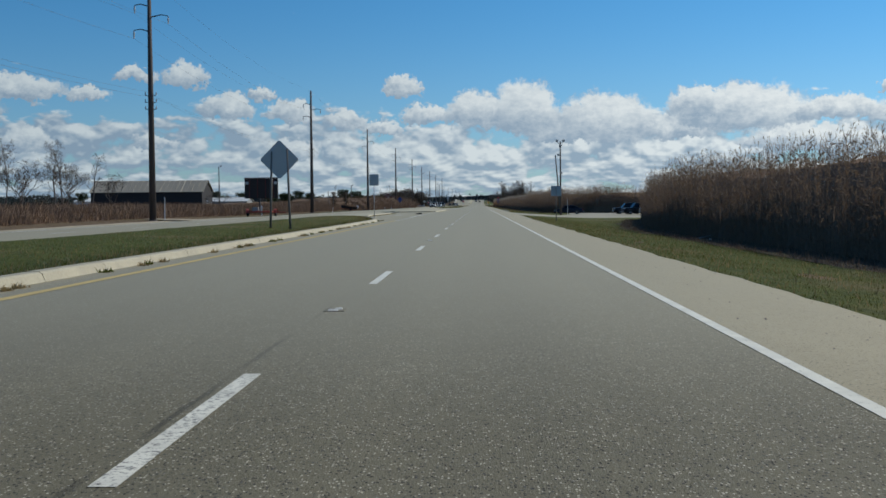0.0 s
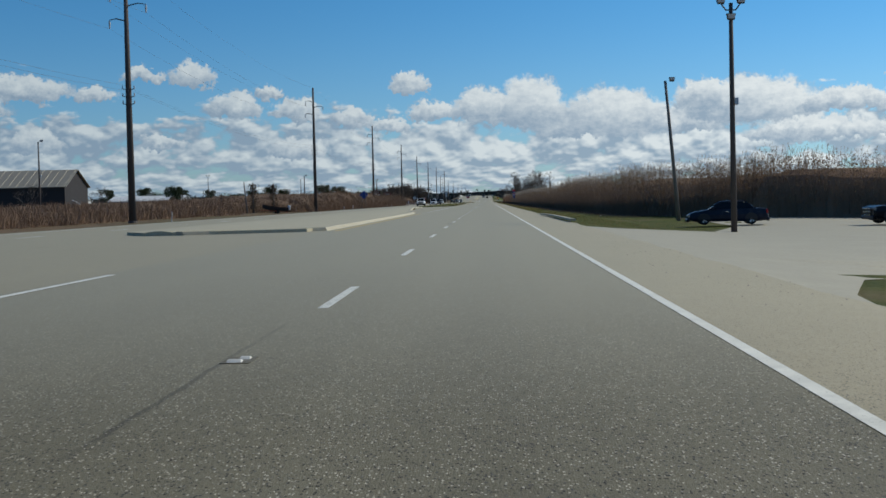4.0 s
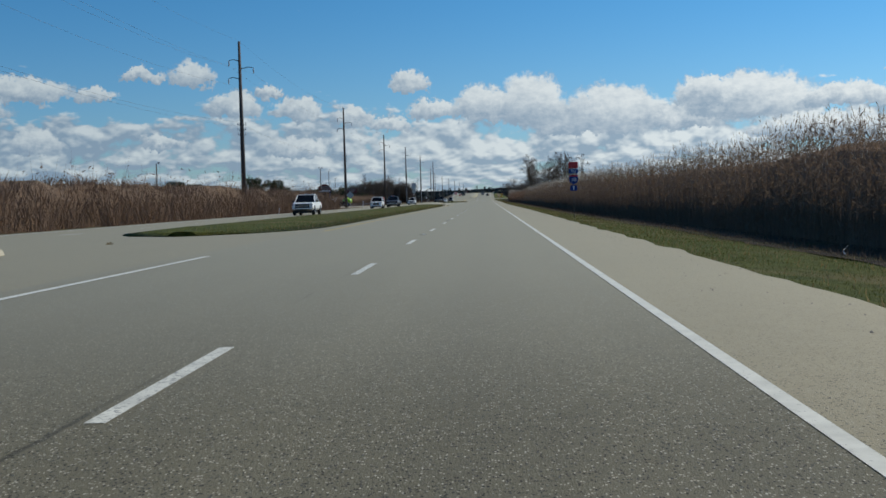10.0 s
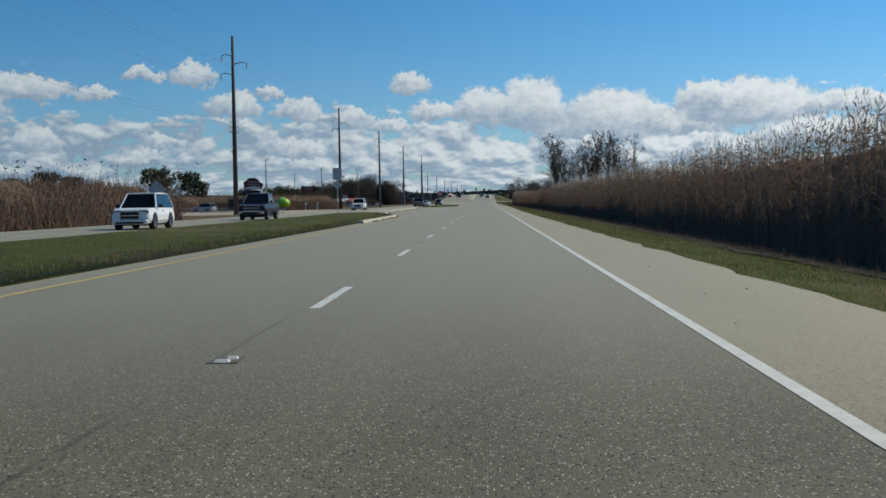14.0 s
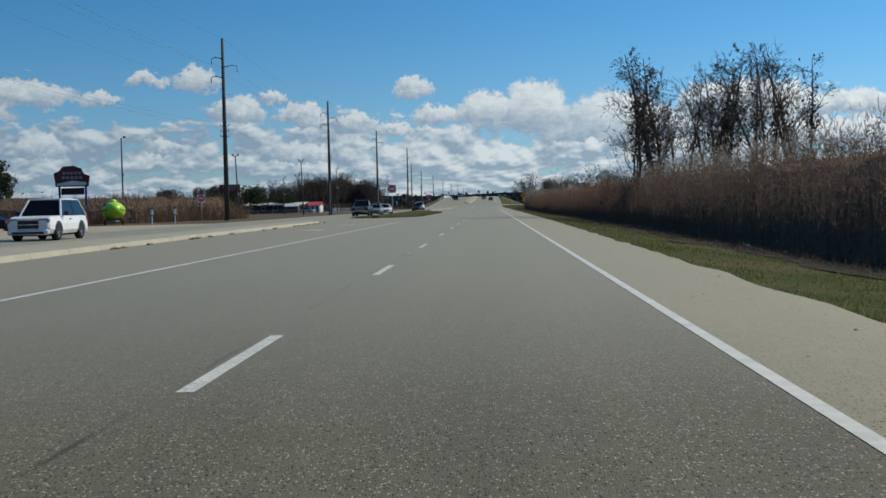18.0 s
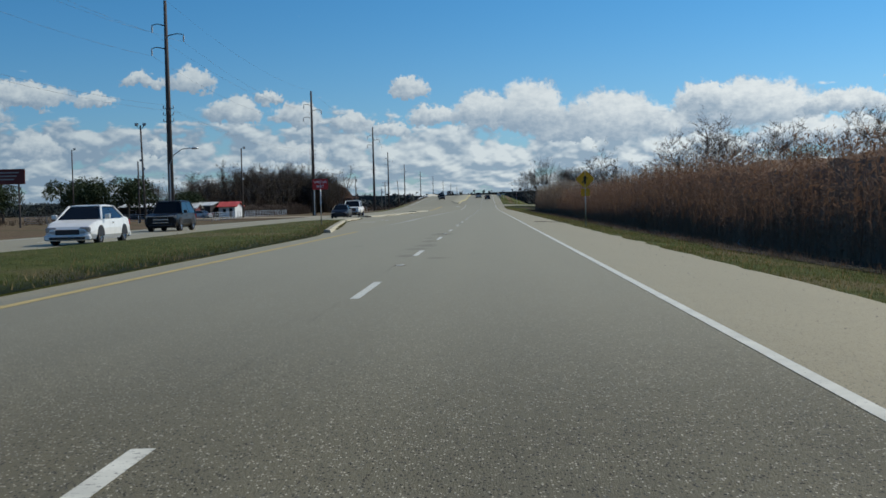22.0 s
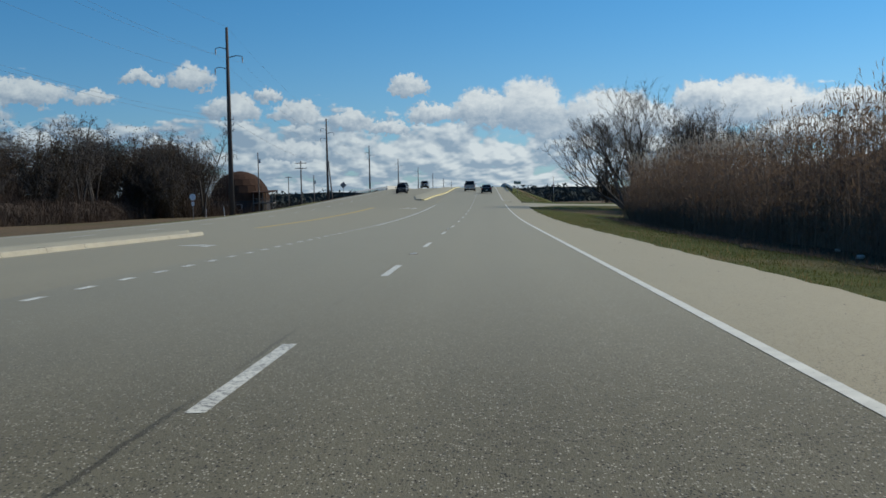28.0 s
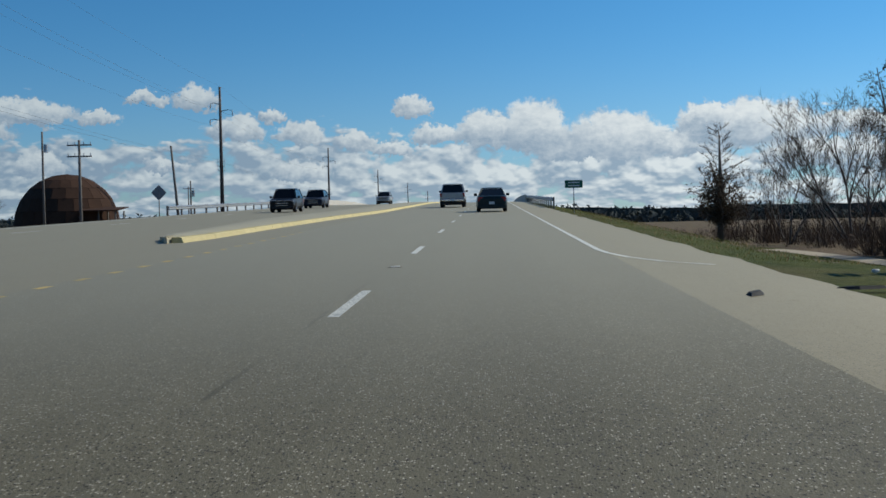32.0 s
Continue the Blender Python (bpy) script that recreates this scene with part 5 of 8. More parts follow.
def leader_tree(seed, h, vine=0.0, limbs=17, reach=.30, low=.34, forks=1, sweep=.45):
    """Meshes of a slim leafless tree: stems that run to the top, upswept limbs, branchlets and twigs, and hanging vines if it has them."""
    r = random.Random(seed)
    wood, tw, lf = Shape(), [], []

    def wild(k):
        return Vector((r.gauss(0, k), r.gauss(0, k), r.gauss(0, k)))

    def twig(p, d, w):
        q = d.cross(wild(1)).normalized() * w
        tw.extend([tuple(p - q), tuple(p + q), tuple(p + d)])

    def leaves(p, n, size, box):
        for _ in range(n):
            c = p + Vector((r.gauss(0, size), r.gauss(0, size), r.gauss(0, size * 1.6)))
            lf.extend([tuple(c), tuple(c + wild(box)), tuple(c + wild(box) + Vector((0, 0, -box)))])

    def branch(p, d, le, rad, level):
        pts = [p]
        for k in range(3):
            d = (d + wild(.20) + Vector((0, 0, .16 if level == 0 else .04))).normalized()
            pts.append(pts[-1] + d * le / 3)
        if level < 2:
            wood.tube(pts, [rad, rad * .75, rad * .5, max(rad * .22, .012)], 5 if level == 0 else 3, False)
        else:
            twig(pts[0], pts[3] - pts[0], .02)
        if level == 2:
            for _ in range(6):
                q = pts[r.randint(0, 2)].lerp(pts[3], r.random())
                twig(q, (d + wild(.75)).normalized() * le * r.uniform(.35, .8), .013)
            return
        for _ in range(5 if level == 0 else 3):
            f = r.uniform(.25, 1)
            q = pts[min(2, int(f * 3))].lerp(pts[3], r.random() * .7)
            a = (d + wild(.62) + Vector((0, 0, .1))).normalized()
            branch(q, a, le * r.uniform(.38, .62), max(rad * .42, .014), level + 1)
        if vine and level == 0:
            for q in pts:
                leaves(q, int(6 * vine), .26, .09)
    for s in range(forks):
        a0 = r.uniform(0, 2 * math.pi)
        top = h * (1 if s == 0 else r.uniform(.75, .95))
        p, d = Vector((0, 0, -.2)), Vector((.16 * math.cos(a0) * (forks > 1), .16 * math.sin(a0) * (forks > 1), 1)).normalized()
        stem = [p]
        for k in range(8):
            d = (d + Vector((r.gauss(0, .07), r.gauss(0, .07), .05))).normalized()
            stem.append(stem[-1] + d * top / 8)
        r0 = h * .0135
        wood.tube(stem, [r0 * (1.25 if k == 0 else 1 - .105 * k) for k in range(9)], 8, True)

        def at(f):
            q = min(7.999, f * 8)
            return stem[int(q)].lerp(stem[int(q) + 1], q % 1)
        for k in range(limbs):
            f = low + (.99 - low) * (k + r.random()) / limbs
            a = k * 2.4 + r.uniform(-.5, .5)
            le = h * reach * (1.12 - .75 * f) * r.uniform(.55, 1.25)
            branch(at(f), Vector((math.cos(a), math.sin(a), sweep + r.uniform(0, .7))).normalized(), le, r0 * (1.05 - .9 * f) * .55, 0)
        if vine:
            for k in range(30):
                f = r.random() ** 1.2 * .8
                leaves(at(f), int(44 * vine * (1 - .6 * f)), .24 + .2 * vine * (1 - f), .11)
    k = h / max(v[2] for v in wood.v)
    wood.v = [(a * k, b * k, c * k) for a, b, c in wood.v]
    out = [(wood.mesh("trunk", M["bark"], True), "trunk")]
    for co, mat, nm in ((tw, "twig", "crown"), (lf, "vine", "vines")):
        if co:
            co = np.array(co, np.float32) * k
            out.append((raw_mesh(nm, co, np.arange(len(co)).reshape(-1, 3), [M[mat]]), nm))
    return out


T_TALL = [leader_tree(s, 13.5, 0.0, 14, .31, .40, f) for s, f in ((3, 1), (8, 2), (21, 1))]
T_VINE = [leader_tree(s, 12.0, v, 11, .26, .36, f) for s, v, f in ((5, .9, 1), (12, .7, 2))]
FAN = [((-.42, .5, .85, .46, 1.2), (-.72, -.2, .8, .42, 1.1), (-.95, -.25, .66, .42, 1.0), (-.2, .3, 1, .48, 1.0), (.12, -.25, 1, .5, .95), (.45, .2, .95, .48, .9), (.75, 0, .85, .42, .7)),
       ((-.5, .2, .8, .42, .8), (-.15, -.2, 1, .46, .8), (.2, .1, 1, .46, .7), (.5, 0, .8, .42, .6))]
T_WIDE = [bare_tree("wide", s, 11.0, .38, 1, 5, 0.0, kids=3, twigs=3, fan=f) for s, f in zip((4, 17), FAN)]
T_FORK = [bare_tree("fork", 61, 11.0, .33, 1, 5, 0.0, kids=3, twigs=3, fan=((-.35, .1, .95, .44, .75), (.05, 0, 1, .46, .8), (.4, -.1, .9, .42, .6), (-.7, .1, .75, .36, .5)))]
T_WOOD = [leader_tree(s, 12.5, 1.5, 15, .34, .18, 2, .3) for s in (51, 52, 53)]
T_OLD = [bare_tree("old", 74, 11.0, .44, 1, 5, 0.0, kids=2, twigs=3)]
T_SMALL = [bare_tree("small", s, 8.0, .55, 1, 5, 0.0, kids=3, twigs=3) for s in (9, 30)]
T_LEAFY = [bare_tree("leafy", s, 12.5, .5, 1, 4, 0.0, kids=4, twigs=5, leaf=2.6) for s in (14, 25, 33)]


def cypress(seed, h):
    """A narrow bare cypress: level branches shortening upwards, the lower half dark with vines."""
    r = random.Random(seed)
    wood = Shape().tube([(0, 0, -.2), (.1, 0, h * .5), (0, 0, h * .93)], [.42, .24, .05], 8)
    tw, lf = [], []

    def twig(p, d, w):
        q = d.cross(Vector((r.uniform(-1, 1), r.uniform(-1, 1), r.uniform(-1, 1)))).normalized() * w
        tw.extend([tuple(p - q), tuple(p + q), tuple(p + d)])
    for i in range(62):
        f = .14 + .84 * i / 62
        a = i * 2.4 + r.uniform(-.4, .4)
        le = h * (.33 * (1 - f) ** .7 + .04) * r.uniform(.7, 1.15)
        p = Vector((0, 0, f * h))
        pts = [p]
        d = Vector((math.cos(a), math.sin(a), r.uniform(.1, .5)))
        for k in range(3):
            d = (d + Vector((r.gauss(0, .2), r.gauss(0, .2), .12))).normalized()
            pts.append(pts[-1] + d * le / 3)
        wood.tube(pts, [.07 * (1.2 - f), .05 * (1.2 - f), .03, .012], 4, False)
        for k in range(16):
            q = pts[r.randint(1, 2)].lerp(pts[3], r.random())
            twig(q, (d + Vector((r.gauss(0, .7), r.gauss(0, .7), r.uniform(-.1, .8)))).normalized() * r.uniform(.4, 1.1), .02)
        dens = max(0.0, 1 - f / .62)
        for k in range(int(420 * dens)):
            q = Vector((0, 0, f * h)).lerp(pts[3], r.random() ** 1.3 * .9) + Vector((r.gauss(0, .25), r.gauss(0, .25), r.gauss(0, .35)))
            u, v = [Vector((r.uniform(-1, 1), r.uniform(-1, 1), r.uniform(-1, 1))) * .26 for _ in range(2)]
            lf.extend([tuple(q), tuple(q + u), tuple(q + v)])
    out = [(wood.mesh("trunk", M["bark"], True), "trunk")]
    for co, mat, nm in ((tw, "twig", "crown"), (lf, "vine", "vines")):
        co = np.array(co, np.float32)
        out.append((raw_mesh(nm, co, np.arange(len(co)).reshape(-1, 3), [M[mat]]), nm))
    return out


T_CONE = [cypress(40, 13.6)]


EAST_GROVE = "leafless trees above the reeds"
TALL = "tall leafless grey-barked tree rising behind the reeds"
VINE = "leafless tree wrapped in dark hanging vines"
grove(T_VINE[0], "tree", VINE, [(14.6, 676, 1.15), (19.4, 680, 1.1), (26.0, 677, 1.2), (17.0, 674, 1.2), (30.0, 680, 1.2)], EAST_GROVE)
grove(T_VINE[1], "tree", VINE, [(16.2, 671, 1.2), (22.6, 684, 1.2), (20.6, 670, 1.25), (28.0, 672, 1.25)], EAST_GROVE)
grove(T_TALL[0], "tree", TALL, [(17.6, 679, 1.0), (24.4, 673, 1.1), (15.6, 686, .85)], EAST_GROVE)
grove(T_TALL[1], "tree", TALL, [(21.0, 674, 1.04), (27.4, 681, 1.12), (18.4, 692, .8)], EAST_GROVE)
grove(T_TALL[2], "tree", TALL, [(20.0, 688, .9), (23.4, 692, .9), (15.0, 681, .85)], EAST_GROVE)
grove(T_SMALL[0], "tree", "small leafless tree among the reeds", [(16.2, 848, 1.0), (24, 860, .95), (22, 772, .8), (19, 700, .8), (23, 640, .75), (27, 870, 1.0)], EAST_GROVE)
grove(T_SMALL[1], "tree", "small leafless tree among the reeds", [(20.2, 804, 1.2), (19, 752, .8), (26, 726, .8), (15.5, 905, .8), (24, 822, 1.15), (29, 838, 1.25), (30, 812, 1.1), (23, 786, 1.0)], EAST_GROVE)
SPREADING = "wide spreading leafless tree with several leaning stems"
grove(T_WIDE[0], "tree", SPREADING, [(16.2, 1010.5, 1.22)], EAST_GROVE)
grove(T_OLD[0], "tree", "gnarled leafless tree with few crooked limbs", [(18.3, 861, 1.0), (30, 847, 1.25)], EAST_GROVE)
grove(T_VINE[0], "tree", VINE, [(16.6, 838, .55), (19.5, 815, .6)], EAST_GROVE)
grove(T_WIDE[1], "tree", SPREADING, [(20.6, 1009, 1.1), (24.5, 1012, 1.05), (29, 1010, .95)], EAST_GROVE)
grove(T_FORK[0], "tree", "tall fan-shaped leafless tree with rising forked limbs", [(35.5, 1131, 1.42), (46, 1150, 1.1), (30.8, 1136, .85)], EAST_GROVE)
grove(T_WIDE[1], "tree", SPREADING, [(54, 1170, 1.4)], EAST_GROVE)
grove(T_CONE[0], "cypress_tree", "bare conical cypress with dark vine-covered trunk", [(28.7, 1160, 1.02)], EAST_GROVE)
grove(T_SMALL[0], "tree", "small leafless tree beside the ramp", [(38, 1150, .8), (58, 1200, 1.1), (42, 1210, .7), (20, 1235, .4), (31, 1056, .7), (40, 1090, 1.0)], EAST_GROVE)
grove(T_VINE[0], "tree", VINE, [(27.6, 1092, 1.0), (31, 1096, 1.08), (35.5, 1100, 1.15), (39.5, 1094, 1.1), (33, 1090, .95), (43, 1100, 1.1)], EAST_GROVE)
grove(T_VINE[1], "tree", VINE, [(29.3, 1097, 1.05), (33.5, 1091, 1.1), (37.5, 1106, 1.1), (41, 1090, 1.0)], EAST_GROVE)
grove(T_LEAFY[1], "tree", "tangled winter tree with withered brown leaves", [(31.5, 1093, .6), (28.2, 1091, .45), (36, 1092, .65), (30, 1090, .5), (33.6, 1095, .6)], EAST_GROVE)
WEST_WOOD = "winter wood beyond the opposite lanes"
_spots = []
_r = random.Random(5)
for i in range(78):
    y = _r.uniform(1030, 1152)
    x0 = -57 if y < 1090 else -57 - (y - 1090) * .21
    d = _r.random() ** 1.3 * 32
    _spots.append((x0 - 2 - d, y, _r.uniform(1.05, 1.5) * (1 - .012 * d)))
for i in range(30):
    y = _r.uniform(1080, 1125)
    _spots.append((.6 - (y - 920) * .264 - _r.random() * 14, y, _r.uniform(.8, 1.15)))
for k in range(3):
    grove(T_WOOD[k], "tree", "leafless tree smothered in dark vines", _spots[k::5], WEST_WOOD)
grove(T_LEAFY[1], "tree", "tangled winter tree with withered brown leaves", _spots[3::5], WEST_WOOD)
grove(T_TALL[1], "tree", "tall leafless tree of the roadside wood", _spots[4::5], WEST_WOOD)
grove(T_TALL[0], "tree", "leafless tree standing in the marsh", [(-73, 1194, .8), (-80, 1190, .75), (-58, 182, .72), (-62, 178, .85), (-65, 190, .9), (-69, 176, .8), (-73, 182, .9), (-78, 196, .92), (-84, 180, .8), (-88, 188, .85), (-95, 205, .8)], "bare trees in the marsh")
grove(T_SMALL[1], "tree", "small leafless tree in the marsh", [(-77, 366, .75), (-61, 180, 1.05), (-64, 186, 1.15), (-68, 181, 1.0), (-71, 188, 1.2), (-75, 179, 1.1), (-80, 190, 1.15), (-57, 190, .9), (-66, 300, .7), (-92, 392, .9), (-74, 420, .8), (-44, 330, .5), (-52, 372, .55), (-57, 385, .6), (-110, 250, .9), (-46, 436, .5)], "bare trees in the marsh")


def evergreen(seed, r0, h, mat, n=5200):
    """A dense dark crown of small leaf clumps on a short trunk."""
    r = random.Random(seed)
    trunk = Shape().tube([(0, 0, -.2), (0.1, 0, h * .4), (0, 0.1, h * .7)], [.35, .26, .1], 8)
    lumps = [(Vector((r.gauss(0, r0 * .45), r.gauss(0, r0 * .45), h * r.uniform(.42, .85))), r0 * r.uniform(.3, .52)) for _ in range(16)]
    tris = []
    for _ in range(n):
        c, q = r.choice(lumps)
        d = Vector((r.gauss(0, 1), r.gauss(0, 1), r.gauss(0, .8))).normalized() * q * r.uniform(.6, 1.05)
        p = c + d
        if p.z < h * .12:
            continue
        a, b = Vector((r.uniform(-1, 1), r.uniform(-1, 1), r.uniform(-1, 1))) * .42, Vector((r.uniform(-1, 1), r.uniform(-1, 1), r.uniform(-1, 1))) * .42
        tris += [tuple(p), tuple(p + a), tuple(p + b)]
    co = np.array(tris, np.float32)
    return [(trunk.mesh("trunk", M["bark"], True), "trunk"), (raw_mesh("crown", co, np.arange(len(co)).reshape(-1, 3), [M[mat]]), "crown")]


E_OAK = [evergreen(s, 5.2, 9.0, "pine") for s in (1, 2)]
E_PINE = evergreen(6, 3.0, 11.0, "pine", 2600)
LIVE = "broad dark evergreen oak behind the buildings"
grove(E_OAK[0], "evergreen_tree", LIVE, [(-75, 950, 1.0), (-88, 958, 1.05), (-98, 940, .9)], "evergreen trees behind the buildings")
grove(E_OAK[1], "evergreen_tree", LIVE, [(-82, 946, .95), (-66, 962, .7), (-120, 760, .8), (-132, 772, .9), (-112, 752, .7), (-101, 756, .62), (-140, 640, .9)], "evergreen trees behind the buildings")
grove(E_PINE, "pine_tree", "dark scraggly pine beyond the marsh", [(-72, 747, .8), (-76, 752, 1.05), (-80, 745, .9), (-84, 750, 1.15), (-98, 748, .7), (-104, 745, .95), (-107, 752, .75), (-112, 749, 1.1), (-115, 742, .8), (-121, 748, .95), (-131, 750, .75), (-143, 745, 1.0), (-110, 560, .8), (-120, 548, .85), (-150, 520, .9), (-160, 530, 1.0), (-170, 512, .8), (-140, 470, .75), (-52, 330, .5), (-150, 600, .9)], "pines beyond the marsh")


def far_woods():
    """Distant woods on the horizon: many small crowns in a ragged band."""
    r = random.Random(11)
    tris = []

    def crown(x, y, z, w, h):
        for _ in range(60 if w < 10 else 34):
            a = r.uniform(0, 2 * math.pi)
            p = Vector((x + math.cos(a) * w * r.random() ** .5, y + math.sin(a) * w * .5, z + h * r.random()))
            k = w * (.3 if w < 10 else .42)
            tris.append([p, p + Vector((r.uniform(-k, k), r.uniform(-k, k), r.uniform(-k, k))), p + Vector((r.uniform(-k, k), r.uniform(-k, k), r.uniform(-k, k)))])
    for i in range(900):
        x = r.uniform(-1500, 1300)
        y = 2550 + r.uniform(-160, 220)
        h = 19 + 5 * noise.noise((x * .006, 0, 0)) + r.uniform(-3, 3)
        if r.random() < .5:
            h *= .6
        crown(x, y, -1, 13, h)
    for i in range(380):
        y = r.uniform(350, 2300)
        x = -230 - .28 * (y - 300) * r.uniform(.5, 1.1) - r.uniform(0, 80)
        crown(x, y, -1, 6, 9 + 3 * noise.noise((y * .01, 3, 0)) + r.uniform(-2, 2))
    for i in range(900):
        y = r.uniform(250, 2600)
        crown(-335 - .04 * y - r.uniform(0, 25), y, -1, 6.5, 10 + 3.5 * noise.noise((y * .008, 8, 0)) + r.uniform(-2, 2.5))
    for i in range(220):
        y = r.uniform(1300, 2300)
        x = 120 + .3 * (y - 1200) + r.uniform(0, 120)
        crown(x, y, -1, 6, 9 + r.uniform(-2, 3))
    co = np.array([[tuple(v) for v in t] for t in tris], np.float32).reshape(-1, 3)
    ob = new("far_woods", raw_mesh("far_woods", co, np.arange(len(co)).reshape(-1, 3), [M["far_wood"]]))
    tagged(ob, "distant dark wooded shore along the horizon", "woods", kind="stuff")
    s = Shape()
    n = 120
    for i in range(n + 1):
        x = -1600 + 3000 * i / n
        h = 19 + 4 * noise.noise((x * .006, 0, 0)) + 2 * noise.noise((x * .05, 2, 0))
        s.v += [(x, 2620, -2), (x, 2620, h)]
    s.f = [(2 * i, 2 * i + 2, 2 * i + 3, 2 * i + 1) for i in range(n)]
    k = len(s.v)
    s.v += [(x, y + 60, z) for x, y, z in s.v]
    s.f += [(2 * i + 1, 2 * i + 3, k + 2 * i + 3, k + 2 * i + 1) for i in range(n)]
    k = len(s.v)
    m = 90
    for i in range(m + 1):
        y = 250 + 2350 * i / m
        h = 7.5 + 2.5 * noise.noise((y * .008, 8, 0))
        for dx, z in ((0, -2), (-2, h), (-40, h * .9)):
            s.v.append((-350 - .04 * y + dx, y, z))
    s.f += [(k + 3 * i + q, k + 3 * i + q + 1, k + 3 * i + q + 4, k + 3 * i + q + 3) for i in range(m) for q in (0, 1)]
    tagged(new("far_wood_bank", s.mesh("far_wood_bank", M["far_wood"])), "solid dark base of the distant woods", "woods", kind="stuff")


far_woods()

# ---------------------------------------------------------------- vehicles


def ring8(y, z0, z1, w, tuck=0.9, crown=0.94):
    zm = z0 + (z1 - z0) * .55
    return [(-w * tuck, y, z0), (w * tuck, y, z0), (w, y, z0 + .16), (w, y, zm), (w * crown, y, z1 - .03), (w * crown * .93, y, z1), (-w * crown * .93, y, z1), (-w * crown, y, z1 - .03), (-w, y, zm), (-w, y, z0 + .16)]


def wheel_meshes(r, w):
    n = 20
    tyre = Shape()
    prof = [(-w / 2, r * .62), (-w / 2, r * .9), (-w / 2 + .03, r), (w / 2 - .03, r), (w / 2, r * .9), (w / 2, r * .62)]
    tyre.loft([[(px, pr * math.cos(2 * math.pi * j / n), pr * math.sin(2 * math.pi * j / n)) for j in range(n)] for px, pr in prof], True, False)
    rim = Shape()
    for sx in (-1, 1):
        x = sx * w * .42
        rim.loft([[(x, r * .66 * math.cos(2 * math.pi * j / n), r * .66 * math.sin(2 * math.pi * j / n)) for j in range(n)], [(x - sx * .05, r * .58 * math.cos(2 * math.pi * j / n), r * .58 * math.sin(2 * math.pi * j / n)) for j in range(n)]], True, False)
        for k in range(5):
            a = 2 * math.pi * k / 5
            c, s = math.cos(a), math.sin(a)
            rim.slab([(x - sx * .04, c * .04 - s * .05, s * .04 + c * .05), (x - sx * .04, c * .04 + s * .05, s * .04 - c * .05), (x - sx * .03, c * r * .62 + s * .035, s * r * .62 - c * .035), (x - sx * .03, c * r * .62 - s * .035, s * r * .62 + c * .035)], -sx * .03, (1, 0, 0))
        rim.tube([(x - sx * .06, 0, 0), (x, 0, 0)], [.07, .05], 10)
    back = Shape().tube([(-w * .25, 0, 0), (w * .25, 0, 0)], r * .6, n)
    return tyre.mesh("tyre", M["rubber"], True), rim.mesh("rim", M["alloy"]), back.mesh("brake_drum", M["plastic"])


KINDS = {
    # length, width, lower body stations (y, z0, z1, half width), cabin base/roof (y front base, y front roof, y rear roof, y rear base, z belt, z roof, half widths), wheel radius, axles
    "sedan": (4.8, 1.84, [(-2.4, .34, .78, .70), (-2.32, .24, .93, .84), (-1.9, .22, .99, .91), (-1.0, .2, .96, .92), (.7, .2, .94, .92), (1.2, .21, .92, .92), (1.9, .22, .82, .9), (2.28, .26, .68, .82), (2.4, .34, .56, .66)], (1.15, .42, -1.0, -1.72, .93, 1.45, .84, .60), .33, (1.42, -1.38)),
    "suv": (4.75, 1.92, [(-2.36, .42, .86, .82), (-2.3, .32, 1.02, .92), (-1.8, .3, 1.06, .96), (.8, .28, 1.06, .96), (1.1, .28, 1.05, .96), (1.9, .3, 1.03, .94), (2.27, .36, .96, .9), (2.36, .44, .84, .82)], (1.02, .42, -1.72, -2.24, 1.04, 1.78, .90, .70), .38, (1.4, -1.4)),
    "pickup": (5.8, 2.02, [(-2.88, .62, 1.08, .96), (-2.84, .52, 1.2, 1.0), (-2.4, .48, 1.22, 1.01), (-1.2, .46, 1.22, 1.01), (1.2, .44, 1.2, 1.01), (1.5, .44, 1.2, 1.0), (2.5, .46, 1.16, .99), (2.82, .52, 1.1, .95), (2.88, .6, 1.02, .9)], (1.4, .62, -1.0, -1.18, 1.2, 1.93, .95, .78), .42, (1.85, -1.8)),
}
_wheels = {}


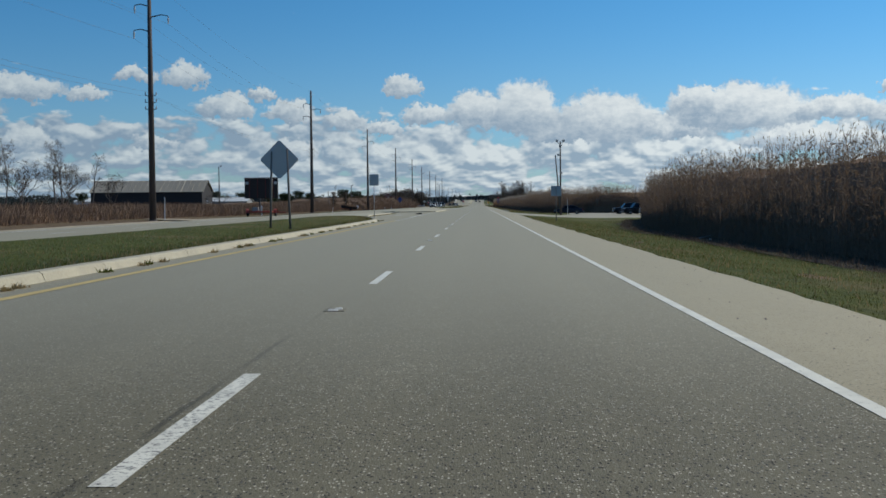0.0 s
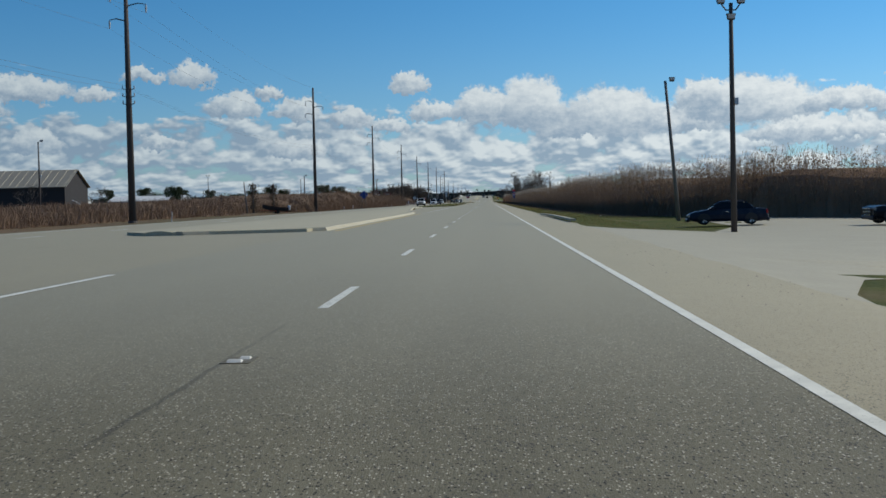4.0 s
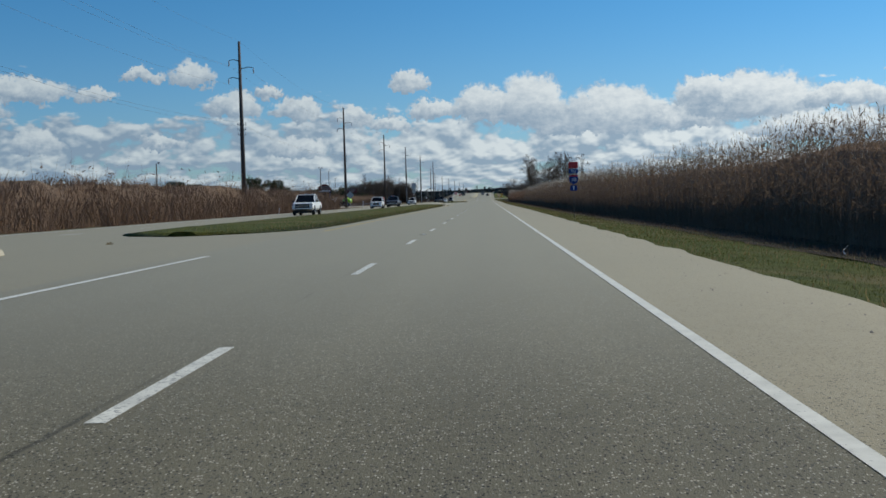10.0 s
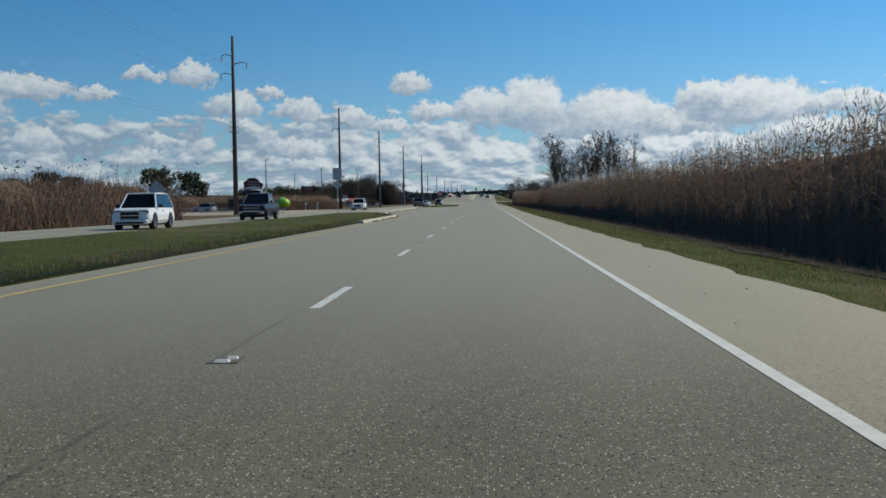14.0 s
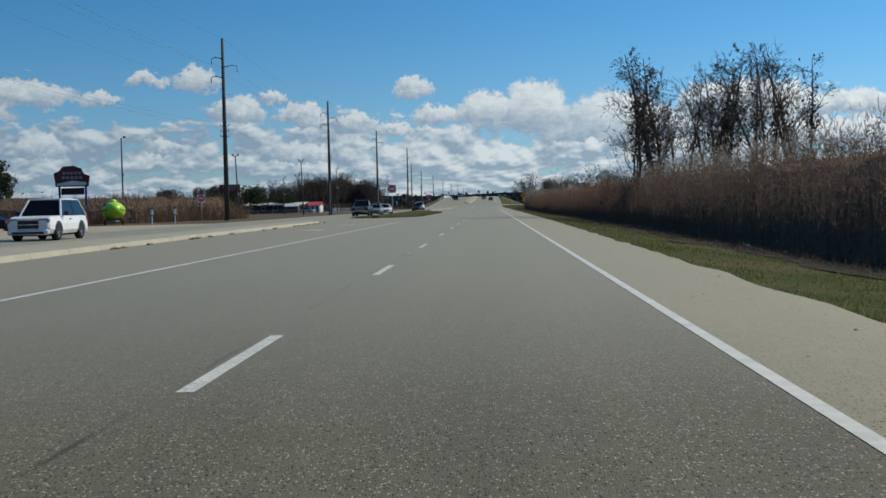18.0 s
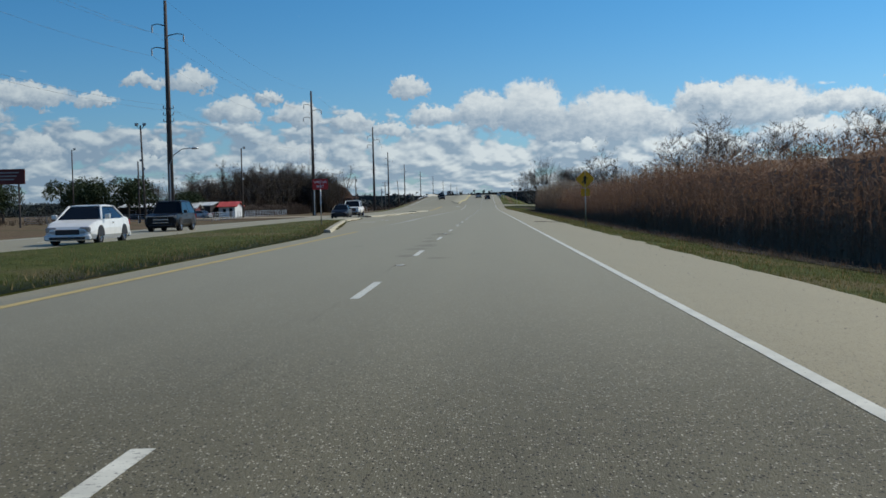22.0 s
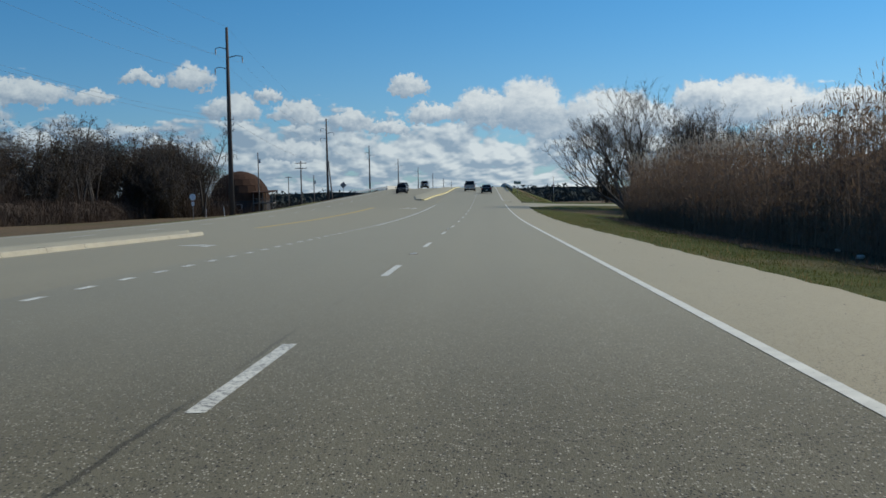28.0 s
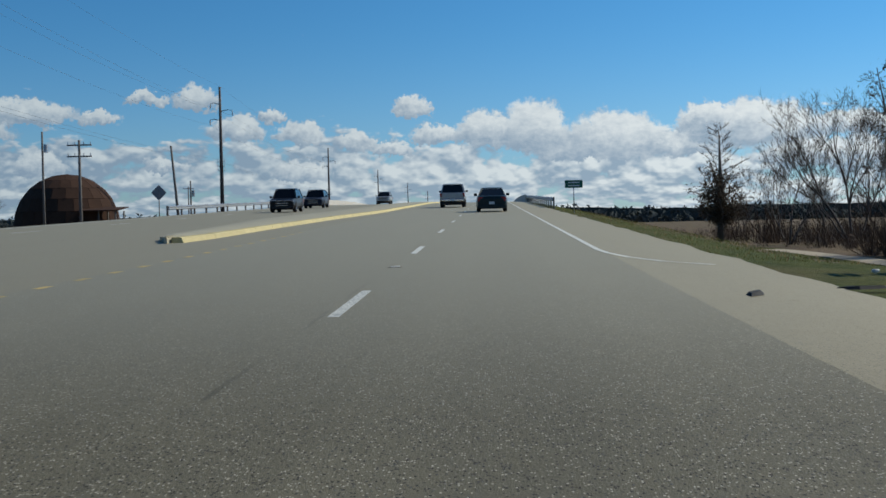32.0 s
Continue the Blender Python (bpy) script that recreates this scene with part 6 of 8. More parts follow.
def vehicle(kind, paint_name, label, x, y, facing_us=False, group="", z=None):
    """A road vehicle standing on its wheels; +y is its front."""
    L, Wd, st, cab, wr, axles = KINDS[kind]
    P = M[paint_name]
    base = rise(y) + 0.021 if z is None else z
    slope = math.degrees(math.atan2(rise(y + 2) - rise(y - 2), 4)) if z is None else 0
    ob = thing({"sedan": "sedan_car", "suv": "suv_car", "pickup": "pickup_truck"}[kind], label, "truck" if kind == "pickup" else "car",
               pose(x, y, base) @ pose(0, 0, 0, slope) @ (pose(0, 0, 0, 0, 0, 180) if facing_us is True else pose(0, 0, 0, 0, 0, facing_us or 0)), group)
    body = part("body", Shape().loft([ring8(*s) for s in st]), P, ob, smooth=False)
    yf, rf, rr, yr, zb, zr, wb, wt = cab
    # cabin: painted roof and pillars round the glass
    roof = Shape()
    roof.loft([[(-wt, rf, zr - .05), (wt, rf, zr - .05), (wt * .9, rf, zr - .01), (-wt * .9, rf, zr - .01)], [(-wt - .02, (rf + rr) / 2, zr - .05), (wt + .02, (rf + rr) / 2, zr - .05), (wt * .9, (rf + rr) / 2, zr + .02), (-wt * .9, (rf + rr) / 2, zr + .02)], [(-wt, rr, zr - .06), (wt, rr, zr - .06), (wt * .9, rr, zr - .01), (-wt * .9, rr, zr - .01)]])
    part("roof", roof, P, ob)
    for sx in (-1, 1):
        for (ya, yb, nm) in ((yf, rf, "front_pillar"), (yr, rr, "rear_pillar")):
            part(nm, Shape().tube([(sx * wb, ya, zb - .04), (sx * wt * .98, yb, zr - .04)], .045, 6), P, ob)
    core = Shape().loft([[(-wb + .06, yr + .08, zb - .05), (wb - .06, yr + .08, zb - .05), (wb - .06, yf - .1, zb - .05), (-wb + .06, yf - .1, zb - .05)], [(-wt + .05, rr + .05, zr - .07), (wt - .05, rr + .05, zr - .07), (wt - .05, rf - .07, zr - .07), (-wt + .05, rf - .07, zr - .07)]])
    part("cabin", core, M["plastic"], ob)

    def glass(nm, pts, nrm):
        part(nm, Shape().slab(pts, .012, nrm), M["autoglass"], ob)
    glass("windscreen", [(-wb + .05, yf - .03, zb), (wb - .05, yf - .03, zb), (wt - .04, rf + .02, zr - .07), (-wt + .04, rf + .02, zr - .07)], (0, .6, .5))
    glass("rear_window", [(-wb + .08, yr + .02, zb + .04), (wb - .08, yr + .02, zb + .04), (wt - .06, rr - .03, zr - .09), (-wt + .06, rr - .03, zr - .09)], (0, -.8, .3))
    for sx in (-1, 1):
        ym = (rf + rr) / 2
        for a0, a1, b0, b1 in ((yf - .12, ym + .03, rf - .02, ym + .03), (ym - .03, yr + .12, ym - .03, rr + .04)):
            glass("side_window", [(sx * (wb - .015), a0, zb + .01), (sx * (wb - .015), a1, zb + .01), (sx * (wt + .0), b1, zr - .09), (sx * (wt + .0), b0, zr - .09)], (sx, 0, .2))
        mir = part("mirror", Shape().box((min(sx * (wb + .06), sx * (wb + .26)), yf - .32, zb + .02), (max(sx * (wb + .06), sx * (wb + .26)), yf - .2, zb + .19), .025), P if kind == "sedan" else M["plastic"], ob)
        part("door_handle", Shape().box((min(sx * Wd * .495, sx * Wd * .515), -.05, zb - .16), (max(sx * Wd * .495, sx * Wd * .515), .15, zb - .12), .008), M["chrome"], ob)
        zh = st[-2][2] - .06
        part("headlight", Shape().box((min(sx * (.42 if kind != "pickup" else .64), sx * st[-2][3] * .99), L / 2 - .16, zh - .14), (max(sx * (.42 if kind != "pickup" else .64), sx * st[-2][3] * .99), L / 2 - .03, zh + .04), .03), M["lens_white"], ob, "clear headlight")
        zt = st[1][2] - .1
        hw = .22 if kind == "sedan" else .32
        part("tail_light", Shape().box((min(sx * st[1][3] * .66, sx * st[1][3] * 1.005), -L / 2 + .02, zt - hw * .8), (max(sx * st[1][3] * .66, sx * st[1][3] * 1.005) if kind == "sedan" else max(sx * st[1][3] * .8, sx * st[1][3] * 1.005), -L / 2 + .14, zt + .06), .02), M["lens_red"], ob, "red tail light")
    z0 = st[0][1]
    part("rear_bumper", Shape().box((-Wd * .46, -L / 2 - .06, z0 - .14), (Wd * .46, -L / 2 + .12, z0 + .1), .05), M["chrome"] if kind == "pickup" else P, ob, "chrome bumper" if kind == "pickup" else "")
    part("front_bumper", Shape().box((-Wd * .46, L / 2 - .14, z0 - .16), (Wd * .46, L / 2 + .06, z0 + .06), .05), M["chrome"] if kind == "pickup" else P, ob)
    part("air_intake", Shape().box((-Wd * .36, L / 2 - .1, z0 - .12), (Wd * .36, L / 2 + .075, z0 - .02), .02), M["plastic"], ob, "dark lower air intake")
    part("grille", Shape().box((-.44 if kind != "pickup" else -.66, L / 2 - .08, st[-1][1] + .04), (.44 if kind != "pickup" else .66, L / 2 + .03, st[-1][2] + (.04 if kind != "sedan" else .02)), .02), M["plastic"], ob, "black grille")
    if kind != "sedan":
        gw = .62 if kind == "pickup" else .46
        for gz in (st[-1][1] + .07, (st[-1][1] + st[-1][2]) / 2 + .05, st[-1][2] + .04):
            part("grille_bar", Shape().box((-gw, L / 2 + .02, gz - .022), (gw, L / 2 + .05, gz + .022), .008), M["chrome"], ob, "chrome grille bar")
    part("rear_plate", Shape().box((-.16, -L / 2 - .075, z0 + .12 if kind != "pickup" else z0 - .06), (.16, -L / 2 - .055, z0 + .28 if kind != "pickup" else z0 + .08), .004), M["plate"], ob, "blank licence plate")
    part("underside", Shape().box((-Wd * .4, -L / 2 + .4, .2), (Wd * .4, L / 2 - .4, st[3][1] + .1)), M["plastic"], ob)
    if kind == "pickup":
        # flat black sheet stands in for the shade of the hollow bed
        bed = Shape().box((-Wd * .42, -2.72, 1.18), (Wd * .42, -1.28, 1.235), .01)
        part("bed_cover", bed, M["plastic"], ob, "black sheet standing for the shade in the open bed")
        part("tailgate", Shape().box((-Wd * .4, -L / 2 - .015, .74), (Wd * .4, -L / 2 + .05, 1.17), .02), P, ob)
    key = (wr,)
    if key not in _wheels:
        _wheels[key] = wheel_meshes(wr, .22 if kind == "sedan" else .26)
    ty, ri, bk = _wheels[key]
    for ay in axles:
        for sx in (-1, 1):
            wh = part("wheel", bk, None, ob)
            wh.location = (sx * (Wd / 2 - .12), ay, wr)
            part("tyre", ty, None, wh)
            part("rim", ri, None, wh)
            n = 16
            arch = Shape().loft([[(sx * (Wd / 2 - .16), ay + wr * 1.16 * math.cos(math.pi * j / n), wr + wr * 1.16 * math.sin(math.pi * j / n)) for j in range(n + 1)], [(sx * (Wd / 2 + .006), ay + wr * 1.16 * math.cos(math.pi * j / n), wr + wr * 1.16 * math.sin(math.pi * j / n)) for j in range(n + 1)]], True, True)
            part("wheel_arch", arch, M["plastic"], ob)
    return ob


ONC = "oncoming traffic"
vehicle("sedan", "green_car", "dark green sedan seen from behind in the near lane", 1.65, 1091)
vehicle("pickup", "silver_paint", "silver pickup truck with a chrome rear bumper", -1.5, 1117)
vehicle("pickup", "white_car", "white pickup truck in the opposite lanes", -15.0, 428, True, ONC)
vehicle("suv", "white_car", "older white off-road car in the opposite lanes", -15.2, 502, True, ONC)
vehicle("pickup", "navy_car", "dark blue pickup truck with chrome bumper, oncoming", -15.0, 531, True, ONC)
vehicle("suv", "white_car", "white off-road car with black grille, oncoming", -17.4, 622, True, ONC)
vehicle("pickup", "navy_car", "dark blue pickup truck beside the grass median", -13.6, 714, True, ONC)
vehicle("sedan", "silver_paint", "silver sedan in the opposite lanes", -13.4, 728, True, ONC)
vehicle("sedan", "white_car", "pale silver sedan following in the opposite lanes", -13.4, 742, True, ONC)
vehicle("suv", "black_car", "black off-road car in the opposite lanes", -17.2, 768, True, ONC)
vehicle("sedan", "black_car", "black sedan with its lights toward the camera", -14.0, 825, True, ONC)
vehicle("pickup", "white_car", "white pickup truck following a black sedan", -14.2, 838, True, ONC)
vehicle("suv", "black_car", "black off-road car coming down the bridge ramp", -13.9, 1108, True, ONC)
vehicle("suv", "navy_car", "dark off-road car further up the ramp", -15.4, 1134, True, ONC)
vehicle("pickup", "silver_paint", "pale pickup truck near the top of the ramp", -14.2, 1196, True, ONC)
LOT = "cars parked against the reeds"
for i, (kind, col, lab, x, y, a) in enumerate((
        ("sedan", "navy_car", "dark blue car parked against the reeds", 16.4, 200, 84), ("suv", "black_car", "dark off-road car parked on the gravel lot", 25.5, 194.5, 95),
        ("sedan", "black_car", "black car parked on the gravel lot", 29.8, 198, 80), ("suv", "black_car", "black van-like car parked on the gravel lot", 26.2, 188, 100),
        ("suv", "silver_paint", "silver off-road car parked on the gravel lot", 28.4, 184, 75), ("suv", "white_car", "white off-road car parked on the gravel lot", 30.2, 179.5, 78),
        ("sedan", "navy_car", "dark car parked at the lot's end", 35.5, 190, 88))):
    vehicle(kind, col, lab, x, y, a, LOT, -0.655)

# ---------------------------------------------------------------- signs


def text_mesh(body, size):
    """Lettering as flat mesh, in the built-in font, standing upright in the xz plane and read from -y."""
    cu = bpy.data.curves.new("lettering", "FONT")
    cu.body, cu.size, cu.align_x, cu.align_y, cu.extrude = body, size, "CENTER", "CENTER", 0.002
    tmp = bpy.data.objects.new("lettering", cu)
    me = bpy.data.meshes.new_from_object(tmp)
    bpy.data.objects.remove(tmp)
    me.transform(pose(0, 0, 0, 90))
    return me


def panel(poly, y=0.0, t=0.012):
    """A sign sheet from (x, z) points, facing -y."""
    return Shape().slab([(x, y, z) for x, z in poly], t, (0, 1, 0))


def rect(w, h, z=0.0, x=0.0, c=0.04):
    return [(x - w / 2 + c, z - h / 2), (x + w / 2 - c, z - h / 2), (x + w / 2, z - h / 2 + c), (x + w / 2, z + h / 2 - c), (x + w / 2 - c, z + h / 2), (x - w / 2 + c, z + h / 2), (x - w / 2, z + h / 2 - c), (x - w / 2, z - h / 2 + c)]


def diamond(s, z=0.0):
    d, c = s * math.sqrt(.5), .05
    return [(-c, z - d + c), (c, z - d + c), (d - c, z - c), (d - c, z + c), (c, z + d - c), (-c, z + d - c), (-d + c, z + c), (-d + c, z - c)]


def disc(r, z, n=28):
    return [(r * math.cos(2 * math.pi * i / n), z + r * math.sin(2 * math.pi * i / n)) for i in range(n)]


def sign_post(ob, top, x=0.0, mat="steel", r=0.035, lean=0.0):
    return part("post", Shape().tube([(x - lean * top, .03, -.2), (x, .03, top)], r, 8), M[mat], ob, smooth=True)


def on_ground(x, y):
    return terrain(x, y) + (0.17 if -13.6 < x < -5 else 0.0)


def road_sign(label, x, y, group="road signs", turn=0.0, base=None):
    return thing("road_sign", label, "road sign", pose(x, y, on_ground(x, y) if base is None else base, 0, 0, turn), group)


ob = road_sign("grey back of a large diamond warning sign on two posts", -7.0, 51)
part("sheet", panel(diamond(1.2, 3.0)), M["aluminium"], ob)
sign_post(ob, 3.35, -.33, "greypole", .05, .03)
sign_post(ob, 3.45, .33, "greypole", .05, -.03)
ob = road_sign("grey back of a rectangular sign on one post", -7.05, 97.5, base=0.02)
part("sheet", panel(rect(.76, .92, 3.15)), M["aluminium"], ob)
part("brace", Shape().box((-.3, .012, 3.1), (.3, .04, 3.15)), M["steel"], ob)
sign_post(ob, 3.5)
ob = road_sign("plain grey square sign on a steel post", 7.9, 99.7)
part("sheet", panel(rect(.86, .86, 2.55)), M["aluminium"], ob)
sign_post(ob, 2.9, 0, "greypole", .04)


def flood_pole(label, x, y, h, lamps=2, lean=(0, 0), mat="pole", box=True, base=None):
    """A yard pole with floodlights on a short crossarm."""
    ob = thing("lamp_post", label, "lamp post", pose(x, y, terrain(x, y) if base is None else base), "floodlight poles")
    top = (lean[0], lean[1], h)
    part("pole", Shape().tube([(0, 0, -.3), (lean[0] * .5, lean[1] * .5, h * .5), top], [.16, .13, .1], 8), M[mat], ob, smooth=True)
    if lamps > 1:
        part("crossarm", Shape().tube([(top[0] - .5, top[1], h), (top[0] - .25, top[1], h - .35), (top[0] + .25, top[1], h - .35), (top[0] + .5, top[1], h)], .04, 6), M["darksteel"], ob)
    for i in range(lamps):
        sx = (-1, 1, 0)[i] if lamps > 1 else 1
        c = (top[0] + sx * .5, top[1], h + .05 if i < 2 else h - .75)
        head = part("lamp_head", Shape().loft([[(c[0] - .16, c[1] - .1, c[2] - .12), (c[0] + .16, c[1] - .1, c[2] - .12), (c[0] + .16, c[1] + .12, c[2] - .06), (c[0] - .16, c[1] + .12, c[2] - .06)], [(c[0] - .22, c[1] - .2, c[2] + .2), (c[0] + .22, c[1] - .2, c[2] + .2), (c[0] + .22, c[1] + .14, c[2] + .24), (c[0] - .22, c[1] + .14, c[2] + .24)]]), M["darksteel"], ob, "dark floodlight head")
        part("lens", Shape().slab([(c[0] - .17, c[1] - .21, c[2] - .05), (c[0] + .17, c[1] - .21, c[2] - .05), (c[0] + .19, c[1] - .24, c[2] + .17), (c[0] - .19, c[1] - .24, c[2] + .17)], .01, (0, 1, 0)), M["glasswhite"], head)
    if box:
        part("junction_box", Shape().box((lean[0] * .6 + .1, -.12, h * .55), (lean[0] * .6 + .3, .12, h * .55 + .35), .02), M["steel"], ob)
    return ob


flood_pole("dark pole with three floodlights beside the gravel lot", 14.2, 187, 11.3, 3, (-.05, 0), base=-.55)
ob = flood_pole("leaning wooden pole with a single floodlight", 16.2, 217, 10.5, 1, (-.9, 0), "greypole", False, -.7)

ob = road_sign("interstate route signs stacked on one post", 7.7, 394.2, base=terrain(7.7, 394.2) - .5)
part("red_plate", panel(rect(.6, .42, 4.0)), M["sign_red"], ob, "plain red plate")
pl = part("upper_plate", panel(rect(.6, .3, 3.6)), M["sign_blue"], ob, "blue TO plate")
t = part("lettering", text_mesh("TO", .26), M["sign_white"], pl)
t.data.materials.append(M["sign_white"])
t.location = (0, -.004, 3.6)
shield = [(-.24, 2.86), (0, 2.72), (.24, 2.86), (.3, 3.05), (.28, 3.22), (.3, 3.34), (.15, 3.38), (0, 3.35), (-.15, 3.38), (-.3, 3.34), (-.28, 3.22), (-.3, 3.05)]
sh = part("shield", panel(shield), M["sign_blue"], ob, "blue interstate shield")
part("shield_top", panel([(-.285, 3.25), (.285, 3.25), (.29, 3.325), (.14, 3.36), (-.14, 3.36), (-.29, 3.325)], -.005, .004), M["sign_red"], sh)
t = part("lettering", text_mesh("10", .34), M["sign_white"], sh)
t.data.materials.append(M["sign_white"])
t.location = (0, -.006, 3.03)
pl = part("arrow_plate", panel(rect(.47, .36, 2.5)), M["sign_blue"], ob, "blue straight-ahead arrow plate")
part("arrow", Shape().slab([(-.02, -.006, 2.37), (.02, -.006, 2.37), (.02, -.006, 2.54), (.075, -.006, 2.54), (0, -.006, 2.64), (-.075, -.006, 2.54), (-.02, -.006, 2.54)], .005, (0, 1, 0)), M["sign_white"], pl)
sign_post(ob, 4.2, 0, "greypole", .022)

ob = road_sign("dark blue back of a diamond sign on two posts", -22.3, 359)
part("sheet", panel(diamond(1.2, 2.75)), M["sign_blue"], ob)
sign_post(ob, 3.0, -.36, "greypole", .05)
sign_post(ob, 3.0, .36, "greypole", .05)
ob = road_sign("grey back of a diamond sign on one post", -22.9, 532)
part("sheet", panel(diamond(1.0, 2.5)), M["aluminium"], ob)
sign_post(ob, 3.0)
ob = road_sign("grey backs of a rectangular and a diamond sign on one post", -13.2, 563, base=0.03)
part("sheet", panel(rect(.92, 1.2, 4.05)), M["aluminium"], ob)
part("diamond_sheet", panel(diamond(.7, 2.95), -.002), M["aluminium"], ob)
sign_post(ob, 4.6)


def no_entry(x, y, base=None):
    ob = road_sign("square do-not-enter sign with a red disc", x, y, base=base)
    sq = part("sheet", panel(rect(.8, .8, 2.75)), M["sign_white"], ob)
    part("red_disc", panel(disc(.38, 2.75), -.005, .004), M["sign_red"], sq, "red disc")
    part("bar", panel(rect(.56, .11, 2.75, 0, .005), -.0085, .003), M["sign_white"], sq)
    for word, z in (("DO NOT", 2.93), ("ENTER", 2.57)):
        t = part("lettering", text_mesh(word, .13), M["sign_white"], sq)
        t.data.materials.append(M["sign_white"])
        t.location = (0, -.009, z)
    sign_post(ob, 3.1)


no_entry(-7.9, 689)
no_entry(-28.0, 693)
ob = road_sign("yellow diamond warning sign with a smaller plate below", 7.2, 765.4)
dm = part("sheet", panel(diamond(.78, 2.72)), M["sign_yellow"], ob, "yellow diamond")
part("symbol", panel([(-.05, 2.45), (.05, 2.45), (.05, 2.75), (.14, 2.75), (0, 2.95), (-.14, 2.75), (-.05, 2.75)], -.005, .004), M["black"], dm)
part("symbol_branch", panel([(-.22, 2.5), (-.14, 2.5), (-.05, 2.62), (-.05, 2.72)], -.005, .004), M["black"], dm)
part("plate", panel(rect(.5, .42, 1.98)), M["sign_yellow"], ob)
sign_post(ob, 3.2)
ob = road_sign("red wrong-way sign on a thin post", -8.5, 769.9, base=0.1)
sq = part("sheet", panel(rect(.95, .64, 2.5)), M["sign_red"], ob, "red sheet")
for word, z in (("WRONG", 2.63), ("WAY", 2.37)):
    t = part("lettering", text_mesh(word, .2), M["sign_white"], sq)
    t.data.materials.append(M["sign_white"])
    t.location = (0, -.004, z)
sign_post(ob, 2.8)
ob = road_sign("pale round-cornered back of a stop sign", -35, 1036.4)
part("sheet", panel(disc(.42, 2.95, 8)), M["sign_white"], ob)
part("plate", panel(rect(.34, .5, 2.1)), M["sign_white"], ob)
sign_post(ob, 3.3)
ob = road_sign("brownish back of a diamond sign beside the ramp", -25.4, 1114)
part("sheet", panel(diamond(.92, 2.6)), M["clad_grey"], ob)
sign_post(ob, 2.9, 0, "greypole", .04)
ob = road_sign("small green place-name sign on a post", 7.0, 1095.5)
gs = part("sheet", panel(rect(1.15, .5, 1.9)), M["sign_green"], ob)
for k in (.1, -.1):
    part("pale_bar", panel(rect(.75, .07, 1.9 + k, 0, .005), -.005, .004), M["sign_white"], gs)
sign_post(ob, 2.1)

ob = road_sign("stop sign and street plates seen edge-on at the side road", 10.0, 1037.5, turn=90)
part("sheet", panel(disc(.38, 2.2, 8)), M["sign_red"], ob)
part("street_plate", panel(rect(.7, .2, 2.95)), M["sign_green"], ob)
part("street_plate", panel(rect(.7, .2, 3.2), .03), M["sign_green"], ob)
sign_post(ob, 3.3)

# ---------------------------------------------------------------- message trailer
ob = thing("message_trailer", "portable black message board raised on a red trailer", "message board", pose(-21.95, 128.5, 0.0, 0, 0, 0))
pn = part("board", Shape().box((-1.8, -.15, 1.95), (1.8, .15, 4.05), .04), M["clad_dark"], ob, "black display board")
for k in range(4):
    part("rib", Shape().box((-1.3 + k * .87, -.2, 2.0), (-1.24 + k * .87, -.15, 4.0)), M["clad_maroon"], pn)
for sx in (-1, 1):
    part("beacon", Shape().box((sx * 1.55 - .17, -.22, 3.45), (sx * 1.55 + .17, -.15, 3.75), .03), M["glasswhite"], pn, "white corner lamp")
part("hood", Shape().slab([(-1.85, -.2, 4.05), (1.85, -.2, 4.05), (1.85, .3, 4.16), (-1.85, .3, 4.16)], .05, (0, 0, 1)), M["clad_dark"], pn)
part("mast", Shape().tube([(-.2, 0, .4), (-.2, 0, 2.0)], .09, 8), M["darksteel"], ob)
part("deck", Shape().box((-1.3, -.7, .42), (1.3, .7, .6), .04), M["red_iron"], ob, "red trailer deck")
part("battery_box", Shape().box((-.95, -.5, .6), (-.25, .4, .98), .04), M["clad_grey"], ob)
part("drawbar", Shape().tube([(1.2, 0, .5), (2.6, 0, .45)], .06, 6), M["red_iron"], ob)
part("jack", Shape().tube([(0.1, -.6, .1), (0.1, -.6, 1.15)], .06, 8), M["sign_white"], ob, "white jack")
for sx in (-1, 1):
    wh = part("wheel", Shape().tube([(sx * 1.5 - .1, 0, .36), (sx * 1.5 + .1, 0, .36)], [.36, .36], 16), M["rubber"], ob)
    part("mudguard", Shape().loft([[(sx * 1.5 - .16, .46 * math.cos(math.pi * j / 8), .36 + .46 * math.sin(math.pi * j / 8)) for j in range(9)], [(sx * 1.5 + .16, .46 * math.cos(math.pi * j / 8), .36 + .46 * math.sin(math.pi * j / 8)) for j in range(9)]], False), M["red_iron"], ob)


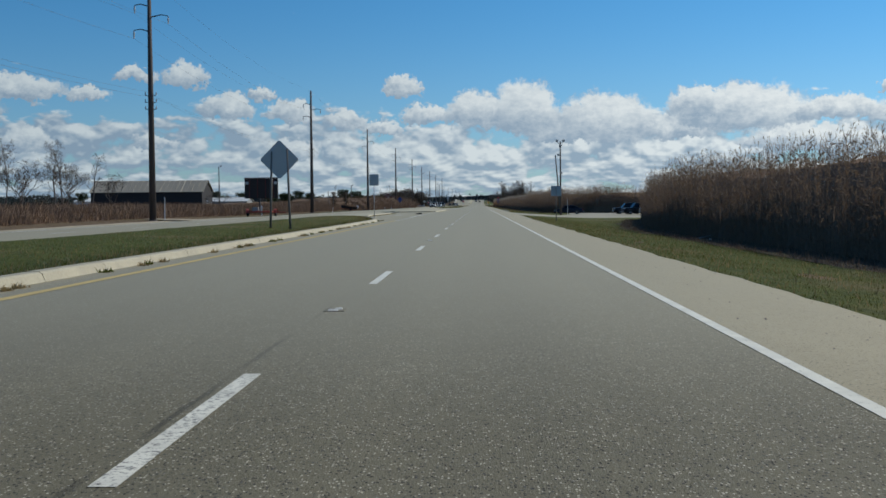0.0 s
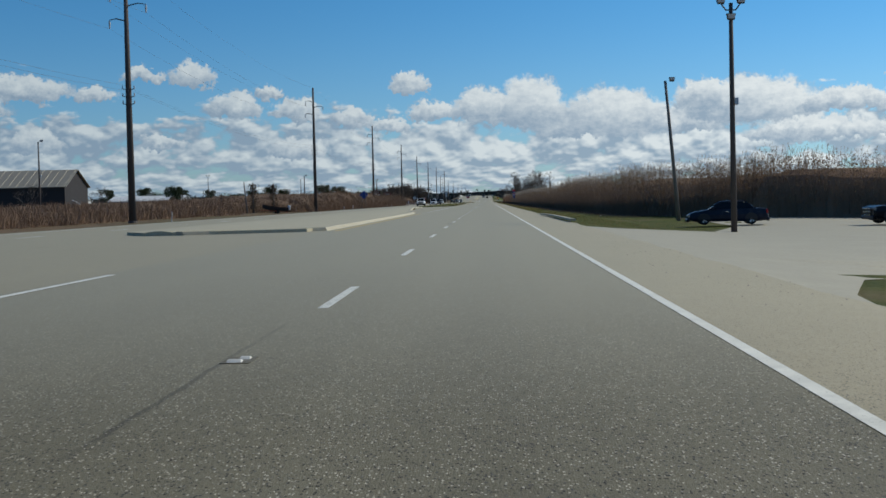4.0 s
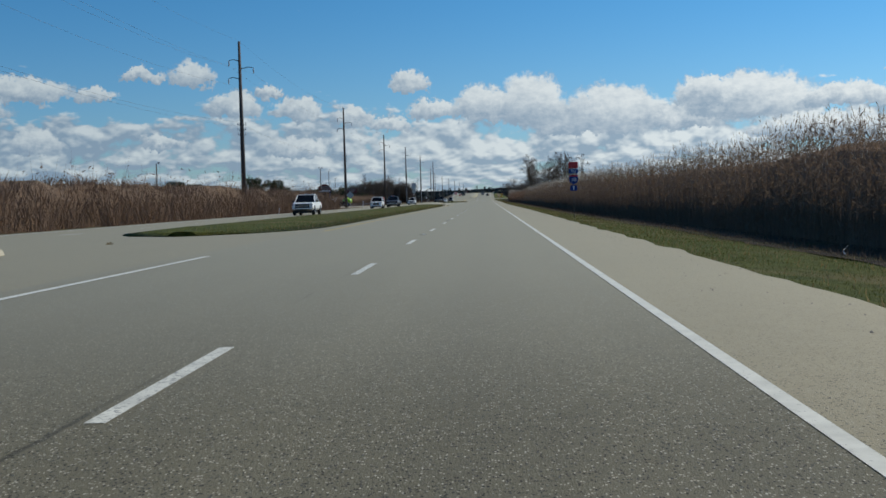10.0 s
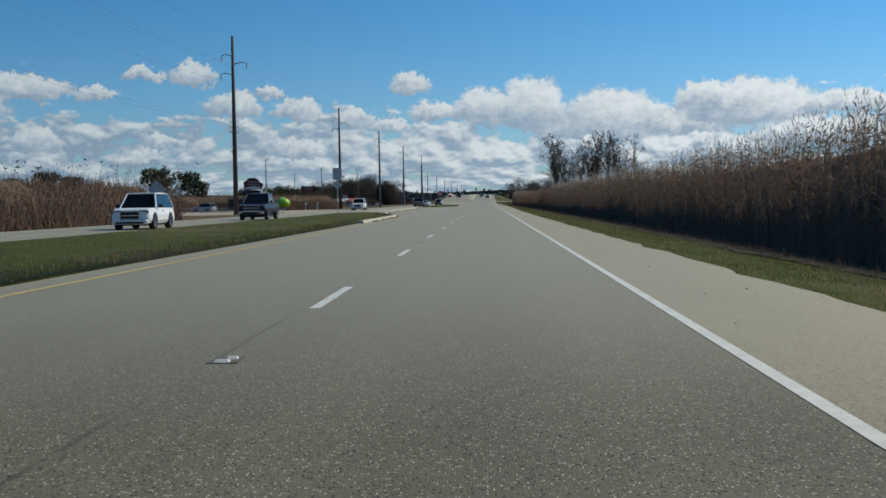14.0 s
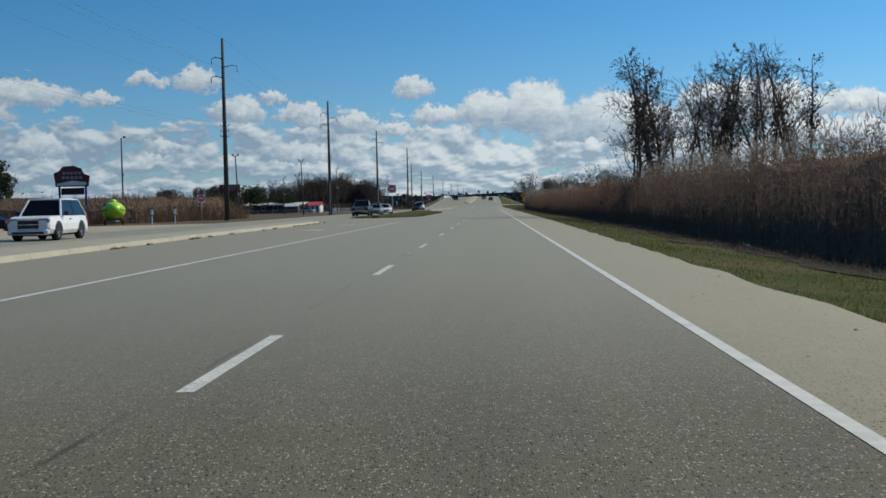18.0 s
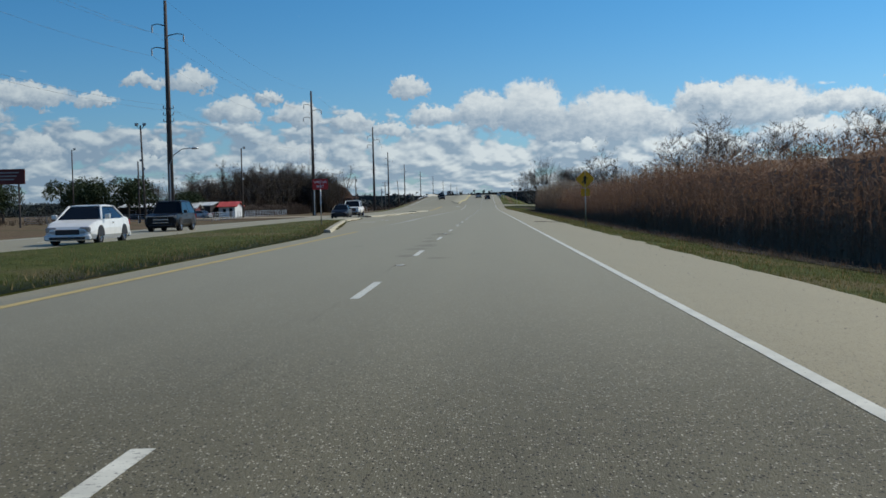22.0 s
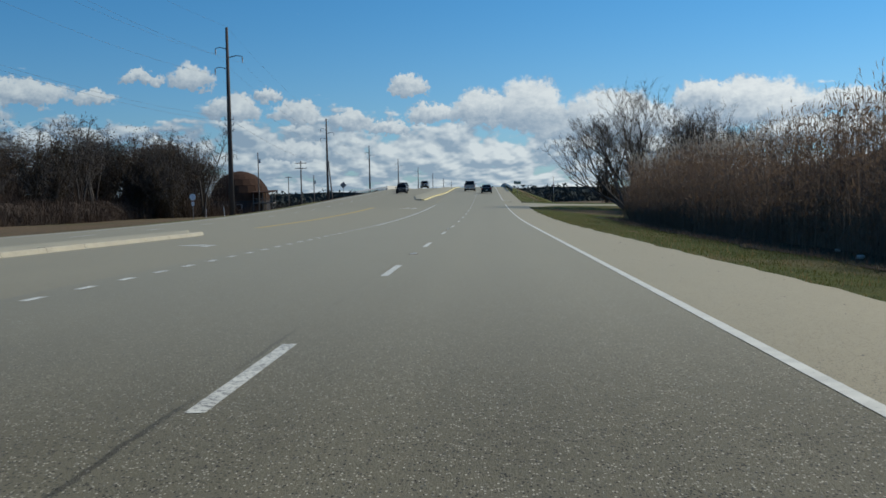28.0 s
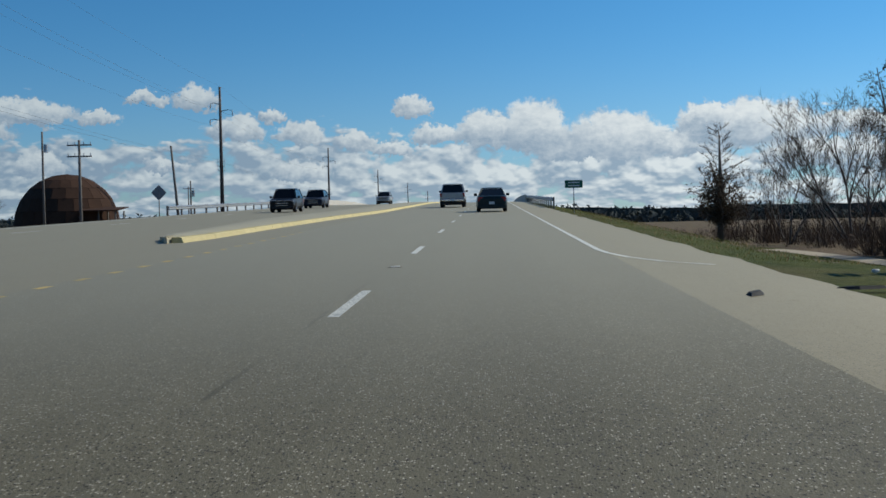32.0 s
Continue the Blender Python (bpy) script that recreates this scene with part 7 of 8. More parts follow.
# ---------------------------------------------------------------- buildings
def shed(name, label, x0, x1, y0, y1, eave, ridge, wall, roof, along_x=True, stilts=0.0, openings=(), base=None, over=.5):
    """A gabled metal building: four walls, two roof slopes with sheet ribs, doors and windows set in the front."""
    z = terrain((x0 + x1) / 2, y0) if base is None else base
    ob = thing(name, label, "building", pose(0, 0, z))
    s = Shape()
    xm, ym = (x0 + x1) / 2, (y0 + y1) / 2
    t = .2
    part("front_wall", Shape().box((x0, y0, stilts), (x1, y0 + t, eave)), M[wall], ob)
    part("rear_wall", Shape().box((x0, y1 - t, stilts), (x1, y1, eave)), M[wall], ob)
    for x in (x0, x1 - t):
        part("gable_wall", Shape().slab([(x, y0 + t, stilts), (x, y1 - t, stilts), (x, y1 - t, eave), (x, ym, ridge - .1), (x, y0 + t, eave)], t, (1, 0, 0)), M[wall], ob)
    for ya, yb in ((y0 - over, ym), (y1 + over, ym)):
        za = eave - (ridge - eave) * over / (ym - y0)
        sl = part("roof_slope", Shape().slab([(x0 - over, ya, za), (x1 + over, ya, za), (x1 + over, yb, ridge), (x0 - over, yb, ridge)], .12, (0, 0, 1)), M[roof], ob)
        n = int((x1 - x0) / 1.6)
        for i in range(n + 1):
            xx = x0 + (x1 - x0) * i / n
            part("roof_rib", Shape().tube([(xx, ya, za + .13), (xx, yb, ridge + .13)], .05, 4), M[roof], sl)
    part("floor", Shape().box((x0, y0, stilts - .2), (x1, y1, stilts)), M["clad_dark"], ob)
    if stilts > .4:
        for i in range(int((x1 - x0) / 3) + 1):
            for yy in (y0 + .3, y1 - .3):
                part("stilt", Shape().box((x0 + i * 3, yy - .12, -.2), (x0 + i * 3 + .24, yy + .12, stilts - .2)), M["greypole"], ob)
    for kind, xa, xb, za, zb in openings:
        fr = part(kind, Shape().box((xa, y0 - .05, za), (xb, y0 - .005, zb), .01), M["clad_white"] if kind == "window" else M["clad_grey"], ob)
        part("pane", Shape().box((xa + .08, y0 - .065, za + .08), (xb - .08, y0 - .052, zb - .08)), M["autoglass"] if kind == "window" else M["clad_dark"], fr)
    return ob


shed("boathouse", "long dark shed with a tan metal roof, raised above the marsh", -118, -83.5, 365, 379, 6.2, 9.6, "clad_dark", "roof_tan", stilts=2.2)
ob = thing("stair", "pale outside stair at the shed's gable", "stair", pose(-82.4, 366, terrain(-82, 366)))
for k in range(12):
    part("step", Shape().box((k * .28, 0, 2.3 - k * .19), (k * .28 + .3, 1.1, 2.36 - k * .19)), M["clad_white"], ob)
for yy in (0, 1.06):
    part("stringer", Shape().slab([(0, yy, 2.1), (3.3, yy, -.1), (3.5, yy, .1), (0, yy, 2.45)], .05, (0, 1, 0)), M["clad_white"], ob)
    part("handrail", Shape().tube([(0, yy, 3.3), (3.4, yy, 1.1)], .03, 6), M["clad_white"], ob)
shed("warehouse", "low far building with a pale metal roof", -124, -100, 520, 534, 3.6, 5.2, "clad_grey", "roof_pale")
shed("warehouse", "low far building with a pale metal roof", -190, -150, 560, 580, 4.2, 6.0, "clad_white", "roof_pale")
shed("roadside_building", "long low dark building with a pale metal roof", -79, -59, 957, 969, 2.7, 3.4, "clad_dark", "roof_pale", openings=[("window", -77 + 4 * i, -75.4 + 4 * i, 1.0, 2.1) for i in range(4)] + [("door", -61.5, -60.2, 0, 2.1)])
shed("roadside_hut", "small white hut with a bright red metal roof", -57.8, -54.2, 960, 968, 2.3, 3.3, "clad_white", "roof_red", openings=[("window", -57, -56.1, 1.0, 1.9), ("door", -55.5, -54.7, 0, 2.0)])
shed("roadside_hut", "small maroon boarded hut with a pale roof", -62.5, -58.6, 942, 947, 2.2, 2.9, "clad_maroon", "roof_pale", openings=[("door", -61, -60.1, 0, 2.0)])
ob = thing("box_trailer", "black box trailer with one white side panel parked in the yard", "trailer", pose(-45.8, 672, -.25))
part("body", Shape().box((-2.3, 0, .55), (2.3, 2.2, 2.75), .05), M["clad_dark"], ob)
part("side_panel", Shape().box((1.0, -.03, .6), (2.34, 2.1, 2.72), .02), M["clad_white"], ob, "white side panel")
part("drawbar", Shape().tube([(-2.3, 1.1, .6), (-3.6, 1.1, .5)], .06, 6), M["steel"], ob)
part("awning", Shape().slab([(-2.3, -.9, 2.3), (.9, -.9, 2.3), (.9, 0, 2.7), (-2.3, 0, 2.7)], .05, (0, 0, 1)), M["plastic"], ob)
for q in (-.5, .5):
    part("wheel", Shape().tube([(q, -.06, .33), (q, .16, .33)], .33, 16), M["rubber"], ob)

# geodesic dome on a low drum
ob = thing("dome_house", "rusty brown geodesic dome house with a wooden porch", "dome house", pose(-61.6, 1194, -0.4))
R, H0 = 7.6, 3.3
part("drum", Shape().loft([[(R * math.cos(2 * math.pi * j / 20), R * math.sin(2 * math.pi * j / 20), z) for j in range(20)] for z in (-.2, H0)]), M["clad_dark"], ob)
n = 20
for i in range(6):
    a0, a1 = math.pi / 2 * i / 6, math.pi / 2 * (i + 1) / 6
    for j in range(n):
        off = (i % 2) * .5
        b0, b1 = 2 * math.pi * (j + off) / n, 2 * math.pi * (j + 1 + off) / n
        def pt(a, b, k=1.0):
            return (k * R * math.cos(a) * math.cos(b), k * R * math.cos(a) * math.sin(b), H0 + k * R * math.sin(a))
        m0 = 2 * math.pi * (j + off + .5) / n
        c = Vector(pt((a0 + a1) / 2, m0)) - Vector((0, 0, H0))
        nrm = c.normalized()
        poly = [pt(a0, b0), pt(a0, b1), pt(a1, m0 + math.pi / n), pt(a1, m0 - math.pi / n)] if i < 5 else [pt(a0, b0), pt(a0, b1), pt(a1, m0)]
        mid = sum((Vector(p) for p in poly), Vector()) / len(poly)
        part("shell_panel", Shape().slab([tuple(mid + (Vector(p) - mid) * .985) for p in poly], .06, nrm), M["dome"], ob)
part("inner_shell", Shape().ball((0, 0, H0), R * .975, 24, 12), M["clad_dark"], ob)
part("porch_deck", Shape().box((4.6, -7.6, 2.5), (9.8, -3.2, 2.75)), M["greypole"], ob)
for px in (4.8, 7.2, 9.6):
    for py in (-7.4, -3.4):
        part("porch_post", Shape().box((px - .1, py - .1, -.1), (px + .1, py + .1, 5.2)), M["greypole"], ob)
part("porch_roof", Shape().slab([(4.3, -8, 5.2), (10.2, -8, 5.2), (10.2, -3, 5.7), (4.3, -3, 5.7)], .15, (0, 0, 1)), M["dome"], ob)
for k in range(6):
    part("porch_rail", Shape().box((4.7 + k * 1.0, -7.55, 2.75), (4.78 + k * 1.0, -7.45, 3.7)), M["greypole"], ob)
part("porch_handrail", Shape().box((4.6, -7.56, 3.7), (9.8, -7.44, 3.8)), M["greypole"], ob)
for px in (-3.2, .4):
    fr = part("window", Shape().box((px, -R - .1, 1.0), (px + 1.5, -R + .5, 2.4), .03), M["clad_grey"], ob)
    part("pane", Shape().box((px + .12, -R - .13, 1.12), (px + 1.38, -R - .11, 2.28)), M["autoglass"], fr)

# ---------------------------------------------------------------- roadside yard
ob = thing("restaurant_sign", "dark shaped roadside sign with a reader board on blue posts", "advertising sign", pose(-54.5, 730, terrain(-54.5, 730), 0, 0, 6))
cab = [(-2.2, 5.2), (2.1, 5.2), (2.3, 6.6), (1.5, 6.9), (1.2, 7.6), (.2, 8.0), (-1.2, 7.9), (-1.7, 7.3), (-2.4, 7.0)]
cb = part("cabinet", Shape().slab([(x, -.25, z) for x, z in cab], .5, (0, 1, 0)), M["clad_dark"], ob)
part("face", panel([(x * .93, .3 + z * .955) for x, z in cab], -.27, .012), M["clad_maroon"], cb)
for zz, w in ((7.0, 2.6), (6.4, 2.9)):
    for k in range(5):
        part("letter_bar", panel(rect(w / 5 - .16, .36, zz, -w / 2 + w / 10 + k * w / 5, .02), -.285, .01), M["clad_grey"], cb)
part("swoosh", panel([(-2.0, 5.35), (1.9, 5.35), (1.9, 5.75), (0, 6.0), (-2.0, 5.6)], -.285, .01), M["clad_white"], cb)
part("reader_board", Shape().box((-1.5, -.2, 4.1), (1.5, .2, 5.0), .03), M["clad_dark"], ob)
for sx in (-1.75, 1.75):
    part("post", Shape().box((sx - .13, -.13, -.2), (sx + .13, .13, 5.3), .02), M["sign_blue"], ob, "blue post")

ob = thing("lifeboat", "lime green enclosed lifeboat with a small conning cover, on a trailer", "boat", pose(-45.5, 719, terrain(-45.5, 719), 0, 0, 200))
secs = []
for f in range(15):
    q = -1 + 2 * f / 14
    w = 1.45 * max(.06, 1 - abs(q) ** 2.6) ** .6
    zc, zh = 1.75 + .22 * q * q, 1.15 * max(.08, 1 - abs(q) ** 3.0) ** .55
    secs.append([(w * math.cos(a), 3.4 * q, zc + zh * math.sin(a) * (1.0 if math.sin(a) > 0 else .95)) for a in (2 * math.pi * k / 20 for k in range(20))])
hull = part("hull", Shape().loft(secs), M["lime"], ob, smooth=True)
for zz, k in ((0.0, 1.0), (.34, .95)):
    for sx in (-1, 1):
        pts = []
        for f in range(1, 14):
            q = -1 + 2 * f / 14
            w = 1.45 * (1 - abs(q) ** 2.6) ** .6 * k
            pts.append((sx * (w + .01), 3.4 * q, 1.75 + .22 * q * q + zz * (1 - abs(q) ** 3.0) ** .55))
        part("rub_rail", Shape().tube(pts, .05, 6), M["lime"] if zz else M["clad_dark"], hull)
part("conning_cover", Shape().loft([[(.5 * math.cos(a), -1.2 + .6 * math.sin(a), 2.7) for a in (2 * math.pi * k / 12 for k in range(12))], [(.42 * math.cos(a), -1.2 + .5 * math.sin(a), 3.1) for a in (2 * math.pi * k / 12 for k in range(12))], [(.2 * math.cos(a), -1.2 + .25 * math.sin(a), 3.22) for a in (2 * math.pi * k / 12 for k in range(12))]]), M["lime"], ob, smooth=True)
for q in (-.6, .0, .6):
    for sx in (-1, 1):
        part("porthole", Shape().tube([(sx * 1.05, 2.6 * q, 2.5), (sx * 1.17, 2.6 * q, 2.55)], .14, 10), M["autoglass"], ob)
for sx in (-.55, .55):
    part("trailer_rail", Shape().tube([(sx, -2.9, .5), (sx, 2.4, .5), (0, 4.2, .5)], .06, 6), M["steel"], ob)
for yy in (-1.4, 1.2):
    part("cradle", Shape().box((-.9, yy - .08, .5), (.9, yy + .08, .8), .02), M["darksteel"], ob)
for sx in (-1.1, 1.1):
    part("trailer_wheel", Shape().tube([(sx - .1, -.8, .33), (sx + .1, -.8, .33)], .33, 16), M["rubber"], ob)


def pipe_fence(label, pts, h=1.0, rails=2, mat="steel", gap=2.5, group="yard fences"):
    ob = thing("fence", label, "fence", pose(0, 0, 0), group)
    for (xa, ya), (xb, yb) in zip(pts, pts[1:]):
        n = max(1, int(math.hypot(xb - xa, yb - ya) / gap))
        for i in range(n + 1):
            x, y = xa + (xb - xa) * i / n, ya + (yb - ya) * i / n
            part("fence_post", Shape().tube([(x, y, terrain(x, y) - .2), (x, y, terrain(x, y) + h)], .05, 6), M[mat], ob)
        for k in range(rails):
            f = (k + 1) / rails
            part("rail", Shape().tube([(xa, ya, terrain(xa, ya) + h * f - .06), (xb, yb, terrain(xb, yb) + h * f - .06)], .035, 6), M[mat], ob)
    return ob


setting("yard", Shape().add([(-24.5, 598, -.2), (-62, 604, -.25), (-66, 690, -.25), (-25, 690, -.2)], [(0, 3, 2, 1)]), M["sand"], "sandy roadside yard", "yard")
setting("yard_drive", Shape().add([(-24, 880, -.18), (-58, 905, -.22), (-58, 925, -.22), (-24, 905, -.18)], [(0, 3, 2, 1)]), M["sand"], "sandy drive to the low buildings", "drive")
setting("track", Shape().add([(-22.3, 100, -.05), (-36, 132, -.2), (-36, 136, -.2), (-22.3, 108, -.05)], [(0, 3, 2, 1)]), M["sand"], "sandy track into the marsh", "track")
pipe_fence("pale pipe fence round the roadside yard", [(-27, 612), (-34, 618), (-41, 620)], 1.0, 3)
pipe_fence("pale pipe fence round the roadside yard", [(-44, 640), (-52, 646)], 1.0, 3)
pipe_fence("grey wire fence on steel posts before the low buildings", [(-38, 868), (-44, 930), (-47, 985)], 1.3, 4, "steel", 4.0)
pipe_fence("grey wire fence on steel posts before the low buildings", [(-38, 868), (-70, 880)], 1.3, 4, "steel", 4.0)
vehicle("suv", "silver_paint", "silver car parked in the sandy yard", -56.5, 688, 70, "cars in the yard", -.23)
vehicle("sedan", "black_car", "dark car parked in the sandy yard", -41.2, 671, 80, "cars in the yard", -.23)
vehicle("sedan", "silver_paint", "pale car parked by the low buildings", -52, 918, 75, "cars in the yard", -.2)
for x, y in ((-39.8, 716), (-37.2, 717)):
    ob = thing("marker_post", "white pipeline marker post with a dark band", "marker post", pose(x, y, terrain(x, y)), "white marker posts")
    part("post", Shape().box((-.07, -.05, -.1), (.07, .05, 1.0), .01), M["sign_white"], ob)
    part("cap", Shape().box((-.16, -.08, 1.0), (.16, .08, 1.75), .03), M["sign_white"], ob)
    part("band", Shape().box((-.165, -.085, 1.0), (.165, .085, 1.12)), M["clad_dark"], ob)
for x, y, h, lean in ((-28.5, 655, 1.1, 0), (-27.5, 236, 1.0, .08), (-30.5, 121, 2.4, 0), (-26, 372, 1.0, .1), (-28, 374, .9, -.05), (-26.5, 478, .9, .12), (15.9, 196, 2.6, 0), (-33, 838, 1.2, 0), (-35, 1043, 1.4, .1), (-34, 1050, 1.6, -.1)):
    ob = thing("stake", "thin pale roadside stake", "stake", pose(x, y, terrain(x, y)), "roadside stakes")
    part("shaft", Shape().box((-.04, -.02, -.2), (.04, .02, h), .005).mesh("shaft", M["clad_white"]), None, ob)
    ob.rotation_euler = (0, lean, 0)

flood_pole("tall dark pole with two floodlights in the yard", -50, 688, 12.3, 2)
flood_pole("tall dark pole with a floodlight bracket", -57, 760, 13.4, 1)
flood_pole("wooden pole with floodlights", -48.3, 806.7, 12.2, 2, (-.4, 0), "pole")
flood_pole("wooden pole with floodlights and a transformer", -42, 848.6, 12.7, 2, (-.3, 0), "pole")
flood_pole("tall dark pole with one floodlight", -74.4, 914.7, 13.4, 1)
flood_pole("tall dark pole with one floodlight", -41.8, 908.5, 12.4, 1)
flood_pole("far pole with two floodlights", -95, 800, 13.5, 2)
flood_pole("far wooden pole with a small lamp", -64, 300, 11.5, 1)
flood_pole("far pole with two floodlights", -100, 560, 12.5, 2)
flood_pole("thin far lamp post", -44, 425, 8.5, 1)
flood_pole("thin far lamp post", -66, 560, 10.5, 1)
flood_pole("wooden pole behind the low buildings", -52, 880, 9.5, 1)
for x, y in ((-33.4, 826 - .6), (-32.9, 930 - .6)):
    ob = thing("street_lamp", "curved steel street-lamp arm bracketed to a pole", "street lamp", pose(x + .8, y + .3, -.3), "street lamps")
    part("shaft", Shape().tube([(0, 0, -.1), (0, 0, 6.6)], [.1, .08], 8), M["steel"], ob)
    part("arm", Shape().tube([(0, 0, 6.5), (.5, 0, 7.6), (1.4, 0, 8.2), (2.4, 0, 8.3)], .05, 6), M["steel"], ob)
    part("lamp_head", Shape().ball((2.8, 0, 8.26), .42, 10, 6, (1, .45, .3)), M["steel"], ob)

ob = thing("billboard", "dark red billboard on two posts among the trees", "billboard", pose(-58.3, 844.4, terrain(-58, 844), 0, 0, 8))
part("board", Shape().box((-2.4, -.12, 5.4), (2.4, .12, 7.3), .03), M["clad_maroon"], ob)
for k in range(3):
    part("pale_bar", panel(rect(3.4 - k * .6, .16, 6.85 - k * .42, 0, .02), -.14, .01), M["clad_grey"], ob)
for sx in (-1.6, 1.6):
    part("post", Shape().tube([(sx, 0, -.2), (sx, 0, 5.5)], .12, 8), M["pole"], ob)


def wood_pole(label, x, y, h, lean=0.0, arms=1, can=False):
    ob = thing("utility_pole", label, "utility pole", pose(x, y, terrain(x, y)), "wooden utility poles")
    part("shaft", Shape().tube([(0, 0, -.3), (lean * .5, 0, h * .5), (lean, 0, h)], [.17, .14, .11], 8), M["greypole"], ob, smooth=True)
    for k in range(arms):
        zz = h - .5 - k * 1.0
        a = part("crossarm", Shape().box((lean - 1.1, -.06, zz), (lean + 1.1, .06, zz + .12)), M["greypole"], ob)
        for px in (-1.0, -.4, .4, 1.0):
            part("insulator", Shape().tube([(lean + px, 0, zz + .12), (lean + px, 0, zz + .34)], [.05, .03], 6), M["glasswhite"], a)
    if can:
        part("transformer", Shape().tube([(lean + .38, 0, h - 2.3), (lean + .38, 0, h - 1.4)], .22, 12), M["steel"], ob, "grey transformer can")
    return ob


wood_pole("wooden utility pole with a transformer", -48.2, 1149.2, 13.5, 0, 0, True)
wood_pole("wooden utility pole with two crossarms", -34.6, 1121.9, 10.4, 0, 2)
wood_pole("leaning wooden utility pole", -31.0, 1142, 9.6, -.8, 0)
wood_pole("wooden utility pole with a transformer", -42, 1190.4, 9.4, 0, 0, True)
wood_pole("far wooden utility pole", -60, 1260, 11, 0, 1)

# ---------------------------------------------------------------- bridge approach
def guard_rail(x, y0, y1, face, label):
    ob = thing("guard_rail", label, "guard rail", pose(0, 0, 0), "guard rails")
    ys = along(y0, y1, 4)
    for y in ys:
        part("rail_post", Shape().box((x - .06, y - .08, rise(y) - .4), (x + .06, y + .08, rise(y) + .72)), M["greypole"], ob)
    for a, b in zip(ys, ys[1:]):
        rings = []
        for y in (a, b):
            z = rise(y) + .55
            rings.append([(x + face * d, y, z + h) for d, h in ((.07, -.15), (.15, -.11), (.15, -.05), (.08, 0), (.15, .05), (.15, .11), (.07, .15), (.06, .15), (.06, -.15))])
        part("beam", Shape().loft(rings), M["steel"], ob)


guard_rail(6.35, 1108, 1172, -1, "galvanized guard rail on wooden posts leading to the bridge")
guard_rail(-22.0, 1104, 1172, 1, "galvanized guard rail on wooden posts beside the opposite lanes")
for x, f in ((6.2, 1), (-22.0, -1)):
    y = 1172.0
    k = 0
    while y < 1288:
        ye = min(y + 9.0, 1288)
        rings = []
        for yy in (y + .01, ye - .01):
            z = rise(yy)
            rings.append([(x - .2, yy, z - .3), (x + .2, yy, z - .3), (x + .17, yy, z + .3), (x + .12, yy, z + .86), (x - .12, yy, z + .86), (x - .17, yy, z + .3)])
        k += 1
        if k == 1:
            par = thing("bridge_parapet", "pale concrete bridge parapet", "bridge parapet", pose(0, 0, 0), "bridge parapets")
        part("parapet_block", Shape().loft(rings), M["barrier"], par)
        y = ye

# ---------------------------------------------------------------- litter and weeds
def weed(x, y, z, seed, size):
    r = random.Random(seed)
    co = []
    for _ in range(46):
        a = r.uniform(0, 2 * math.pi)
        le = size * r.uniform(.4, 1.2)
        o = Vector((math.cos(a), math.sin(a), r.uniform(.3, 1.1))) * le
        p = Vector((r.gauss(0, size * .35), r.gauss(0, size * .7), 0))
        s = o.cross(Vector((0, 0, 1))).normalized() * .018
        co += [tuple(p - s), tuple(p + s), tuple(p + o * .7)]
    co = np.array(co, np.float32)
    return raw_mesh("weed", co, np.arange(len(co)).reshape(-1, 3), [M["blade"] if seed % 3 else M["straw"]])


_weeds = [weed(0, 0, 0, s, .13) for s in range(5)]
_r = random.Random(9)
KERB_E = [(8, -4.95), (60, -5.05), (82, -5.4)], [(104, -9.0), (150, -9.15)], [(285, -8.1), (313, -9.75), (344, -9.85)], [(512, -4.85), (536, -5.05), (549, -6.85), (557, -7.9)], [(566, -8.4), (600, -9.6), (655, -10.45)], [(756, -5.9), (790, -9.4)], [(796, -9.7), (810, -10.35)], [(835, -10.35), (885, -9.6)]
for run in KERB_E:
    y = run[0][0]
    while y < run[-1][0]:
        y += _r.expovariate(1.5 if run[0][0] == 104 else .52)
        ob = tagged(new("weed", _r.choice(_weeds)), "small weed tuft growing along the kerb", "weed", "weeds along the kerb")
        ob.matrix_world = pose(bent(run, min(y, run[-1][0])) + .06, y, rise(y) + .02, 0, 0, _r.uniform(-15, 15))
for x, y, s in ((13.6, 326, .22), (12.6, 318, .1), (11.4, 690, .12), (9.5, 699, .14), (12.0, 922, .2), (12.8, 927, .16), (13.0, 60, .12), (10.8, 430, .1), (13.4, 250, .12), (11.0, 460, .12), (11.5, 610, .13), (12.0, 618, .12), (10.8, 760, .1), (12.4, 640, .13), (7.4, 1036, .1)):
    s *= .7
    sh = Shape().ball((0, 0, s * .5), s, 7, 5, (1, .7, .5))
    sh.v = [(a + s * .3 * noise.noise((a * 9, b * 9, c * 9 + y)), b, max(c, 0)) for a, b, c in sh.v]
    ob = tagged(new("litter", sh.mesh("litter", M["worn_white"])), "crumpled pale scrap of litter in the grass", "litter", "scraps of litter")
    ob.matrix_world = pose(x, y, terrain(x, y) + .05)
for x, y, le, a in ((12.6, 62, 1.4, 30), (12.2, 350, 1.2, 70), (11.6, 470, 1.6, 50), (11.8, 608, 1.3, 20), (11.2, 612, 1.0, 120), (12.4, 655, 1.8, 60), (11, 742, 1.0, 80), (11.6, 815, 1.4, 40), (12.4, 898, 1.1, 110), (13.0, 960, 1.9, 30), (12.4, 986, 2.2, 160)):
    ob = tagged(new("fallen_branch", Shape().tube([(0, 0, .03), (le * .5, .1, .12), (le, 0, .25)], [.03, .022, .008], 5).mesh("fallen_branch", M["clad_grey"])), "pale dead branch fallen at the reeds' foot", "branch", "dead branches")
    ob.matrix_world = pose(x, y, terrain(x, y) + .02, 0, 0, a)
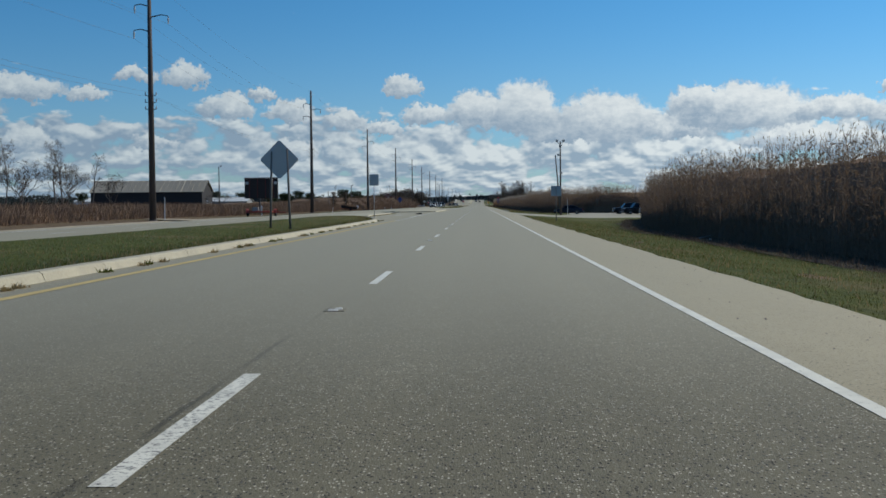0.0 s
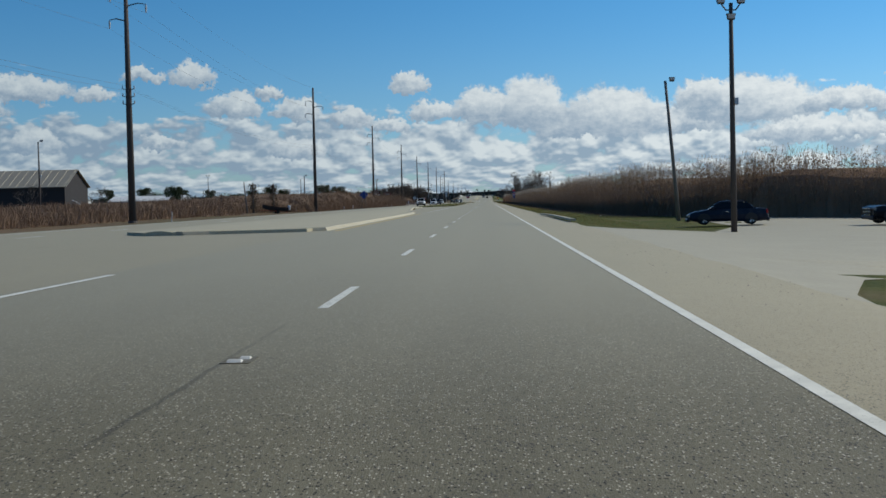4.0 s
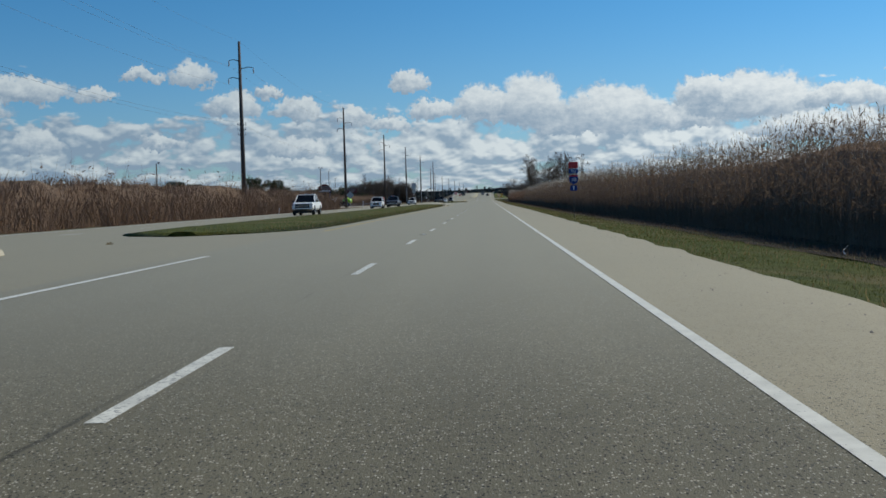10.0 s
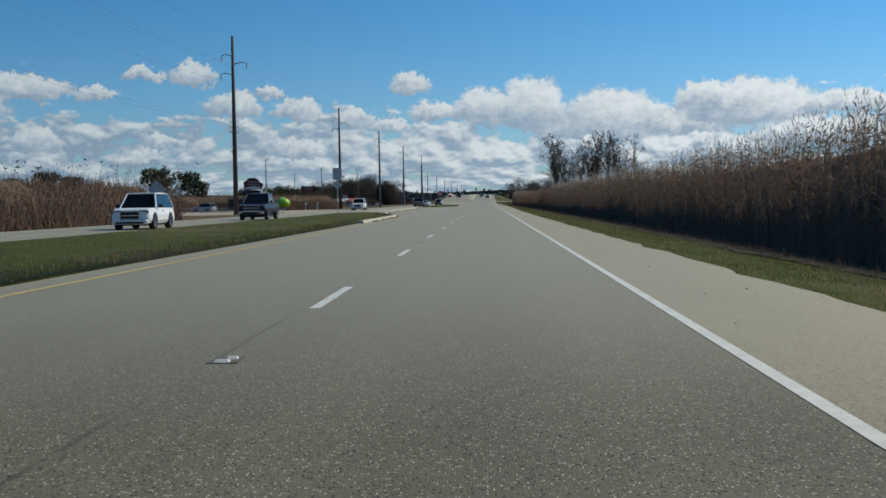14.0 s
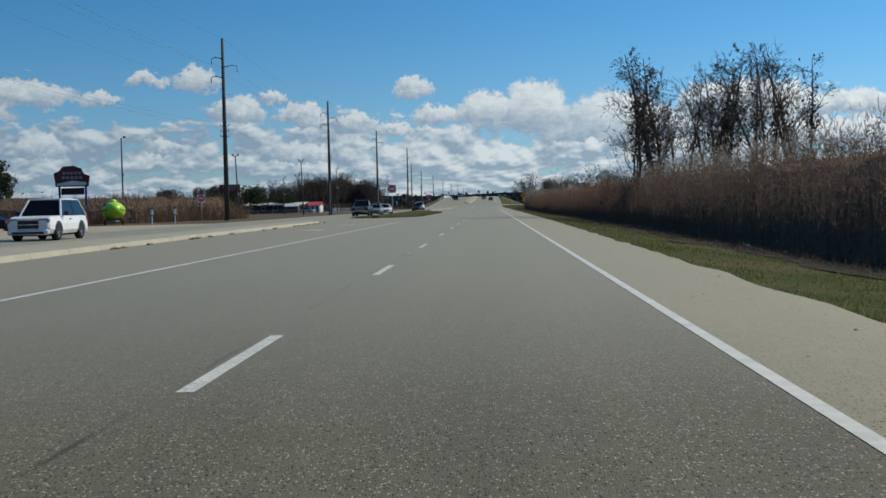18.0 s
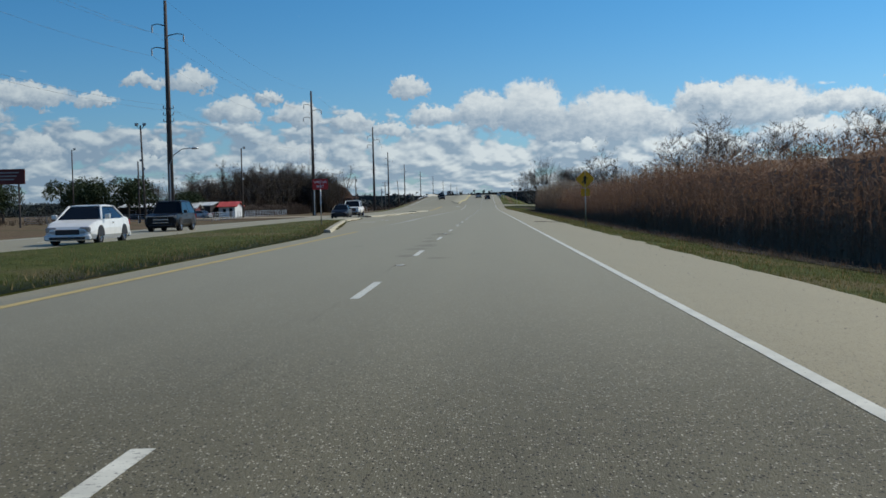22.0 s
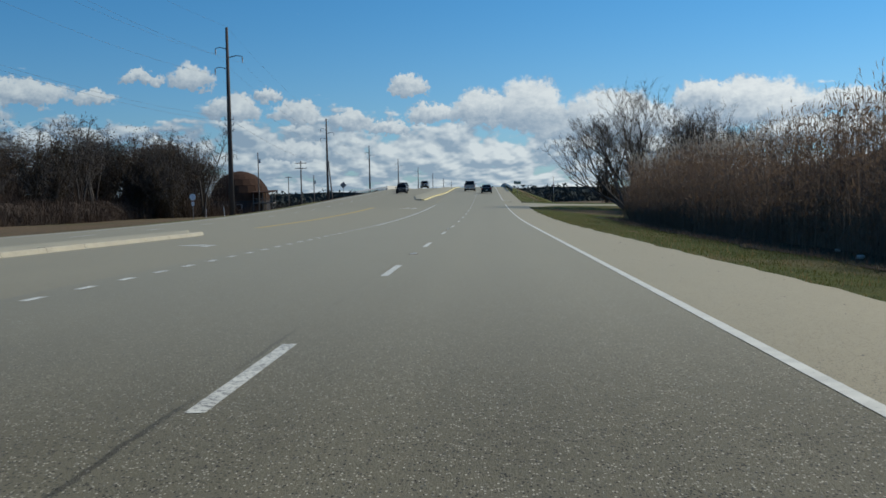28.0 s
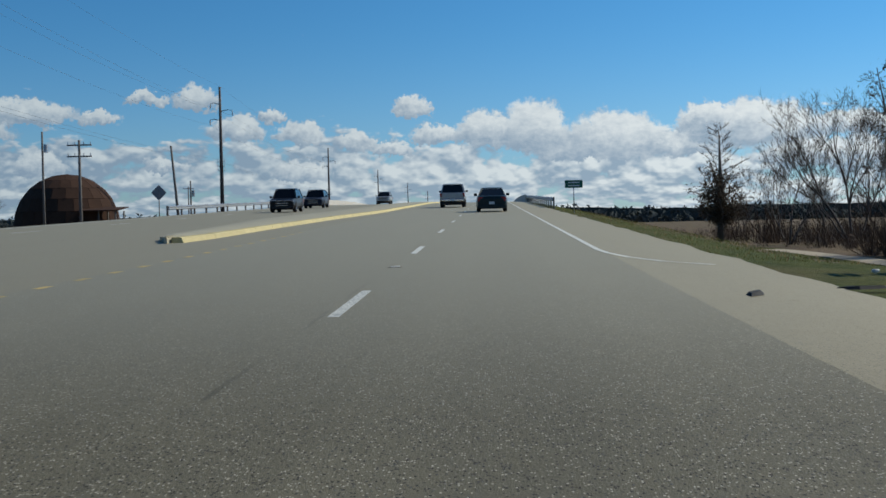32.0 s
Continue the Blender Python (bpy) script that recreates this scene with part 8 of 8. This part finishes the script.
ob = tagged(new("tyre_scrap", Shape().loft([[(-.5, 0, 0), (-.1, -.12, 0), (.4, -.05, 0), (.5, .1, 0), (-.2, .14, 0)], [(-.35, 0, .1), (-.1, -.06, .17), (.3, 0, .14), (.35, .06, .08), (-.2, .08, .12)]]).mesh("tyre_scrap", M["rubber"])), "black scrap of tyre tread on the asphalt", "tyre scrap")
ob.matrix_world = pose(-5.4, 138, .021, 0, 0, 20)

ob = tagged(new("plank", Shape().box((-1.05, -.06, 0), (1.05, .06, .025), .006).mesh("plank", M["pole"])), "long dark weathered plank lying on the shoulder", "plank")
ob.matrix_world = pose(5.56, 770.7, rise(770.7) + .023 + fall(5.56), 0, 2.4, 2)

for x, y, a in ((4.5, 1031, 70), (6.1, 1032.3, 10), (6.0, 1029.5, 5)):
    c = tagged(new("tyre_scrap", Shape().loft([[(-.4, 0, 0), (-.1, -.1, 0), (.3, -.04, 0), (.4, .08, 0), (-.15, .1, 0)], [(-.35, 0, .03), (-.1, -.06, .045), (.25, 0, .04), (.3, .05, .03), (-.15, .06, .04)]]).mesh("tyre_scrap", M["rubber"])), "flat black scrap of rubber on the apron", "tyre scrap", "rubber scraps on the apron")
    c.matrix_world = pose(x, y, (rise(y) + .021 + fall(x)) if x < 5.7 else terrain(x, y) + .086, 0, 0, a)

_r = random.Random(31)
_co, _tri = [], []
for _ in range(2600):
    y = _r.uniform(-5, 1015)
    x = 3.9 + (ragged(y) - 3.95) * _r.random() ** .6
    k, z = _r.uniform(.006, .016) * (1.6 if _r.random() < .08 else 1), rise(y) + .02 + fall(x)
    b = len(_co)
    _co += [(x + k * math.cos(a) * _r.uniform(.7, 1.2), y + 1.5 * k * math.sin(a) * _r.uniform(.7, 1.2), z) for a in (0, 1.26, 2.51, 3.77, 5.03)] + [(x, y, z + k * .9)]
    _tri += [(b + i, b + (i + 1) % 5, b + 5) for i in range(5)]
tagged(new("loose_stones", raw_mesh("loose_stones", _co, _tri, [M["greypole"]])), "loose stones and bark scraps scattered on the shoulder", "stones", kind="stuff")

# derelict skiff on a low trailer beside the brush
ob = thing("derelict_boat", "dark weathered skiff tipped on a rusty trailer by the brush", "boat", pose(-34.5, 329, terrain(-34.5, 329), 0, 6, 20))
rings = []
for f, w, dz in ((0, .25, .25), (.18, .7, .08), (.5, .95, 0), (.8, .95, 0), (1, .85, .02)):
    x = -2.2 + 4.4 * f
    rings.append([(x, -w, 1.15 + dz), (x, -w * .75, .62 + dz), (x, 0, .48 + dz), (x, w * .75, .62 + dz), (x, w, 1.15 + dz), (x, w * .9, 1.12 + dz), (x, 0, .75 + dz), (x, -w * .9, 1.12 + dz)])
part("hull", Shape().loft(rings), M["clad_dark"], ob)
part("engine_cover", Shape().box((2.2, -.22, .8), (2.6, .22, 1.6), .06), M["clad_white"], ob, "pale outboard motor cover")
part("trailer_frame", Shape().box((-2.6, -.5, .34), (2.2, -.42, .42)).box((-2.6, .42, .34), (2.2, .5, .42)).box((-.9, -.5, .32), (-.8, .5, .4)), M["red_iron"], ob, "rusty trailer frame")
for sy in (-.75, .75):
    part("wheel", Shape().tube([(.4, sy - .09, .27), (.4, sy + .09, .27)], .27, 14), M["rubber"], ob)
for x, y, h, lean in ((-39.5, 336, 5.4, .0), (-36.3, 338, 5.3, .1), (-40.4, 335, 5.5, -.5)):
    ob = thing("old_piling", "old weathered piling half covered in dead vines", "piling", pose(x, y, terrain(x, y)), "old pilings by the brush")
    part("shaft", Shape().tube([(0, 0, -.3), (lean * .5, 0, h * .5), (lean, 0, h)], [.15, .13, .1], 8), M["greypole"], ob, smooth=True)
    if lean > -.3:
        r_ = random.Random(int(h * 100 + x))
        co_ = []
        for _ in range(1000):
            zz = h * r_.random() ** .8 * .95
            p_ = Vector((r_.gauss(0, .42), r_.gauss(0, .42), zz))
            co_ += [tuple(p_), tuple(p_ + Vector((r_.uniform(-.2, .2), r_.uniform(-.2, .2), r_.uniform(-.2, .2)))), tuple(p_ + Vector((r_.uniform(-.2, .2), r_.uniform(-.2, .2), r_.uniform(-.2, .2))))]
        co_ = np.array(co_, np.float32)
        part("vines", raw_mesh("vines", co_, np.arange(len(co_)).reshape(-1, 3), [M["vine"]]), None, ob, "dark dead vines")
